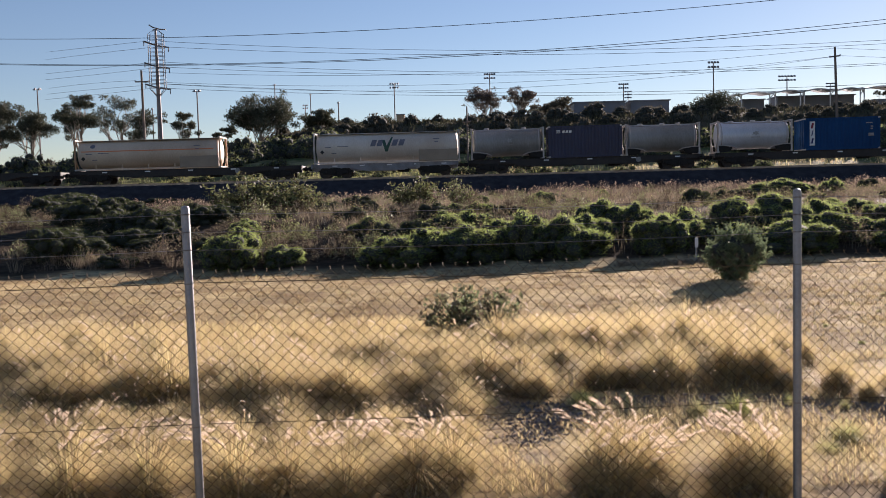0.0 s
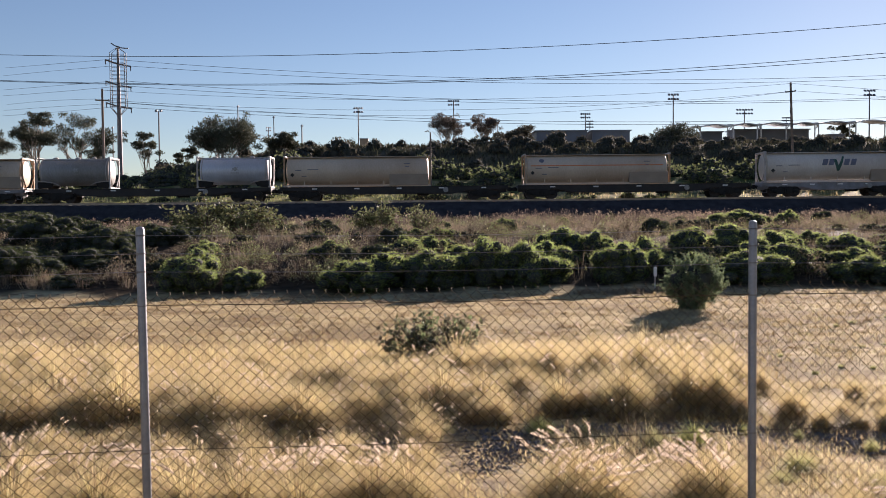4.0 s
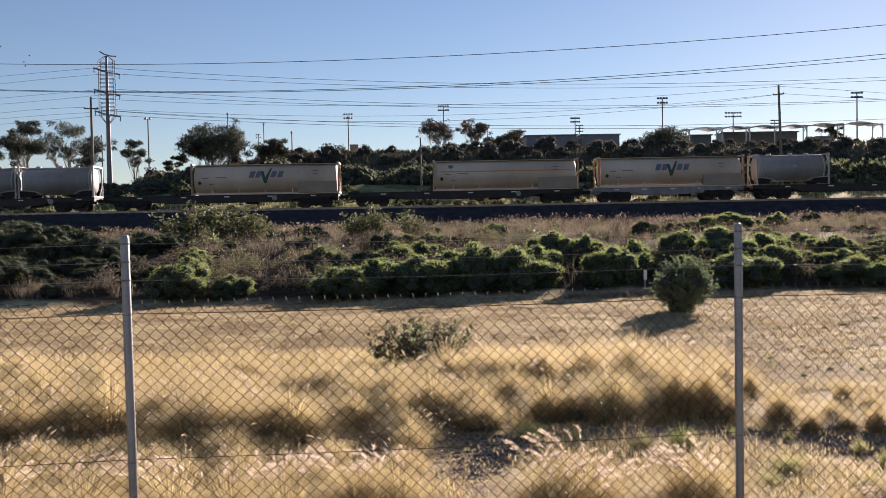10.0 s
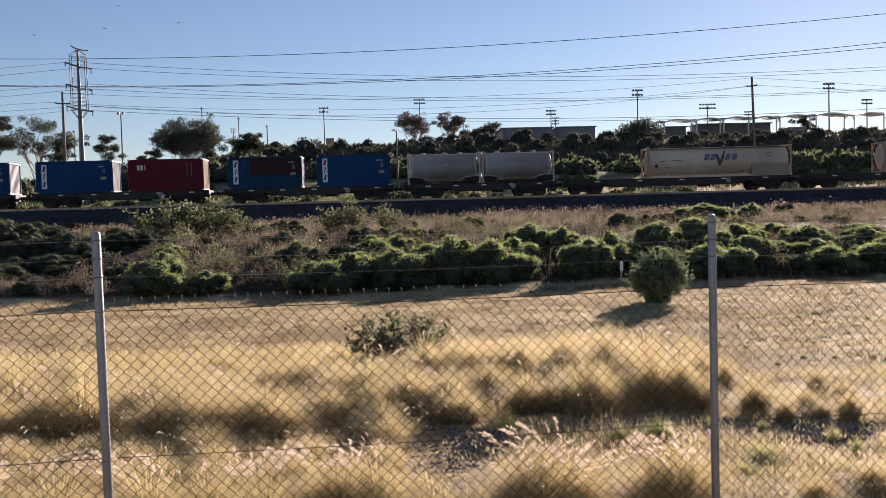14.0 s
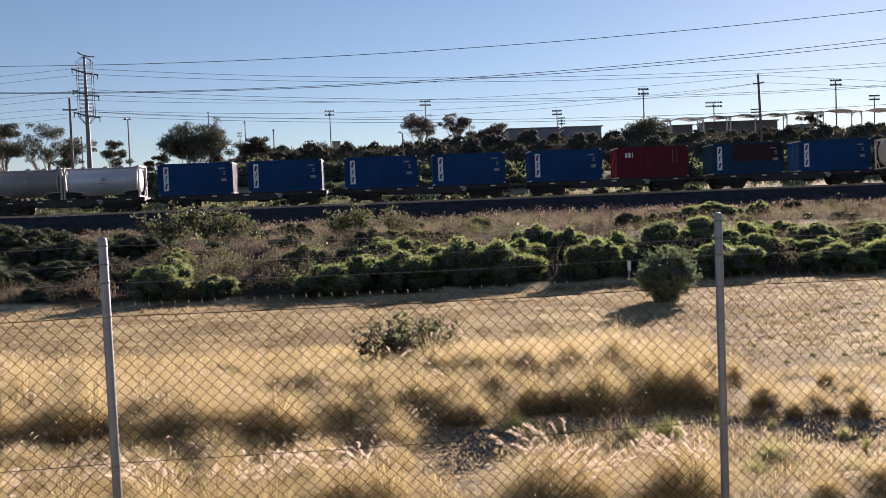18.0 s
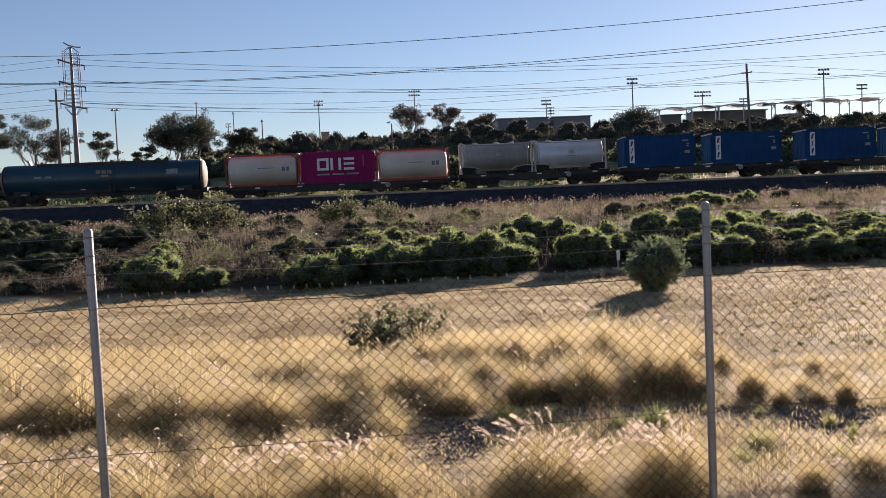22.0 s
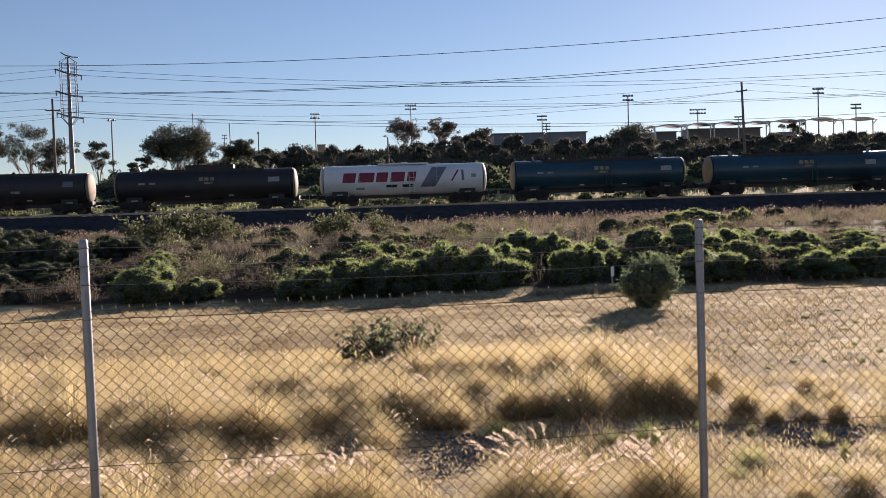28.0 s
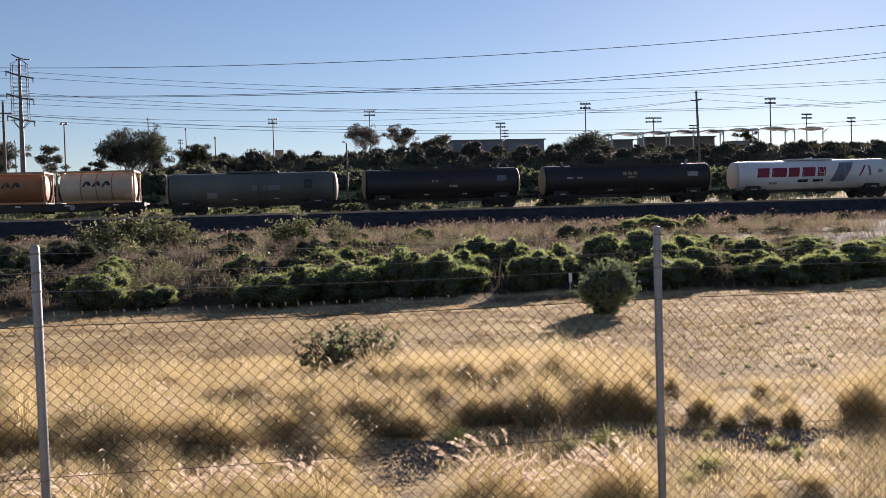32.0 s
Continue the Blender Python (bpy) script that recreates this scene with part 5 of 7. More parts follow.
def leggy_mesh(seed, w, h, n, leaves, size, m, low=0.3):
    """Leaves strung along arching branches, and the branches themselves."""
    rg = np.random.default_rng(seed)
    cs, rs, g = [], [], Geo()
    for _ in range(n):
        a, q = rg.random() * 6.28, rg.random() ** 0.6
        top = h * (0.55 + 0.5 * rg.random()) * (1 - 0.35 * q * q)
        ex, ey = q * w * 0.5 * math.cos(a), q * w * 0.42 * math.sin(a)
        p = [Vector((ex * 0.1, ey * 0.1, -0.05)), Vector((ex * 0.55, ey * 0.55, top * 0.5)), Vector((ex, ey, top))]
        g.tube(p, 0.012 * h + 0.004, 3, False, 0.003)
        for s in np.linspace(low, 1.0, 9):
            c = p[0] * (1 - s) ** 2 + p[1] * 2 * s * (1 - s) + p[2] * s * s
            cs.append(tuple(c + Vector(rg.normal(0, 0.03, 3)) * h)), rs.append(h * (0.035 + 0.03 * rg.random()))
    return leaf_cloud("crown", cs, rs, leaves, size, m, 1.7, 0.1), g.mesh("stem")


def ball_mesh(seed, w, h, leaves, size, m):
    """Crown of a round bush that widens from a narrow foot and bristles with loose shoots; also its inner lumps."""
    rg = np.random.default_rng(seed)
    cs, rs = [], []
    for k in range(110):
        f = rg.uniform(0.08, 1.0)
        half = w / 2 * (math.sqrt(max(0.0, 1 - ((f - 0.55) / 0.47) ** 2)) if f > 0.55 else 0.36 + 0.64 * smooth(0.0, 0.55, f))
        a, q = rg.random() * 6.28, rg.uniform(0.75, 1.0)
        r = rg.uniform(0.07, 0.13)
        cs.append((math.cos(a) * q * max(0.02, half - r * 0.8), math.sin(a) * q * max(0.02, half - r * 0.8), f * (h - r * 0.6)))
        rs.append(r)
    core = [(0, 0, 0.58 * h), (0.17, 0.05, 0.62 * h), (-0.18, 0, 0.56 * h), (0, 0.02, 0.3 * h), (0, -0.12, 0.6 * h)]
    core_r = [0.46, 0.4, 0.4, 0.3, 0.38]
    # loose shoots past the outline
    for k in range(150):
        c = np.array(cs[rg.integers(110)])
        d = c - np.array([0, 0, 0.45 * h])
        d = d / np.linalg.norm(d) + rg.normal(0, 0.3, 3) + np.array([0, 0, 0.35])
        for s in (0.06, 0.1, 0.14, 0.18):
            cs.append(tuple(c + d * s)), rs.append(0.022)
    return leaf_cloud("crown", cs, rs, leaves, size, m, 2.4, 0.4, 1.0, 0.0, 3), core, core_r


def stems_mesh(seed, w, h, n=7, thick=0.03):
    rg = np.random.default_rng(seed)
    g = Geo()
    for _ in range(n):
        a, q = rg.random() * 6.28, rg.random() * 0.32
        g.tube([(0.04 * math.cos(a), 0.04 * math.sin(a), -0.1), (q * 0.4 * w * math.cos(a), q * 0.4 * w * math.sin(a), h * 0.35), (q * w * math.cos(a), q * w * math.sin(a), h * 0.72)], thick * h, 3, False, thick * 0.27 * h)
    return g.mesh("stem")


def make_shrub(name, crown, stem, label, category, group, m, sub="crown", inner=None):
    s = tagged(new(name), label, category, group)
    tagged(part("stem_tuft", stem, TWIG, s), kind="stuff")
    part(sub, crown, None, s)
    if inner:
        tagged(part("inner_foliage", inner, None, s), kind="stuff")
    s.matrix_basis = m
    return s


def planted(x, y, rz=0.0, sx=1.0, sz=1.0, sink=0.05):
    return Matrix.Translation((x, y, ground_z(x, y) - sink)) @ Euler((0, 0, rz)).to_matrix().to_4x4() @ Matrix.Diagonal((sx, sx, sz, 1))


def dup(ob, m):
    """A copy of a shrub with its own size."""
    c = copy_thing(ob, m)
    c.matrix_basis = m
    return c


random.seed(11)


def mound(seed, heads=60):
    """Centres and radii of the billowing heads of a shrub about 1 m wide and 1 m high: several low domes grown into one another."""
    rg = np.random.default_rng(seed)
    domes = [(rg.normal(0, 0.05), rg.normal(0, 0.05), 0.34, 1.0)]
    for k in range(5):
        a, q = k * 1.26 + rg.normal(0, 0.3), rg.uniform(0.2, 0.34)
        domes.append((q * math.cos(a), q * math.sin(a), rg.uniform(0.19, 0.3), rg.uniform(0.5, 0.92)))
    cs, rs = [], []
    for x, y, r, h in domes:
        for f in (0.2, 0.55):
            cs.append((x, y, f * h)), rs.append(r * (0.95 - 0.3 * f))
    for k in range(heads):
        x, y, r, h = domes[k % 6]
        a, up = rg.random() * 6.28, rg.uniform(0.25, 1.0)
        q = (1 - up ** 2.6) ** 0.5 * r
        size = rg.uniform(0.085, 0.145)
        cs.append((x + q * math.cos(a), y + q * math.sin(a), max(size * 0.7, (h - size * 0.8) * up)))
        rs.append(size)
    return np.array(cs), np.array(rs)


def green_shrub(seed, m, at, leaves=23000):
    """A mound 2 m across and 1.2 m high, its heads bristling with upright shoots."""
    cs, rs = mound(seed)
    wide = np.array([1.9, 1.7, 1.2])
    cs, rs = cs * wide, rs * 1.5
    crown = leaf_cloud("crown", cs, rs * 1.08, leaves, 0.019, m, 3.2, 0.87, 1.0, 0.0, 3)
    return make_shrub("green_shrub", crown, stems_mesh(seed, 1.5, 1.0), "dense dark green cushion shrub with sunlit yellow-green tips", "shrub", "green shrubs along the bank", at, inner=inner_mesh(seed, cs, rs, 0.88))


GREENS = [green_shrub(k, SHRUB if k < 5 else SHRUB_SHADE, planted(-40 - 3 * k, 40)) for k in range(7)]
# (x, y, width, height) along the foot of the bank
MOUNDS = ((11.0, 25.8, 1.3, 0.8), (10.6, 26.8, 1.2, 0.85), (4.2, 26.5, 1.3, 0.95), (6.6, 26.6, 1.2, 0.9), (13.2, 26.2, 1.3, 0.75), (15.6, 27.5, 1.4, 0.8), (16.8, 26.6, 1.5, 0.8), (12.4, 29.5, 1.3, 0.7), (-1.11, 24.7, 1.98, 1.00), (0.52, 24.8, 1.71, 1.07), (2.11, 24.9, 1.44, 1.26), (3.30, 24.8, 1.55, 1.22), (-0.13, 28.5, 1.15, 0.83), (0.78, 29.0, 1.00, 0.76), (5.02, 28.5, 1.58, 1.18), (-0.50, 26.0, 1.19, 0.73), (1.47, 26.4, 1.22, 0.83), (5.94, 28.0, 1.06, 1.10), (7.36, 27.5, 1.37, 1.00), (5.89, 24.9, 1.31, 1.08), (8.89, 27.5, 1.37, 1.07), (10.30, 28.6, 1.69, 1.04), (14.82, 40.0, 1.89, 0.82), (17.12, 40.0, 1.07, 0.85), (9.63, 24.8, 1.76, 0.90), (11.57, 28.0, 1.16, 0.87), (13.41, 31.0, 1.01, 0.57), (14.21, 31.0, 0.87, 0.58), (11.86, 26.5, 1.34, 0.75), (13.98, 28.0, 1.42, 0.83), (14.81, 27.0, 1.53, 0.55), (12.85, 24.7, 1.62, 0.75), (7.11, 25.6, 1.20, 0.74), (8.01, 25.0, 0.96, 0.76), (14.59, 24.9, 1.64, 0.99), (17.42, 31.0, 1.67, 0.40), (16.13, 25.5, 1.76, 1.00), (19.48, 29.0, 2.19, 0.62), (-6.14, 24.8, 1.50, 1.12), (-4.64, 24.8, 0.95, 0.62), (-10.62, 26.2, 1.18, 0.59), (-9.36, 25.1, 0.88, 0.41), (-11.61, 26.0, 1.54, 1.01), (-13.34, 32.9, 1.80, 1.07), (-11.14, 30.6, 1.38, 0.80), (-9.81, 32.9, 1.33, 0.65), (-12.31, 28.7, 1.29, 0.65), (-7.54, 26.9, 0.81, 0.52), (-12.86, 36.5, 1.10, 0.84), (-16.73, 37.9, 1.71, 1.00), (-19.26, 59.5, 2.10, 0.67), (-11.81, 30.7, 1.23, 0.81), (-9.25, 27.2, 0.96, 0.39), (-10.04, 30.6, 1.67, 0.96), (-8.74, 31.9, 1.43, 0.77), (-14.10, 36.9, 2.22, 1.01), (-17.73, 42.4, 2.56, 1.12), (-8.67, 28.5, 1.29, 0.61), (-10.13, 28.3, 1.42, 0.71), (-11.15, 27.5, 1.51, 0.72), (-8.75, 35.0, 1.40, 0.70))
# shrubs left of x = -6.5 take the leaf with painted shade
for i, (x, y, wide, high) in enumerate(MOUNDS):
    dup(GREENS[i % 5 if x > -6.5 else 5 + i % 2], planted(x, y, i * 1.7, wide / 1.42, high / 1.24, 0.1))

crown, core, core_r = ball_mesh(31, 1.3, 1.06, 15000, 0.02, ROUNDLEAF)
make_shrub("round_bush", crown, stems_mesh(31, 0.6, 1.0, 12), "round grey-green bush on a narrow foot in dry grass", "bush", "", planted(5.98, 18.64), inner=inner_mesh(31, core, core_r, 0.8))
crown, stem = leggy_mesh(32, 1.55, 0.68, 50, 2000, 0.042, PURPLE, 0.45)
make_shrub("low_bush", crown, stem, "low spreading leafy bush in long straw", "bush", "", planted(0.27, 12.1, 0.0, 1.0, 1.0, 0.0))

SALTS = []
for k in range(3):
    crown, stem = leggy_mesh(40 + k, 3.0, 1.95, 26, 1000, 0.09, LEGGY, 0.4)
    SALTS.append(make_shrub("leggy_shrub", crown, stem, "leggy grey-green shrub with small pale leaves", "shrub", "leggy shrubs on the bank", planted(-30 - 4 * k, 44)))
for i, (x, y, sx, sz) in enumerate(((-8.44, 38.00, 1.30, 0.91), (-6.33, 38.00, 0.90, 0.78), (-7.04, 38.00, 1.20, 0.84), (-1.11, 38.00, 0.90, 0.78), (0.45, 38.00, 0.60, 0.66), (-9.37, 38.00, 0.70, 0.57), (-1.83, 38.00, 0.60, 0.53))):
    dup(SALTS[i % 3], planted(x, y, i * 2.1, sx, sz))


def weed_field():
    """Dry stalks, seed heads and small leaves all over the bank."""
    n = 14000
    x = RNG.uniform(-24, 27, n)
    y = 24.6 + 22 * RNG.random(n) ** 1.6
    keep = np.array([noise.noise((a * 0.35, b * 0.5, 7.0)) > (-0.25 if a > -7 else 0.32) for a, b in zip(x, y)])
    x, y = x[keep], y[keep]
    z = np.array([ground_z(a, b) for a, b in zip(x, y)])
    h = (0.3 + 0.4 * RNG.random(len(x))) * np.interp(y, [25, 36, 46], [1.1, 0.9, 0.5]) * np.array([1 + 0.8 * noise.noise((a * 0.4, b * 0.4, 3.0)) for a, b in zip(x, y)])
    me = blades("weeds", np.stack([x, y, z - 0.03], 1), h, RNG.normal(0, 0.45, (len(x), 2)), 0.011, WEED)
    tagged(part("dry_weeds", me, None), "tangle of dry reddish-brown weed stalks on the bank", "weeds", kind="stuff")
    k = RNG.random(len(x)) < 0.3
    tip = np.stack([x[k], y[k], z[k] + h[k] * 0.75], 1)
    me = leaf_cloud("weed_leaves", tip, np.full(len(tip), 0.16), len(tip) * 2, 0.04, SALT, 1.6, 0.2)
    tagged(part("weed_leaves", me, None), "small dull green leaves among dry weeds", "weeds", kind="stuff")
    tip = np.stack([x, y, z + h * 0.95], 1)
    me = leaf_cloud("weed_seeds", tip, np.full(len(tip), 0.06), len(tip) // 2, 0.015, STRAW, 1.8, 0.2)
    tagged(part("weed_seed_heads", me, None), "pale dry seed heads on weed stalks", "weeds", kind="stuff")


def bank_tufts():
    """Fans of pale dry grass on the bank, thickest along its crest."""
    spots = [(RNG.uniform(-0.27, 0.64), 36.5 + 9 * RNG.random(), 0.36) for _ in range(400)]
    spots += [(RNG.uniform(-0.2, 0.05), 26 + 9 * RNG.random(), 0.45) for _ in range(70)]
    spots += [(RNG.uniform(-0.5, -0.3), 24.6 + 1.2 * RNG.random(), 0.34) for _ in range(40)]
    spots += [(RNG.uniform(0.1, 0.68), 44 + 20 * RNG.random(), 0.42) for _ in range(160)]
    spots += [(RNG.uniform(0.19, 0.3), 22.7 + 0.7 * RNG.random(), 0.17) for _ in range(36)]
    spots += [(RNG.uniform(0.1, 0.66), 28.5 + 16 * RNG.random(), 0.3) for _ in range(520)]
    spots += [(RNG.uniform(-0.45, 0.1), 28.5 + 16 * RNG.random(), 0.26) for _ in range(160)]
    base, high, lean = [], [], []
    for u, y, h in spots:
        x = u * y
        h *= 0.6 + 0.9 * RNG.random()
        k = 42
        o = RNG.normal(0, 0.09, (k, 2))
        base.append(np.stack([x + o[:, 0], y + o[:, 1], np.full(k, ground_z(x, y) - 0.03)], 1))
        high.append(h * (0.6 + 0.6 * RNG.random(k)))
        lean.append(o * 4 + RNG.normal(0, 0.2, (k, 2)) + np.array([-0.1, 0]))
    me = blades("pale_grass", np.concatenate(base), np.concatenate(high), np.concatenate(lean), 0.0085, BANKGRASS)
    tagged(part("pale_bank_grass", me, None), "tufts of pale dry grass along the bank", "grass", kind="stuff")


def crest_grass():
    """Tall dry reeds before the foot of the railway embankment, with pale heads."""
    base, high, lean, heads = [], [], [], []
    for _ in range(1150):
        u = RNG.uniform(-0.52, 0.68)
        y = RNG.uniform(46, 68)
        x = u * y
        lush = 0.3 + 1.1 * noise.noise((x * 0.16, y * 0.1, 31.0)) + 0.45 * smooth(-0.25, 0.35, u)
        if lush < 0.2 or (u < -0.2 and RNG.random() < 0.5):
            continue
        h = (0.16 + 0.5 * min(1.1, lush)) * RNG.uniform(0.75, 1.25)
        k = 26
        o = RNG.normal(0, 0.2, (k, 2))
        z = ground_z(x, y)
        base.append(np.stack([x + o[:, 0], y + o[:, 1], np.full(k, z - 0.03)], 1))
        hh = h * (0.55 + 0.5 * RNG.random(k))
        high.append(hh)
        le = o * 1.1 + RNG.normal(0, 0.18, (k, 2)) + np.array([-0.12, 0])
        lean.append(le)
        pick = RNG.random(k) < 0.16
        heads.append(np.stack([x + o[:, 0] + le[:, 0] * hh, y + o[:, 1], z + hh * 0.95], 1)[pick])
    me = blades("reeds", np.concatenate(base), np.concatenate(high), np.concatenate(lean), 0.022, REED)
    tagged(part("dry_reeds", me, None), "tall dry reddish-brown reeds below the railway", "grass", kind="stuff")
    heads = np.concatenate(heads)
    me = leaf_cloud("reed_heads", heads, np.full(len(heads), 0.05), len(heads) * 3, 0.026, REEDHEAD, 2.6, 0.2, 1.6, 0.0, 3)
    tagged(part("reed_heads", me, None), "pale backlit seed heads on dry reeds", "grass", kind="stuff")


weed_field()
bank_tufts()
crest_grass()


# low shrubs scattered over the bank, most with the shade-darkened leaf
for i in range(64):
    y = 26.5 + 15 * random.random()
    x = random.uniform(-0.3, 0.12) * y if i % 3 else random.uniform(0.1, 0.6) * (y + 10)
    s = random.uniform(0.3, 0.75)
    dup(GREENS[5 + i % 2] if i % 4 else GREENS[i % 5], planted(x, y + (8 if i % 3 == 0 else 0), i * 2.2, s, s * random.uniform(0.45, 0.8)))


def lineside_grass():
    n = 12000
    x = RNG.uniform(-60, 66, n)
    d = 79.5 + 14 * RNG.random(n) ** 1.3
    y = np.array([b + track_y(a) - TRACK_Y for a, b in zip(x, d)])
    z = np.array([ground_z(a, b) for a, b in zip(x, y)])
    pick = np.array([noise.noise((a * 0.12, b * 0.3, 12.0)) - a * 0.012 for a, b in zip(x, y)]) > -0.1
    h = 0.15 + 0.4 * RNG.random(n)
    for sel, m, name, label in ((pick, TUSS_GREEN, "green_lineside_grass", "fresh green grass beyond the railway"), (~pick, STRAW, "dry_lineside_grass", "dry pale grass beyond the railway")):
        me = blades(name, np.stack([x, y, z - 0.03], 1)[sel], h[sel], RNG.normal(0, 0.5, (sel.sum(), 2)), 0.035, m)
        tagged(part(name, me, None), label, "grass", kind="stuff")


lineside_grass()
BROWN = [make_shrub("weed_clump", shrub_mesh(80 + k, 1.6, 1.3, 0.8, 520, 0.032, WEED if k else SALT, 24, 0.3, 0.0, 3), stems_mesh(80 + k, 2.0, 0.9, 22, 0.008), "brown seeding weed clump on the bank" if k else "dull green weed clump on the bank", "weeds", "weed clumps on the bank", planted(-36 - 3 * k, 36)) for k in range(3)]
for i in range(300):
    y = 25.2 + 20 * random.random() ** 1.4
    x = random.uniform(-0.5, 0.62) * (y + 2)
    s = random.uniform(0.4, 1.15)
    dup(BROWN[(i * 7) % 3], planted(x, y, i, s, s * random.uniform(0.6, 1.1)))


def paddock_grass():
    n = 32000
    y = 6.2 + 17.2 * RNG.random(n) ** 1.15
    x = RNG.uniform(-0.55, 0.66, n) * (y + 1.5)
    bare = np.array([noise.noise((a * 0.6, b * 0.9, 1.0)) for a, b in zip(x, y)])
    long = np.array([smooth(9.4, 11, b + 1.2 * noise.noise((a * 0.3, 0, 5))) * smooth(14.0, 12.4, b + 1.5 * noise.noise((a * 0.25, 2, 5))) * (1 if a < 1.6 else smooth(4.5, 1.6, a)) for a, b in zip(x, y)])
    keep = (bare > -0.3) | (long > 0.5)
    x, y, long = x[keep], y[keep], long[keep]
    z = np.array([ground_z(a, b) for a, b in zip(x, y)])
    tall = RNG.random(len(x)) < long
    for sel, hh, w, m, name, label in ((~tall, 0.05, 0.012, STRAW_LOW, "short_grass", "short cropped dry grass of a paddock"), (tall, 0.2, 0.006, STRAW, "long_grass", "long golden dry grass")):
        k = sel.sum()
        h = hh * (0.5 + RNG.random(k))
        me = blades(name, np.stack([x[sel], y[sel], z[sel] - 0.01], 1), h, RNG.normal(0, 0.35, (k, 2)) + np.array([-0.12, 0]), w, m)
        tagged(part(name, me, None), label, "grass", kind="stuff")
    # fine cover over the cropped part, in drifts
    n = 90000
    y = 11.0 + 12.4 * RNG.random(n)
    x = RNG.uniform(-0.55, 0.66, n) * (y + 1.5)
    ok = np.array([noise.noise((a * 0.8, b * 1.6, 21.0)) + 0.5 * noise.noise((a * 3, b * 5, 2.0)) for a, b in zip(x, y)]) > -0.12
    x, y = x[ok], y[ok]
    z = np.array([ground_z(a, b) for a, b in zip(x, y)])
    me = blades("low_cover", np.stack([x, y, z - 0.008], 1), 0.022 + 0.035 * RNG.random(len(x)) ** 2, RNG.normal(0, 0.8, (len(x), 2)), 0.007, STRAW_LOW)
    tagged(part("short_grass", me, None), "thin drifts of short dry grass", "grass", kind="stuff")
    # thicken the long grass
    n = 95000
    y = 9.6 + 5.2 * RNG.random(n)
    x = RNG.uniform(-0.55, 0.45, n) * (y + 1)
    ok = np.array([smooth(9.4, 11, b + 1.2 * noise.noise((a * 0.3, 0, 5))) * smooth(14.0, 12.4, b + 1.5 * noise.noise((a * 0.25, 2, 5))) * (1 if a < 1.6 else smooth(4.5, 1.6, a)) for a, b in zip(x, y)]) > RNG.random(n)
    x, y = x[ok], y[ok]
    z = np.array([ground_z(a, b) for a, b in zip(x, y)])
    me = blades("long_grass", np.stack([x, y, z - 0.01], 1), 0.2 * (0.5 + RNG.random(len(x))), RNG.normal(0, 0.3, (len(x), 2)) + np.array([-0.12, 0]), 0.006, STRAW)
    tagged(part("long_grass", me, None), "long golden dry grass", "grass", kind="stuff")


paddock_grass()


def stubble():
    """Low broken tufts that roughen the cropped paddock."""
    n = 4000
    y = 12.5 + 11.0 * RNG.random(n)
    x = RNG.uniform(-0.55, 0.66, n) * (y + 1.5)
    ok = np.array([noise.noise((a * 0.35, b * 1.1, 9.0)) for a, b in zip(x, y)]) > -0.1
    x, y = x[ok], y[ok]
    k = 10
    cx, cy = np.repeat(x, k) + RNG.normal(0, 0.07, len(x) * k), np.repeat(y, k) + RNG.normal(0, 0.03, len(x) * k)
    z = np.array([ground_z(a, b) for a, b in zip(cx, cy)])
    h = np.repeat(0.03 + 0.06 * RNG.random(len(x)) ** 2, k) * (0.6 + 0.8 * RNG.random(len(cx)))
    me = blades("stubble", np.stack([cx, cy, z - 0.008], 1), h, RNG.normal(0, 1.0, (len(cx), 2)), 0.012, STRAW_DARK)
    tagged(part("stubble", me, None), "low brown broken grass stubble", "grass", kind="stuff")


stubble()


def clods():
    """Small dry clods and droppings all over the cropped paddock."""
    g = Geo()
    for _ in range(7000):
        y = 12.6 + 11.2 * RNG.random()
        x = RNG.uniform(-0.55, 0.68) * (y + 1)
        if noise.noise((x * 0.5, y * 1.2, 15.0)) < -0.15:
            continue
        z, r, a = ground_z(x, y), 0.01 + 0.024 * RNG.random() ** 2, RNG.random() * 6.28
        ring = [(x + 1.6 * r * math.cos(q + a) * RNG.uniform(0.7, 1.1), y + r * math.sin(q + a) * RNG.uniform(0.7, 1.1), z - 0.006) for q in (0, 1.57, 3.14, 4.71)]
        g.add(ring + [(x + 0.2 * r, y, z + r * RNG.uniform(0.35, 0.7))], [(0, 1, 4), (1, 2, 4), (2, 3, 4), (3, 0, 4)])
    tagged(part("clods", g, CLOD), "small brown clods strewn over the paddock", "clods", kind="stuff")


clods()


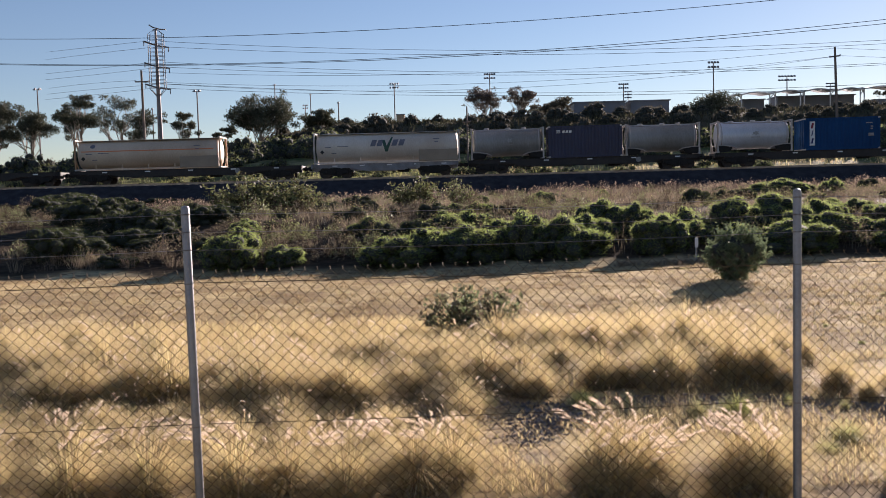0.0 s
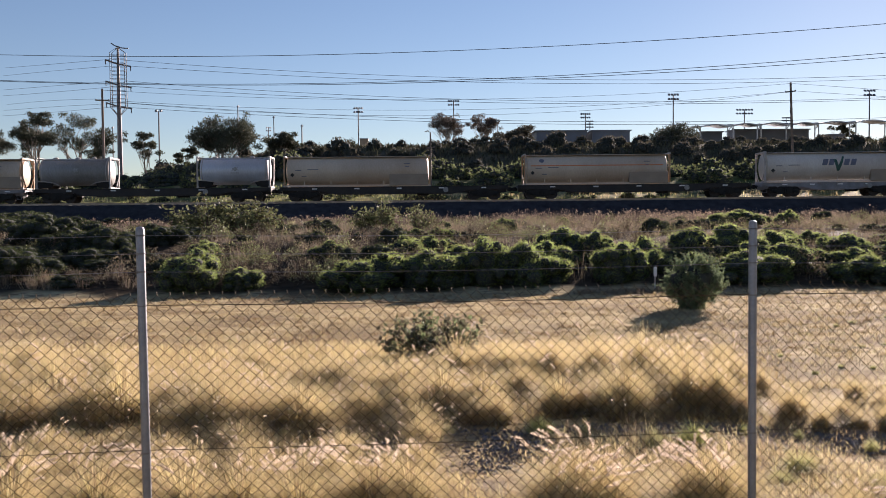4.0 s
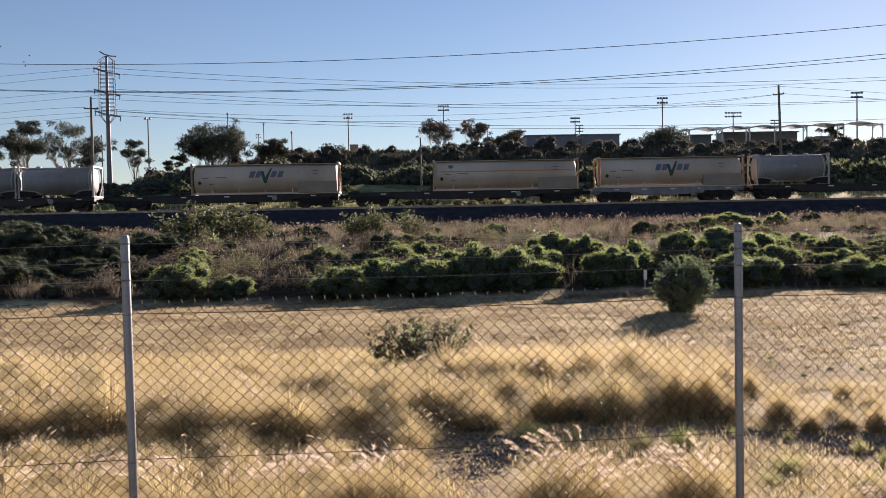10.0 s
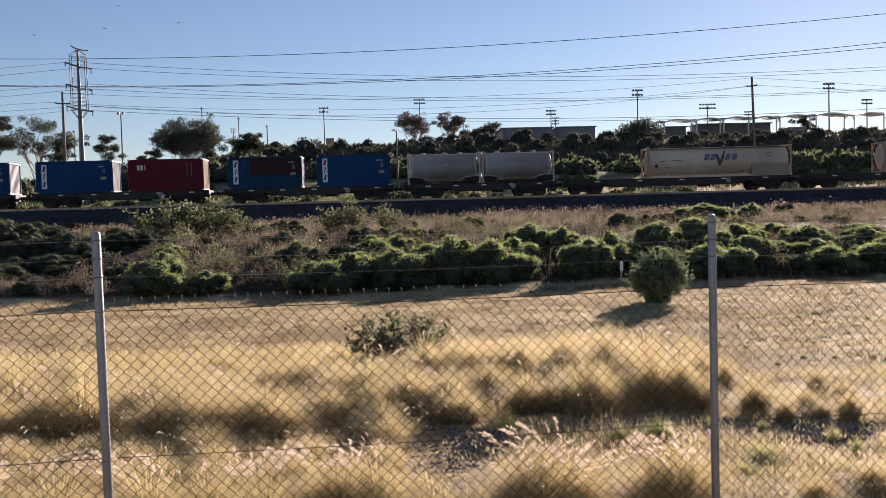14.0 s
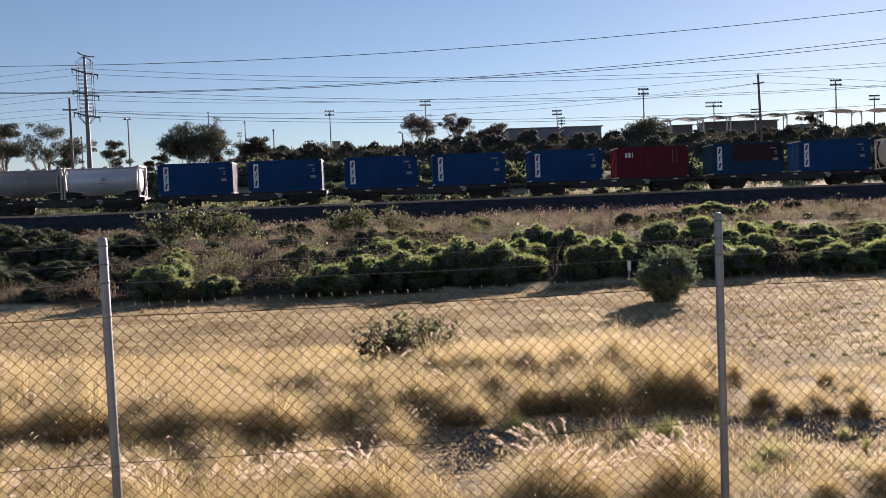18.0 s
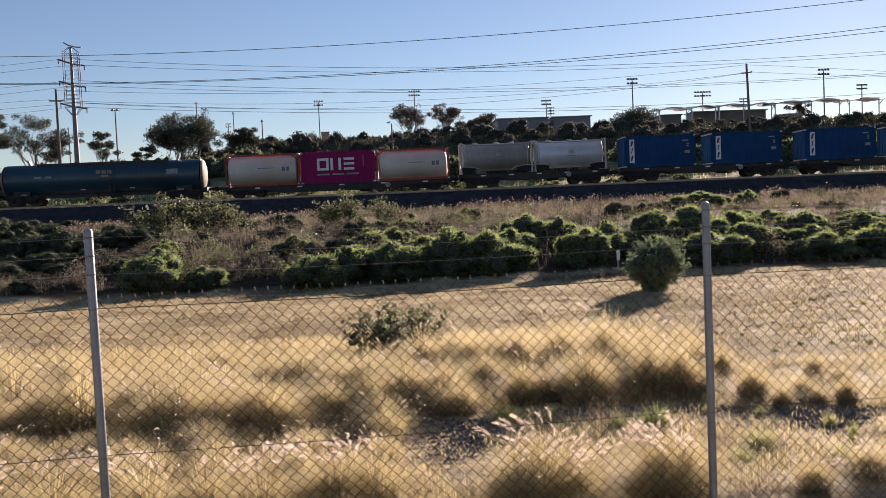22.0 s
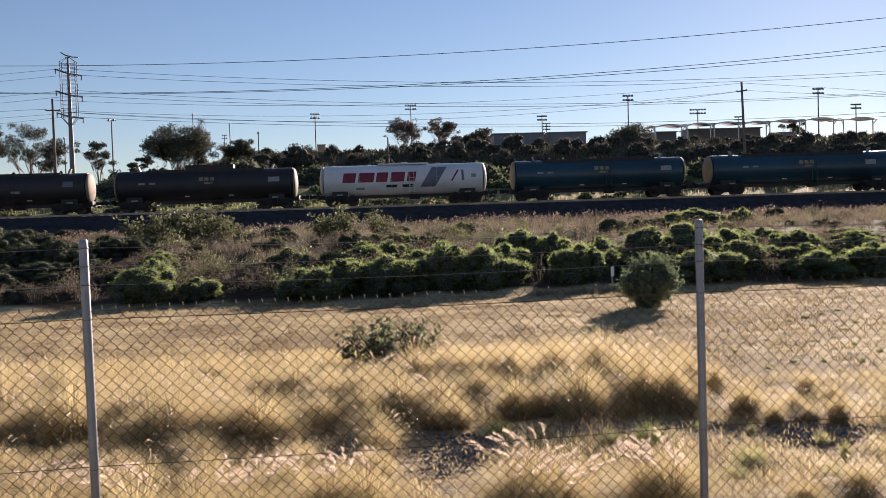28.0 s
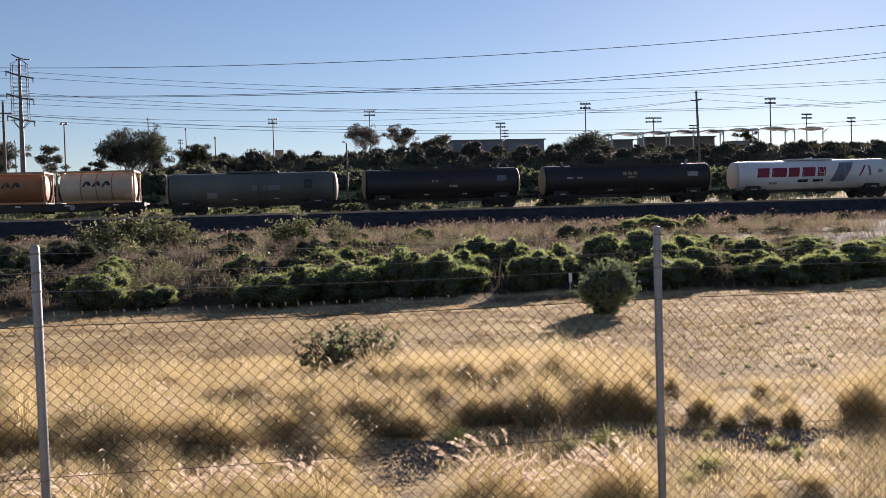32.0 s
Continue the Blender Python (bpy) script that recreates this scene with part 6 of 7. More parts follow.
def paddock_tufts():
    """Small worn tufts dotted over the cropped paddock, most of them on the side where the ground is barest."""
    # the HEART tufts carry the tufts' shaded sides as painted grey-brown
    for m, name, label, n, tall in ((STRAW_LOW, "dry_tufts", "small pale worn grass tufts", 950, 0.085), (HEART, "old_tufts", "small grass tufts with shade in their grey-brown colour", 900, 0.08), (TUSS_GREEN, "green_tufts", "small dull green grass tufts", 130, 0.05)):
        base, high, lean = [], [], []
        for _ in range(n):
            y = 9.2 + 13.6 * RNG.random() ** 0.8
            x = (RNG.uniform(0.25, 0.68) if RNG.random() < 0.6 else RNG.uniform(-0.55, 0.5)) * (y + 1)
            if y < 14.5 and x < 3.4:
                continue
            k = 16
            o = RNG.normal(0, 0.045 * RNG.uniform(0.7, 1.6), (k, 2))
            base.append(np.stack([x + 1.3 * o[:, 0], y + 0.8 * o[:, 1], np.full(k, ground_z(x, y) - 0.012)], 1))
            high.append(tall * RNG.uniform(0.5, 1.3) * (0.5 + 0.7 * RNG.random(k)))
            lean.append(o * 7 + RNG.normal(0, 0.3, (k, 2)))
        me = blades(name, np.concatenate(base), np.concatenate(high), np.concatenate(lean), 0.009, m)
        tagged(part(name, me, None), label, "grass", kind="stuff")


paddock_tufts()


# bare gravel patches: middle, half widths and stones
BARE = ((0.45, 7.55, 0.85, 0.85, 3000), (2.2, 8.15, 1.15, 0.32, 2200), (3.75, 7.6, 1.0, 0.42, 2200))


def near_grass():
    """Thin bent straw all over the ground by the fence, but for the gravel patches."""
    n = 70000
    y = 5.7 + 4.6 * RNG.random(n)
    x = RNG.uniform(-0.56, 0.68, n) * (y + 0.6)
    gap = np.array([sum(smooth(1.15, 0.8, math.hypot((a - cx) / rx, (b - cy) / ry)) for cx, cy, rx, ry, _ in BARE) + 0.4 * noise.noise((a * 2.5, b * 2.5, 6.0)) for a, b in zip(x, y)])
    ok = (np.array([noise.noise((a * 0.9, b * 0.9, 4.0)) for a, b in zip(x, y)]) > -0.25) & (gap < 0.5)
    x, y = x[ok], y[ok]
    z = np.array([ground_z(a, b) for a, b in zip(x, y)])
    h = 0.06 + 0.17 * RNG.random(len(x)) * np.array([1 + noise.noise((a * 1.3, b * 1.3, 8.0)) for a, b in zip(x, y)])
    me = blades("near_grass", np.stack([x, y, z - 0.01], 1), h, RNG.normal(0, 0.7, (len(x), 2)) + np.array([-0.35, 0]), 0.0034, STRAW)
    tagged(part("near_grass", me, None), "thin bent pale straw beside the fence", "grass", kind="stuff")


near_grass()


def gravel_patch(cx, cy, rx, ry, n):
    """Loose stones pressed into bare ground."""
    g = Geo()
    for _ in range(n):
        a, q = RNG.random() * 6.28, RNG.random() ** 0.6
        x, y = cx + rx * q * math.cos(a), cy + ry * q * math.sin(a)
        z = ground_z(x, y)
        r = 0.008 + 0.02 * RNG.random() ** 2
        ring = [(x + r * math.cos(t + a) * RNG.uniform(0.7, 1.1), y + r * math.sin(t + a) * RNG.uniform(0.7, 1.1)) for t in (0, 1.57, 3.14, 4.71)]
        v = [(px, py, z - 0.004) for px, py in ring] + [(x + 0.2 * r, y, z + r * RNG.uniform(0.5, 0.9))]
        g.add(v, [(0, 1, 4), (1, 2, 4), (2, 3, 4), (3, 0, 4)])
    tagged(part("gravel", g, GRAVEL), "loose dark grey gravel on bare ground", "gravel", kind="stuff")


for spot in BARE:
    gravel_patch(*spot)


STIRRED = []


def tussock(seed, n, h, spread, m, label, heads, heart=None):
    t = tagged(new("grass_tussock"), label, "grass tussock", "grass tussocks")
    rg = np.random.default_rng(seed)

    def tuft(name, k, tall, wide, bladed, material, reach):
        a, q = rg.random(k) * 6.28, rg.random(k) ** 0.7
        base = np.stack([np.cos(a) * q * wide * 0.22, np.sin(a) * q * wide * 0.22, np.full(k, -0.03)], 1)
        lean = np.stack([np.cos(a) * q * reach * 1.35 - 0.14, np.sin(a) * q * reach * 1.35], 1) + rg.normal(0, 0.17, (k, 2))
        tagged(part(name, blades(name, base, tall * (0.5 + 0.6 * rg.random(k)) * (1.05 - 0.3 * q), lean, bladed, material, 0.45), None, t), kind="stuff")

    tuft("blade_tuft", n, h, spread, 0.0052, m, 0.8)
    # low inner blades, coloured dark for the tussock's shaded side
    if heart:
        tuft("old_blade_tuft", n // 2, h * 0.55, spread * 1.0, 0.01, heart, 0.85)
    g, bristle = Geo(), []
    for k in range(heads):
        b = rg.random() * 6.28
        q = 0.35 + 0.6 * rg.random()
        top = h * (0.74 + 0.2 * rg.random())
        p = [Vector((0.04 * math.cos(b), 0.04 * math.sin(b), 0)), Vector((0.2 * q * h * math.cos(b), 0.2 * q * h * math.sin(b), top * 0.6)), Vector((0.5 * q * h * math.cos(b) - 0.1, 0.5 * q * h * math.sin(b), top))]
        g.tube(p, 0.0012, 3, False)
        d = (p[2] - p[1]).normalized()
        # a plume of fine bristles round a drooping spine
        size = rg.uniform(0.07, 0.115)
        for j in range(120):
            f = rg.random()
            c = p[2] + d * (size * f) + Vector((-0.035 * f * f, 0, -0.02 * f * f))
            w = Vector(rg.normal(0, 1, 3))
            w = (w - d * w.dot(d)).normalized() * 0.8 + d * 0.8
            e = c + w * (0.024 * (0.35 + 1.3 * f * (1.35 - f)))
            n_ = w.cross(Vector(rg.normal(0, 1, 3))).normalized() * 0.002
            bristle += [tuple(c - n_), tuple(c + n_), tuple(e)]
    if heads:
        tagged(part("stalk_tuft", g, TUSS, t), kind="stuff")
        tagged(part("seed_head_tuft", tri_mesh("seed_head_tuft", bristle, np.arange(len(bristle)).reshape(-1, 3), SEED), None, t, "pale feathery seed heads"), kind="stuff")
        k = 210 if heads < 10 else 50
        a, q = rg.random(k) * 6.28, rg.random(k) ** 0.5
        spot = np.stack([np.cos(a) * q * spread * 0.75 + 0.1, np.sin(a) * q * spread * 0.75, h * (0.1 + 0.7 * rg.random(k))], 1)
        tagged(part("seed_speck_tuft", leaf_cloud("seed_speck_tuft", spot, np.full(k, 0.01), k, 0.013 if heads < 10 else 0.009, SEED, 1.2, 0.3), None, t), kind="stuff")
    return t


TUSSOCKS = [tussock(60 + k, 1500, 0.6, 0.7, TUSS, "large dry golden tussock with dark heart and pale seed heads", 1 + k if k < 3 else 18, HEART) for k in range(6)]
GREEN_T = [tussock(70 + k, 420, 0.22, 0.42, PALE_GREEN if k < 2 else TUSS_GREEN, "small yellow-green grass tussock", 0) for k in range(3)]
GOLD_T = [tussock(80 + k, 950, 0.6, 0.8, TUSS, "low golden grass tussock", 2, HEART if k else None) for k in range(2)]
for k, t in enumerate(TUSSOCKS + GREEN_T + GOLD_T):
    t.matrix_basis = planted(-14 - k * 1.2, 9.0, 0, 1, 1, 0)
# (x, y, width, height) of the tussocks in the belt of long grass
for i, (x, y, wide, high) in enumerate(((-3.90, 9.76, 0.68, 0.46), (-3.74, 8.73, 0.48, 0.25), (-3.25, 8.65, 0.51, 0.34), (-2.92, 8.87, 0.62, 0.48), (-2.53, 9.53, 0.70, 0.31), (-2.04, 8.34, 0.46, 0.37), (-1.66, 9.89, 0.58, 0.40), (-1.51, 8.39, 0.52, 0.37), (-1.09, 8.45, 0.59, 0.40), (-0.86, 8.29, 0.45, 0.30), (-0.87, 10.30, 0.56, 0.38), (-0.49, 8.76, 0.38, 0.39), (-0.11, 9.63, 0.60, 0.43), (0.02, 8.28, 0.36, 0.24), (0.32, 8.92, 0.36, 0.26), (0.61, 8.73, 0.51, 0.29), (0.82, 8.56, 0.34, 0.25), (1.19, 9.76, 0.46, 0.36), (1.47, 8.81, 0.42, 0.34), (2.16, 10.36, 0.57, 0.50), (2.07, 8.57, 0.53, 0.46), (2.66, 10.07, 0.55, 0.53), (2.73, 9.49, 0.52, 0.53), (2.77, 8.83, 0.39, 0.50), (3.05, 8.78, 0.35, 0.53), (3.52, 9.53, 0.31, 0.50), (1.74, 8.84, 0.29, 0.33), (3.25, 8.60, 0.19, 0.26), (3.82, 9.57, 0.21, 0.27), (3.71, 8.52, 0.34, 0.35), (3.80, 8.09, 0.21, 0.21), (4.20, 8.16, 0.18, 0.15), (4.39, 8.00, 0.23, 0.24), (4.17, 8.45, 0.25, 0.19), (4.72, 9.24, 0.27, 0.23), (4.76, 8.81, 0.26, 0.20), (5.18, 8.10, 0.5, 0.42), (6.02, 9.03, 0.34, 0.3), (-4.49, 9.88, 0.55, 0.42), (-4.97, 10.26, 0.6, 0.42), (-4.91, 11.59, 0.5, 0.4), (-3.85, 11.38, 0.5, 0.36), (1.15, 10.6, 0.46, 0.36), (3.3, 10.6, 0.45, 0.4))):
    dup(TUSSOCKS[i % 3], planted(x, y, i * 2.4, wide / 0.52, high / 0.42 * random.uniform(0.85, 1.15), 0))
# smaller ones between them
for i in range(70):
    y = random.uniform(8.4, 11.2)
    x = random.uniform(-0.52, 0.36) * y
    s = random.uniform(0.5, 0.95)
    dup(TUSSOCKS[i % 3], planted(x, y, i * 2.4, s, s * random.uniform(0.9, 1.3), 0))
# low golden ones on the open ground by the fence
for i in range(46):
    x, y = random.uniform(-4.2, 0.2), random.uniform(6.2, 7.9)
    s = random.uniform(0.3, 0.6)
    dup(GOLD_T[i % 2], planted(x, y, i * 2.4, s * 1.2, s, 0))
# the row close behind the fence, which the wind stirs
for i, (x, y, s) in enumerate(((-1.50, 5.75, 0.95), (-1.15, 5.90, 0.98), (-0.75, 5.65, 0.95), (-0.30, 5.85, 0.9), (0.92, 5.70, 0.92), (1.10, 5.85, 1.0), (1.26, 5.68, 0.9), (1.83, 5.68, 0.95), (2.02, 5.78, 0.92), (-2.60, 5.80, 0.9), (-3.30, 5.90, 0.9), (3.40, 5.90, 0.50), (-2.1, 5.9, 0.95), (-0.05, 6.0, 0.85), (-1.9, 6.5, 0.8), (-2.9, 6.6, 0.85), (-0.6, 6.6, 0.75), (1.05, 5.6, 0.85), (1.94, 5.6, 0.88), (2.9, 5.7, 0.5))):
    STIRRED.append((dup(TUSSOCKS[3 + i % 3], planted(x, y, i * 2.4, s, s * random.uniform(0.78, 0.98), 0)), i))
for i, (x, y, wide, high) in enumerate(((-1.36, 7.68, 0.22, 0.17), (0.29, 8.24, 0.27, 0.15), (1.17, 8.11, 0.39, 0.18), (1.56, 7.93, 0.17, 0.18), (2.07, 7.51, 0.25, 0.17), (2.39, 7.46, 0.35, 0.25), (3.00, 6.77, 0.35, 0.21), (3.83, 7.25, 0.16, 0.14), (3.81, 6.84, 0.12, 0.18), (3.37, 6.21, 0.25, 0.19), (3.44, 7.76, 0.11, 0.12), (3.01, 7.95, 0.12, 0.12), (2.71, 6.44, 0.25, 0.15), (-3.12, 8.2, 0.3, 0.17), (-1.16, 8.0, 0.25, 0.16), (6.75, 13.07, 0.12, 0.06), (5.63, 11.42, 0.12, 0.06), (6.01, 11.33, 0.11, 0.05), (6.50, 13.47, 0.12, 0.05), (7.28, 13.39, 0.14, 0.05), (7.12, 12.55, 0.14, 0.06), (5.88, 10.69, 0.13, 0.06), (5.22, 10.31, 0.13, 0.07), (5.09, 11.00, 0.12, 0.06), (6.47, 11.22, 0.14, 0.06), (5.19, 12.29, 0.12, 0.05), (7.08, 11.83, 0.14, 0.06), (7.9, 14.2, 0.18, 0.06), (8.6, 15.1, 0.2, 0.07), (8.1, 16.0, 0.2, 0.06), (9.2, 16.8, 0.2, 0.07), (7.6, 15.6, 0.16, 0.06))):
    dup(GREEN_T[i % 3], planted(x, y, i * 2.4, wide / 0.34, high / 0.19, 0))


def gum_tree(x, y, top, w, seed, m, label, leaves=5000, size=0.22, clumps=16, open_=0.55, low=0.35):
    """An open-crowned tree: a leaning trunk, limbs that fork twice, and loose leaf clumps at the twigs' ends."""
    t = tagged(new("gum_tree"), label, "tree", "trees behind the railway")
    rg = np.random.default_rng(seed)
    z0 = ground_z(x, y) - 0.3
    h = top - z0
    lean = rg.normal(0, 0.05)
    g = Geo()
    spine = [Vector((x + lean * h * s + 0.02 * h * math.sin(6 * s + seed), y, z0 + h * s)) for s in (0, 0.12, 0.24, 0.38, 0.52)]
    g.tube(spine, 0.022 * h, 8, True, 0.009 * h)
    cs, rs = [], []
    for k in range(clumps):
        a, q = rg.random() * 6.28, rg.random() ** 0.5
        r = w * (0.09 + 0.07 * rg.random())
        px, py = x + lean * h * 0.5 + math.cos(a) * q * w * 0.44, y + math.sin(a) * q * w * 0.44
        pz = z0 + h * (low + (1 - low) * (1 - 0.45 * q * q) * (0.35 + 0.65 * rg.random())) - r * 0.7
        end = Vector((px, py, pz))
        root = spine[1 + k % 4]
        mid = root.lerp(end, 0.5) + Vector((rg.normal(0, 0.05) * w, rg.normal(0, 0.05) * w, -0.02 * h))
        g.tube([root, mid, end], 0.007 * h, 5, True, 0.002 * h)
        cs.append(tuple(end)), rs.append(r)
        for _ in range(3):
            o = end + Vector((rg.normal(0, 1), rg.normal(0, 1), rg.normal(0, 0.6))) * r * 1.1
            if o.z < top - r * 0.3:
                cs.append(tuple(o)), rs.append(r * (0.35 + 0.35 * rg.random()))
                g.tube([mid, end.lerp(o, 0.6), o], 0.003 * h, 4, False, 0.001 * h)
    part("trunk", g, BARK, t, smooth=True)
    part("crown", leaf_cloud("crown", cs, np.array(rs) * 1.25, leaves * 3, size * 0.42, m, 2.6, open_ * 0.2, 0.6, 0.0, 3), None, t)


GUMS = (
    (-45.8, 112, 15.9, 5.6, 200, GUM, "open-crowned grey-green gum tree with pale limbs", 4200, 0.20, 14, 0.35, 0.50),
    (-41.1, 112, 15.4, 7.4, 201, GUM, "open-crowned grey-green gum tree with pale limbs", 2600, 0.20, 13, 0.30, 0.58),
    (-38.1, 112, 13.8, 4.1, 202, GUM, "open-crowned grey-green gum tree with pale limbs", 1200, 0.18, 8, 0.30, 0.40),
    (-33.6, 116, 13.6, 4.2, 203, GUM, "open-crowned grey-green gum tree with pale limbs", 1300, 0.20, 7, 0.40, 0.55),
    (-23.1, 112, 16.0, 7.9, 204, GUM, "broad dense-crowned gum tree with pale limbs", 6500, 0.22, 30, 0.50, 0.36),
    (-16.2, 118, 13.9, 4.4, 205, GUM, "rounded grey-green gum tree", 3600, 0.22, 16, 0.60, 0.4),
    (-29.6, 120, 12.5, 2.9, 206, GUM, "open-crowned grey-green gum tree with pale limbs", 1200, 0.22, 8, 0.60, 0.20),
    (6.5, 150, 20.4, 5.8, 207, REDGUM, "thin gum tree with reddish backlit leaves", 2300, 0.22, 20, 0.40, 0.42),
    (12.7, 150, 20.0, 5.1, 208, REDGUM, "thin gum tree with reddish backlit leaves", 1900, 0.22, 18, 0.40, 0.42),
    (16.7, 140, 17.3, 6.8, 209, SHRUB_DARK, "dark rounded tree on the rise", 3200, 0.26, 12, 0.60, 0.20),
    (39.4, 134, 16.2, 8.6, 210, GUM, "broad dense-crowned gum tree with pale limbs", 6500, 0.24, 28, 0.50, 0.12),
    (-51.5, 112, 15.8, 6.8, 211, GUM, "open-crowned grey-green gum tree with pale limbs", 4200, 0.20, 14, 0.35, 0.40),
    (-56.8, 112, 16.1, 7.4, 212, GUM, "open-crowned grey-green gum tree with pale limbs", 4200, 0.20, 14, 0.35, 0.40),
    (73.8, 150, 18.9, 3.6, 213, GUM, "open-crowned grey-green gum tree with pale limbs", 900, 0.22, 7, 0.40, 0.40),
)
for spec in GUMS:
    gum_tree(*spec)


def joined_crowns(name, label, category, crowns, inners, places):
    """Many small bushes as one object of leaves and one of shade-coloured cores."""
    for tag, source, m in (("", crowns, WAYSIDE), ("_inside", inners, SHRUB_CORE_SHADE)):
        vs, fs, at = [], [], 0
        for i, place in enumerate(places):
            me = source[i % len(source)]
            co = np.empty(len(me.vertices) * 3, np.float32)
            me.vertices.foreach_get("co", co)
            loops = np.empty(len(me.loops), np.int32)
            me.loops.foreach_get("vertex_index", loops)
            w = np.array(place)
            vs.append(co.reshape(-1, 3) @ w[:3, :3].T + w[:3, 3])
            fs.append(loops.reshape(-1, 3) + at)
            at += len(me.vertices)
        tagged(part(name + tag, tri_mesh(name + tag, np.concatenate(vs), np.concatenate(fs), m), None), label if not tag else "shade-dark cores of " + label, category, kind="stuff")


def hill_cover():
    """Dark scrub on the rise, and green bushes on the flat behind the line."""
    scrub = [make_shrub("hillside_shrub", leaf_cloud("crown", *cushion(90 + k, 6, 5, 4.0, 18), 1050, 0.21, SHRUB_DARK, 1.9, 0.78, 1.0, 0.2, 3), stems_mesh(90 + k, 5, 3), "dark dense shrub on the hillside", "shrub", "dark shrubs on the rise", planted(-70 - 8 * k, 130), inner=inner_mesh(90 + k, *cushion(90 + k, 6, 5, 4.0, 18), 0.78, 1)) for k in range(3)]
    rg = random.Random(5)
    i = 0
    for row, (y, x0, x1, step) in enumerate(((113, -12, 84, 4.6), (119, -16, 88, 4.4), (125, -18, 92, 4.2), (131, -20, 98, 3.8))):
        x = x0
        while x < x1:
            low_ = smooth(38, 50, x)
            s = rg.uniform(0.7, 1.15) * (0.62 if row == 3 else 0.75) * (0.78 - 0.2 * low_) * (0.7 + 0.3 * smooth(-2, 8, x))
            dup(scrub[i % 3], planted(x, y + rg.uniform(-2, 2), rg.random() * 6, s, s * rg.uniform(0.75, 1.0), 0.3))
            x += step * rg.uniform(0.8, 1.25) * (1 - 0.5 * low_)
            i += 1
    n = 26000
    x = RNG.uniform(-26, 104, n)
    y = RNG.uniform(102, 138, n)
    z = np.array([ground_z(a, b) for a, b in zip(x, y)])
    me = blades("scrub", np.stack([x, y, z - 0.05], 1), 0.25 + 0.55 * RNG.random(n), RNG.normal(0, 0.5, (n, 2)), 0.16, SCRUB)
    tagged(part("hillside_scrub", me, None), "dull brown-green scrub covering the rise", "scrub", kind="stuff")
    low = [make_shrub("wayside_bush", leaf_cloud("crown", *cushion(95 + k, 3, 2.4, 1.6, 20), 750, 0.12, WAYSIDE, 1.9, 0.75, 1.0, 0.0, 3), stems_mesh(95 + k, 2, 1.2), "sunlit green bush behind the railway", "shrub", "green bushes behind the railway", planted(-70 - 8 * k, 98), inner=inner_mesh(95 + k, *cushion(95 + k, 3, 2.4, 1.6, 20), 0.7, 1)) for k in range(3)]
    big = [make_shrub("wayside_bush", leaf_cloud("crown", *cushion(195 + k, 6.4, 5, 3.3, 40), 2600, 0.115, WAYSIDE, 1.9, 0.75, 1.0, 0.0, 3), stems_mesh(195 + k, 4, 2.6), "large sunlit green bush behind the railway", "shrub", "green bushes behind the railway", planted(-74 - 9 * k, 104), inner=inner_mesh(195 + k, *cushion(195 + k, 6.4, 5, 3.3, 40), 0.74, 1)) for k in range(2)]
    far = []
    for k in range(105):
        x, y = rg.uniform(-52, 62), rg.uniform(87, 108)
        s = rg.uniform(0.45, 1.2)
        far.append(planted(x, y, rg.random() * 6, s, s * rg.uniform(0.6, 1.1), 0.1))
    for k in range(88):
        s = rg.uniform(0.9, 1.6)
        far.append(planted(rg.uniform(4, 64), rg.uniform(90, 106), rg.random() * 6, s, s * rg.uniform(0.7, 1.1), 0.2))
    parts = [{c.name.split(".")[0]: c.data for c in b.children} for b in low]
    joined_crowns("wayside_bushes", "low sunlit green bushes behind the railway", "bushes", [q["crown"] for q in parts], [q["inner_foliage"] for q in parts], far)
    for k in range(120):
        x = rg.uniform(-56, 30)
        y = track_y(x) + rg.uniform(4.5, 12)
        s = rg.uniform(0.28, 0.62)
        dup(low[k % 3], planted(x, y, rg.random() * 6, s, s * rg.uniform(0.55, 1.0), 0.1))
    for k in range(62):
        s = rg.uniform(0.6, 1.15)
        dup(big[k % 2], planted(rg.uniform(-60, 4), rg.uniform(98, 112), rg.random() * 6, s, s * rg.uniform(0.7, 1.1), 0.2))
    for k in range(70):
        x, y = rg.uniform(-62, -8), rg.uniform(104, 118)
        s = rg.uniform(0.5, 0.85) * (0.75 if y < 110 else 1)
        dup((scrub + low)[k % 6] if k % 3 else scrub[k % 3], planted(x, y, rg.random() * 6, s, s * rg.uniform(0.7, 1.05), 0.2))
    back = [make_shrub("backdrop_tree", shrub_mesh(99, 7, 6, 6.0, 2000, 0.26, GUM, 34, 0.6, 0.3, 3), stems_mesh(99, 5, 5), "dark bushy tree in the distance", "tree", "trees behind the railway", planted(-80, 140))]
    for k in range(30):
        x = -75 + k * 2.6 + rg.uniform(-1, 1)
        s = rg.uniform(0.22, 0.42)
        dup(back[0], planted(x, rg.uniform(118, 135), rg.random() * 6, s, s * rg.uniform(0.7, 1.0), 0.3))


hill_cover()


# ---- small things ----
def marker_post():
    p = tagged(new("marker_post"), "short white marker post at the paddock's edge", "marker post")
    x, y = 6.53, 23.5
    z = ground_z(x, y)
    part("stake", Geo().box(x, y, z + 0.24, 0.05, 0.04, 0.6, 0.01), GALV, p)
    part("plate", Geo().box(x, y - 0.03, z + 0.5, 0.085, 0.02, 0.26), WHITE, p, "white rectangular plate")


marker_post()

BIRDS = []


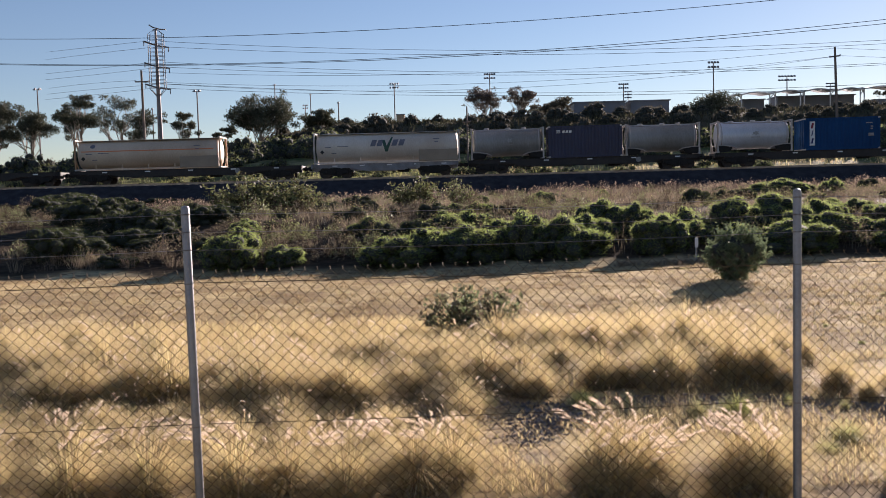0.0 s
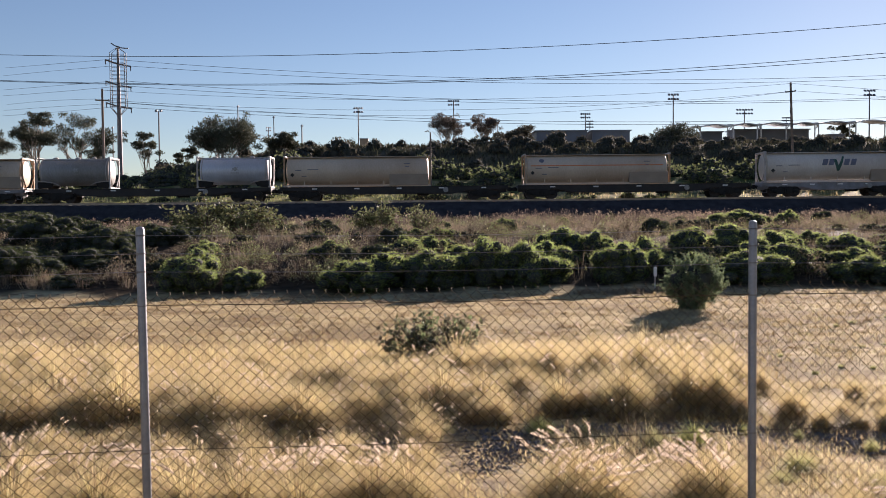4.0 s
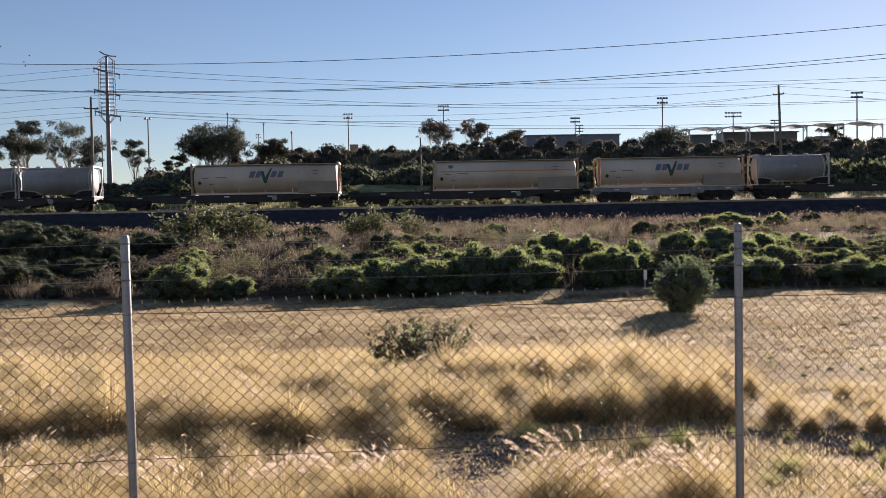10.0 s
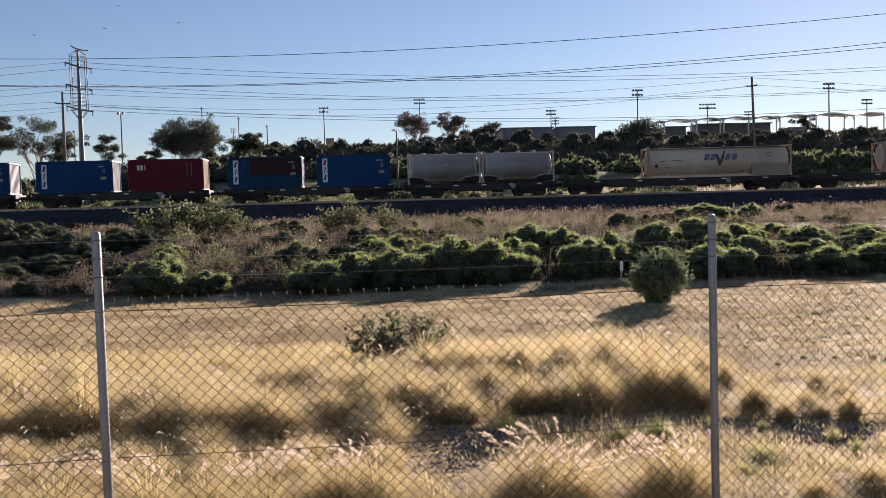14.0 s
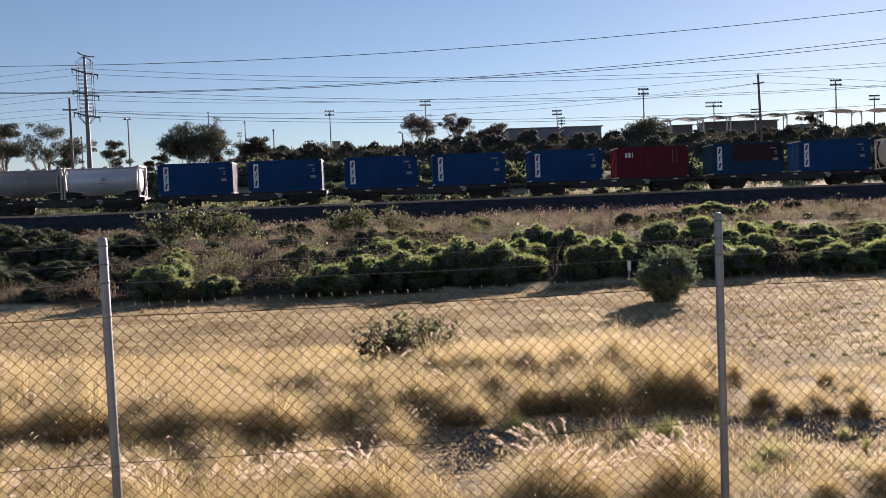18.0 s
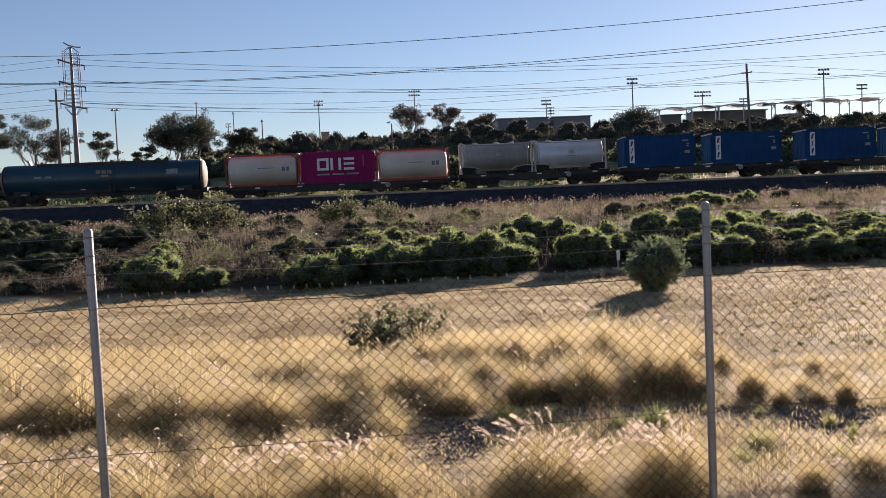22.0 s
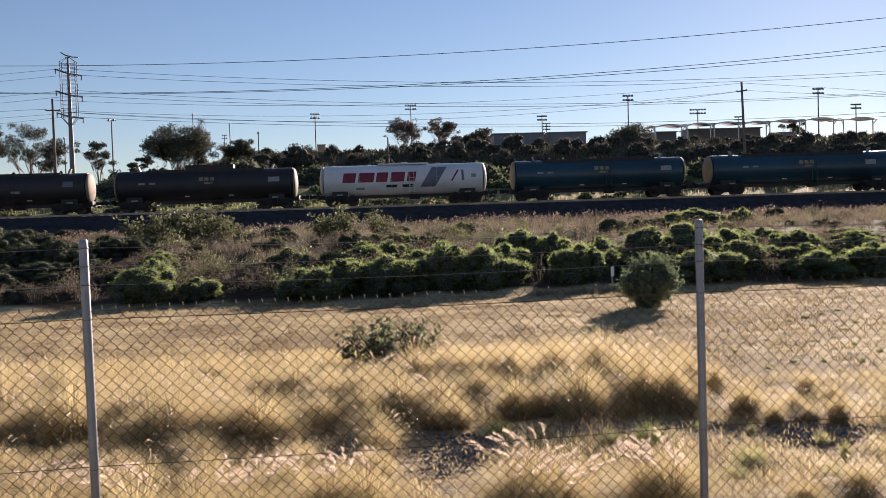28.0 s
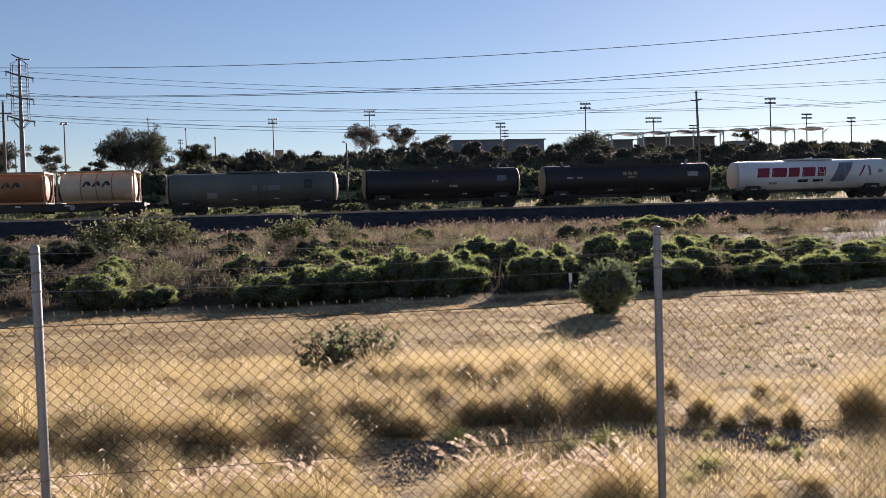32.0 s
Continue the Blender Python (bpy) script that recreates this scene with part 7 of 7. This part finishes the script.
def make_bird(track, bank):
    """track: (time, x, z) of a bird at its distance behind the railway."""
    b = tagged(new("bird"), "small dark bird in flight with spread wings", "bird", "birds in flight")
    made = [part("body", Geo().lathe([(-0.22, 0.01), (-0.12, 0.045), (0.02, 0.06), (0.13, 0.04), (0.2, 0.01)], "x", n=8), BIRD, b, smooth=True)]
    for s in (-1, 1):
        made.append(part("wing", Geo().add([(0.08, s * 0.03, 0.02), (-0.1, s * 0.03, 0.02), (-0.1, s * 0.28, 0.1 + bank), (0.06, s * 0.26, 0.1 + bank), (-0.12, s * 0.5, 0.06 + bank), (0.08, s * 0.03, 0.0), (-0.1, s * 0.03, 0.0), (-0.1, s * 0.28, 0.085 + bank), (0.06, s * 0.26, 0.085 + bank)],
                                           [(0, 1, 2, 3), (3, 2, 4), (8, 7, 6, 5), (4, 7, 8), (0, 3, 8, 5), (1, 6, 7, 2)]), BIRD, b))
    made.append(part("tail", Geo().add([(-0.18, -0.02, 0), (-0.34, -0.06, 0), (-0.34, 0.06, 0), (-0.18, 0.02, 0), (-0.18, 0, 0.02), (-0.34, 0, 0.015)], [(0, 1, 5, 4), (4, 5, 2, 3), (3, 2, 1, 0)]), BIRD, b))
    for o in made:
        o.data.transform(Matrix.Scale(0.8, 4))
    BIRDS.append((b, track))


make_bird(((12.0, -34.92, 26.77), (12.5, -33.37, 27.72), (13.0, -31.46, 28.65), (13.5, -29.79, 29.86), (14.0, -28.43, 31.18), (14.5, -28.54, 32.45)), 0.02)
make_bird(((12.0, -40.02, 24.73), (12.5, -37.47, 25.45), (13.0, -35.27, 26.09), (13.5, -33.98, 26.74), (14.0, -34.05, 27.14), (14.5, -37.74, 27.58)), 0.05)
make_bird(((12.0, -31.95, 24.76), (12.5, -29.42, 25.33), (13.0, -28.16, 26.50), (13.5, -29.15, 28.05), (14.0, -32.17, 29.99), (14.5, -38.25, 30.30)), -0.05)
make_bird(((12.0, -31.28, 25.55), (12.5, -28.53, 26.05), (13.0, -25.99, 26.83), (13.5, -25.61, 28.87), (14.0, -26.44, 31.09), (14.5, -28.51, 33.17)), 0.04)
make_bird(((12.0, -31.82, 24.25), (12.5, -29.16, 24.38), (13.0, -26.85, 24.95), (13.5, -25.13, 26.18), (14.0, -24.71, 27.75), (14.5, -26.76, 28.78)), 0.00)
make_bird(((12.0, -45.20, 24.00), (12.5, -43.64, 24.60), (13.0, -42.78, 25.20), (13.5, -42.30, 25.79), (14.0, -42.81, 26.39), (14.5, -44.68, 26.51)), 0.05)


# ---- what moves ----
def motions():
    # wind in the tussocks by the fence
    for tuft, i in STIRRED:
        home, turned = tuft.matrix_basis.translation.copy(), tuft.matrix_basis.to_quaternion()
        rows = []
        for k in range(81):
            t = 0.4 * k
            sway = Euler((radians(0.7 * math.sin(t * 2.3 + i * 1.9)), radians(-1.1 + 1.5 * math.sin(t * 2.9 + i * 0.8) + 0.7 * math.sin(t * 1.1)), 0)).to_quaternion()
            rows.append((t, Matrix.LocRotScale(home, sway @ turned, None)))
        walk(tuft, rows)
    for bird, track in BIRDS:
        t0, x0, z0 = track[0]
        t1, x1, z1 = track[-1]
        rows = [(0.0, pose(x0 - 9 * t0, 118, z0 - 2, 0, 0, 10)), (t0 - 2, pose(x0 - 16, 118, z0 - 1, 0, 0, 15))]
        for t, x, z in track:
            rows.append((t, pose(x, 118, z, 0, 0, 20 + 150 * smooth(13.0, 14.6, t))))
        rows += [(t1 + 2, pose(x1 - 20, 118, z1 + 3, 0, 0, 170)), (32.0, pose(x1 - 190, 118, z1 + 9, 0, 0, 170))]
        walk(bird, rows)
    for thing, u, up in MOVING:
        rows = []
        for k in range(33):
            x = u + travelled(k)
            rows.append((float(k), pose(x, track_y(x), RAIL_Z + up, 0, 0, track_turn(x))))
        walk(thing, rows)
    for wheel, dx in ROLLING:
        rows = []
        for k in range(0, 961, 2):
            t = k / 30
            rows.append((t, pose(dx, 0, WHEEL_R, 0, math.degrees(travelled(t) / WHEEL_R), 0)))
        walk(wheel, rows)


motions()
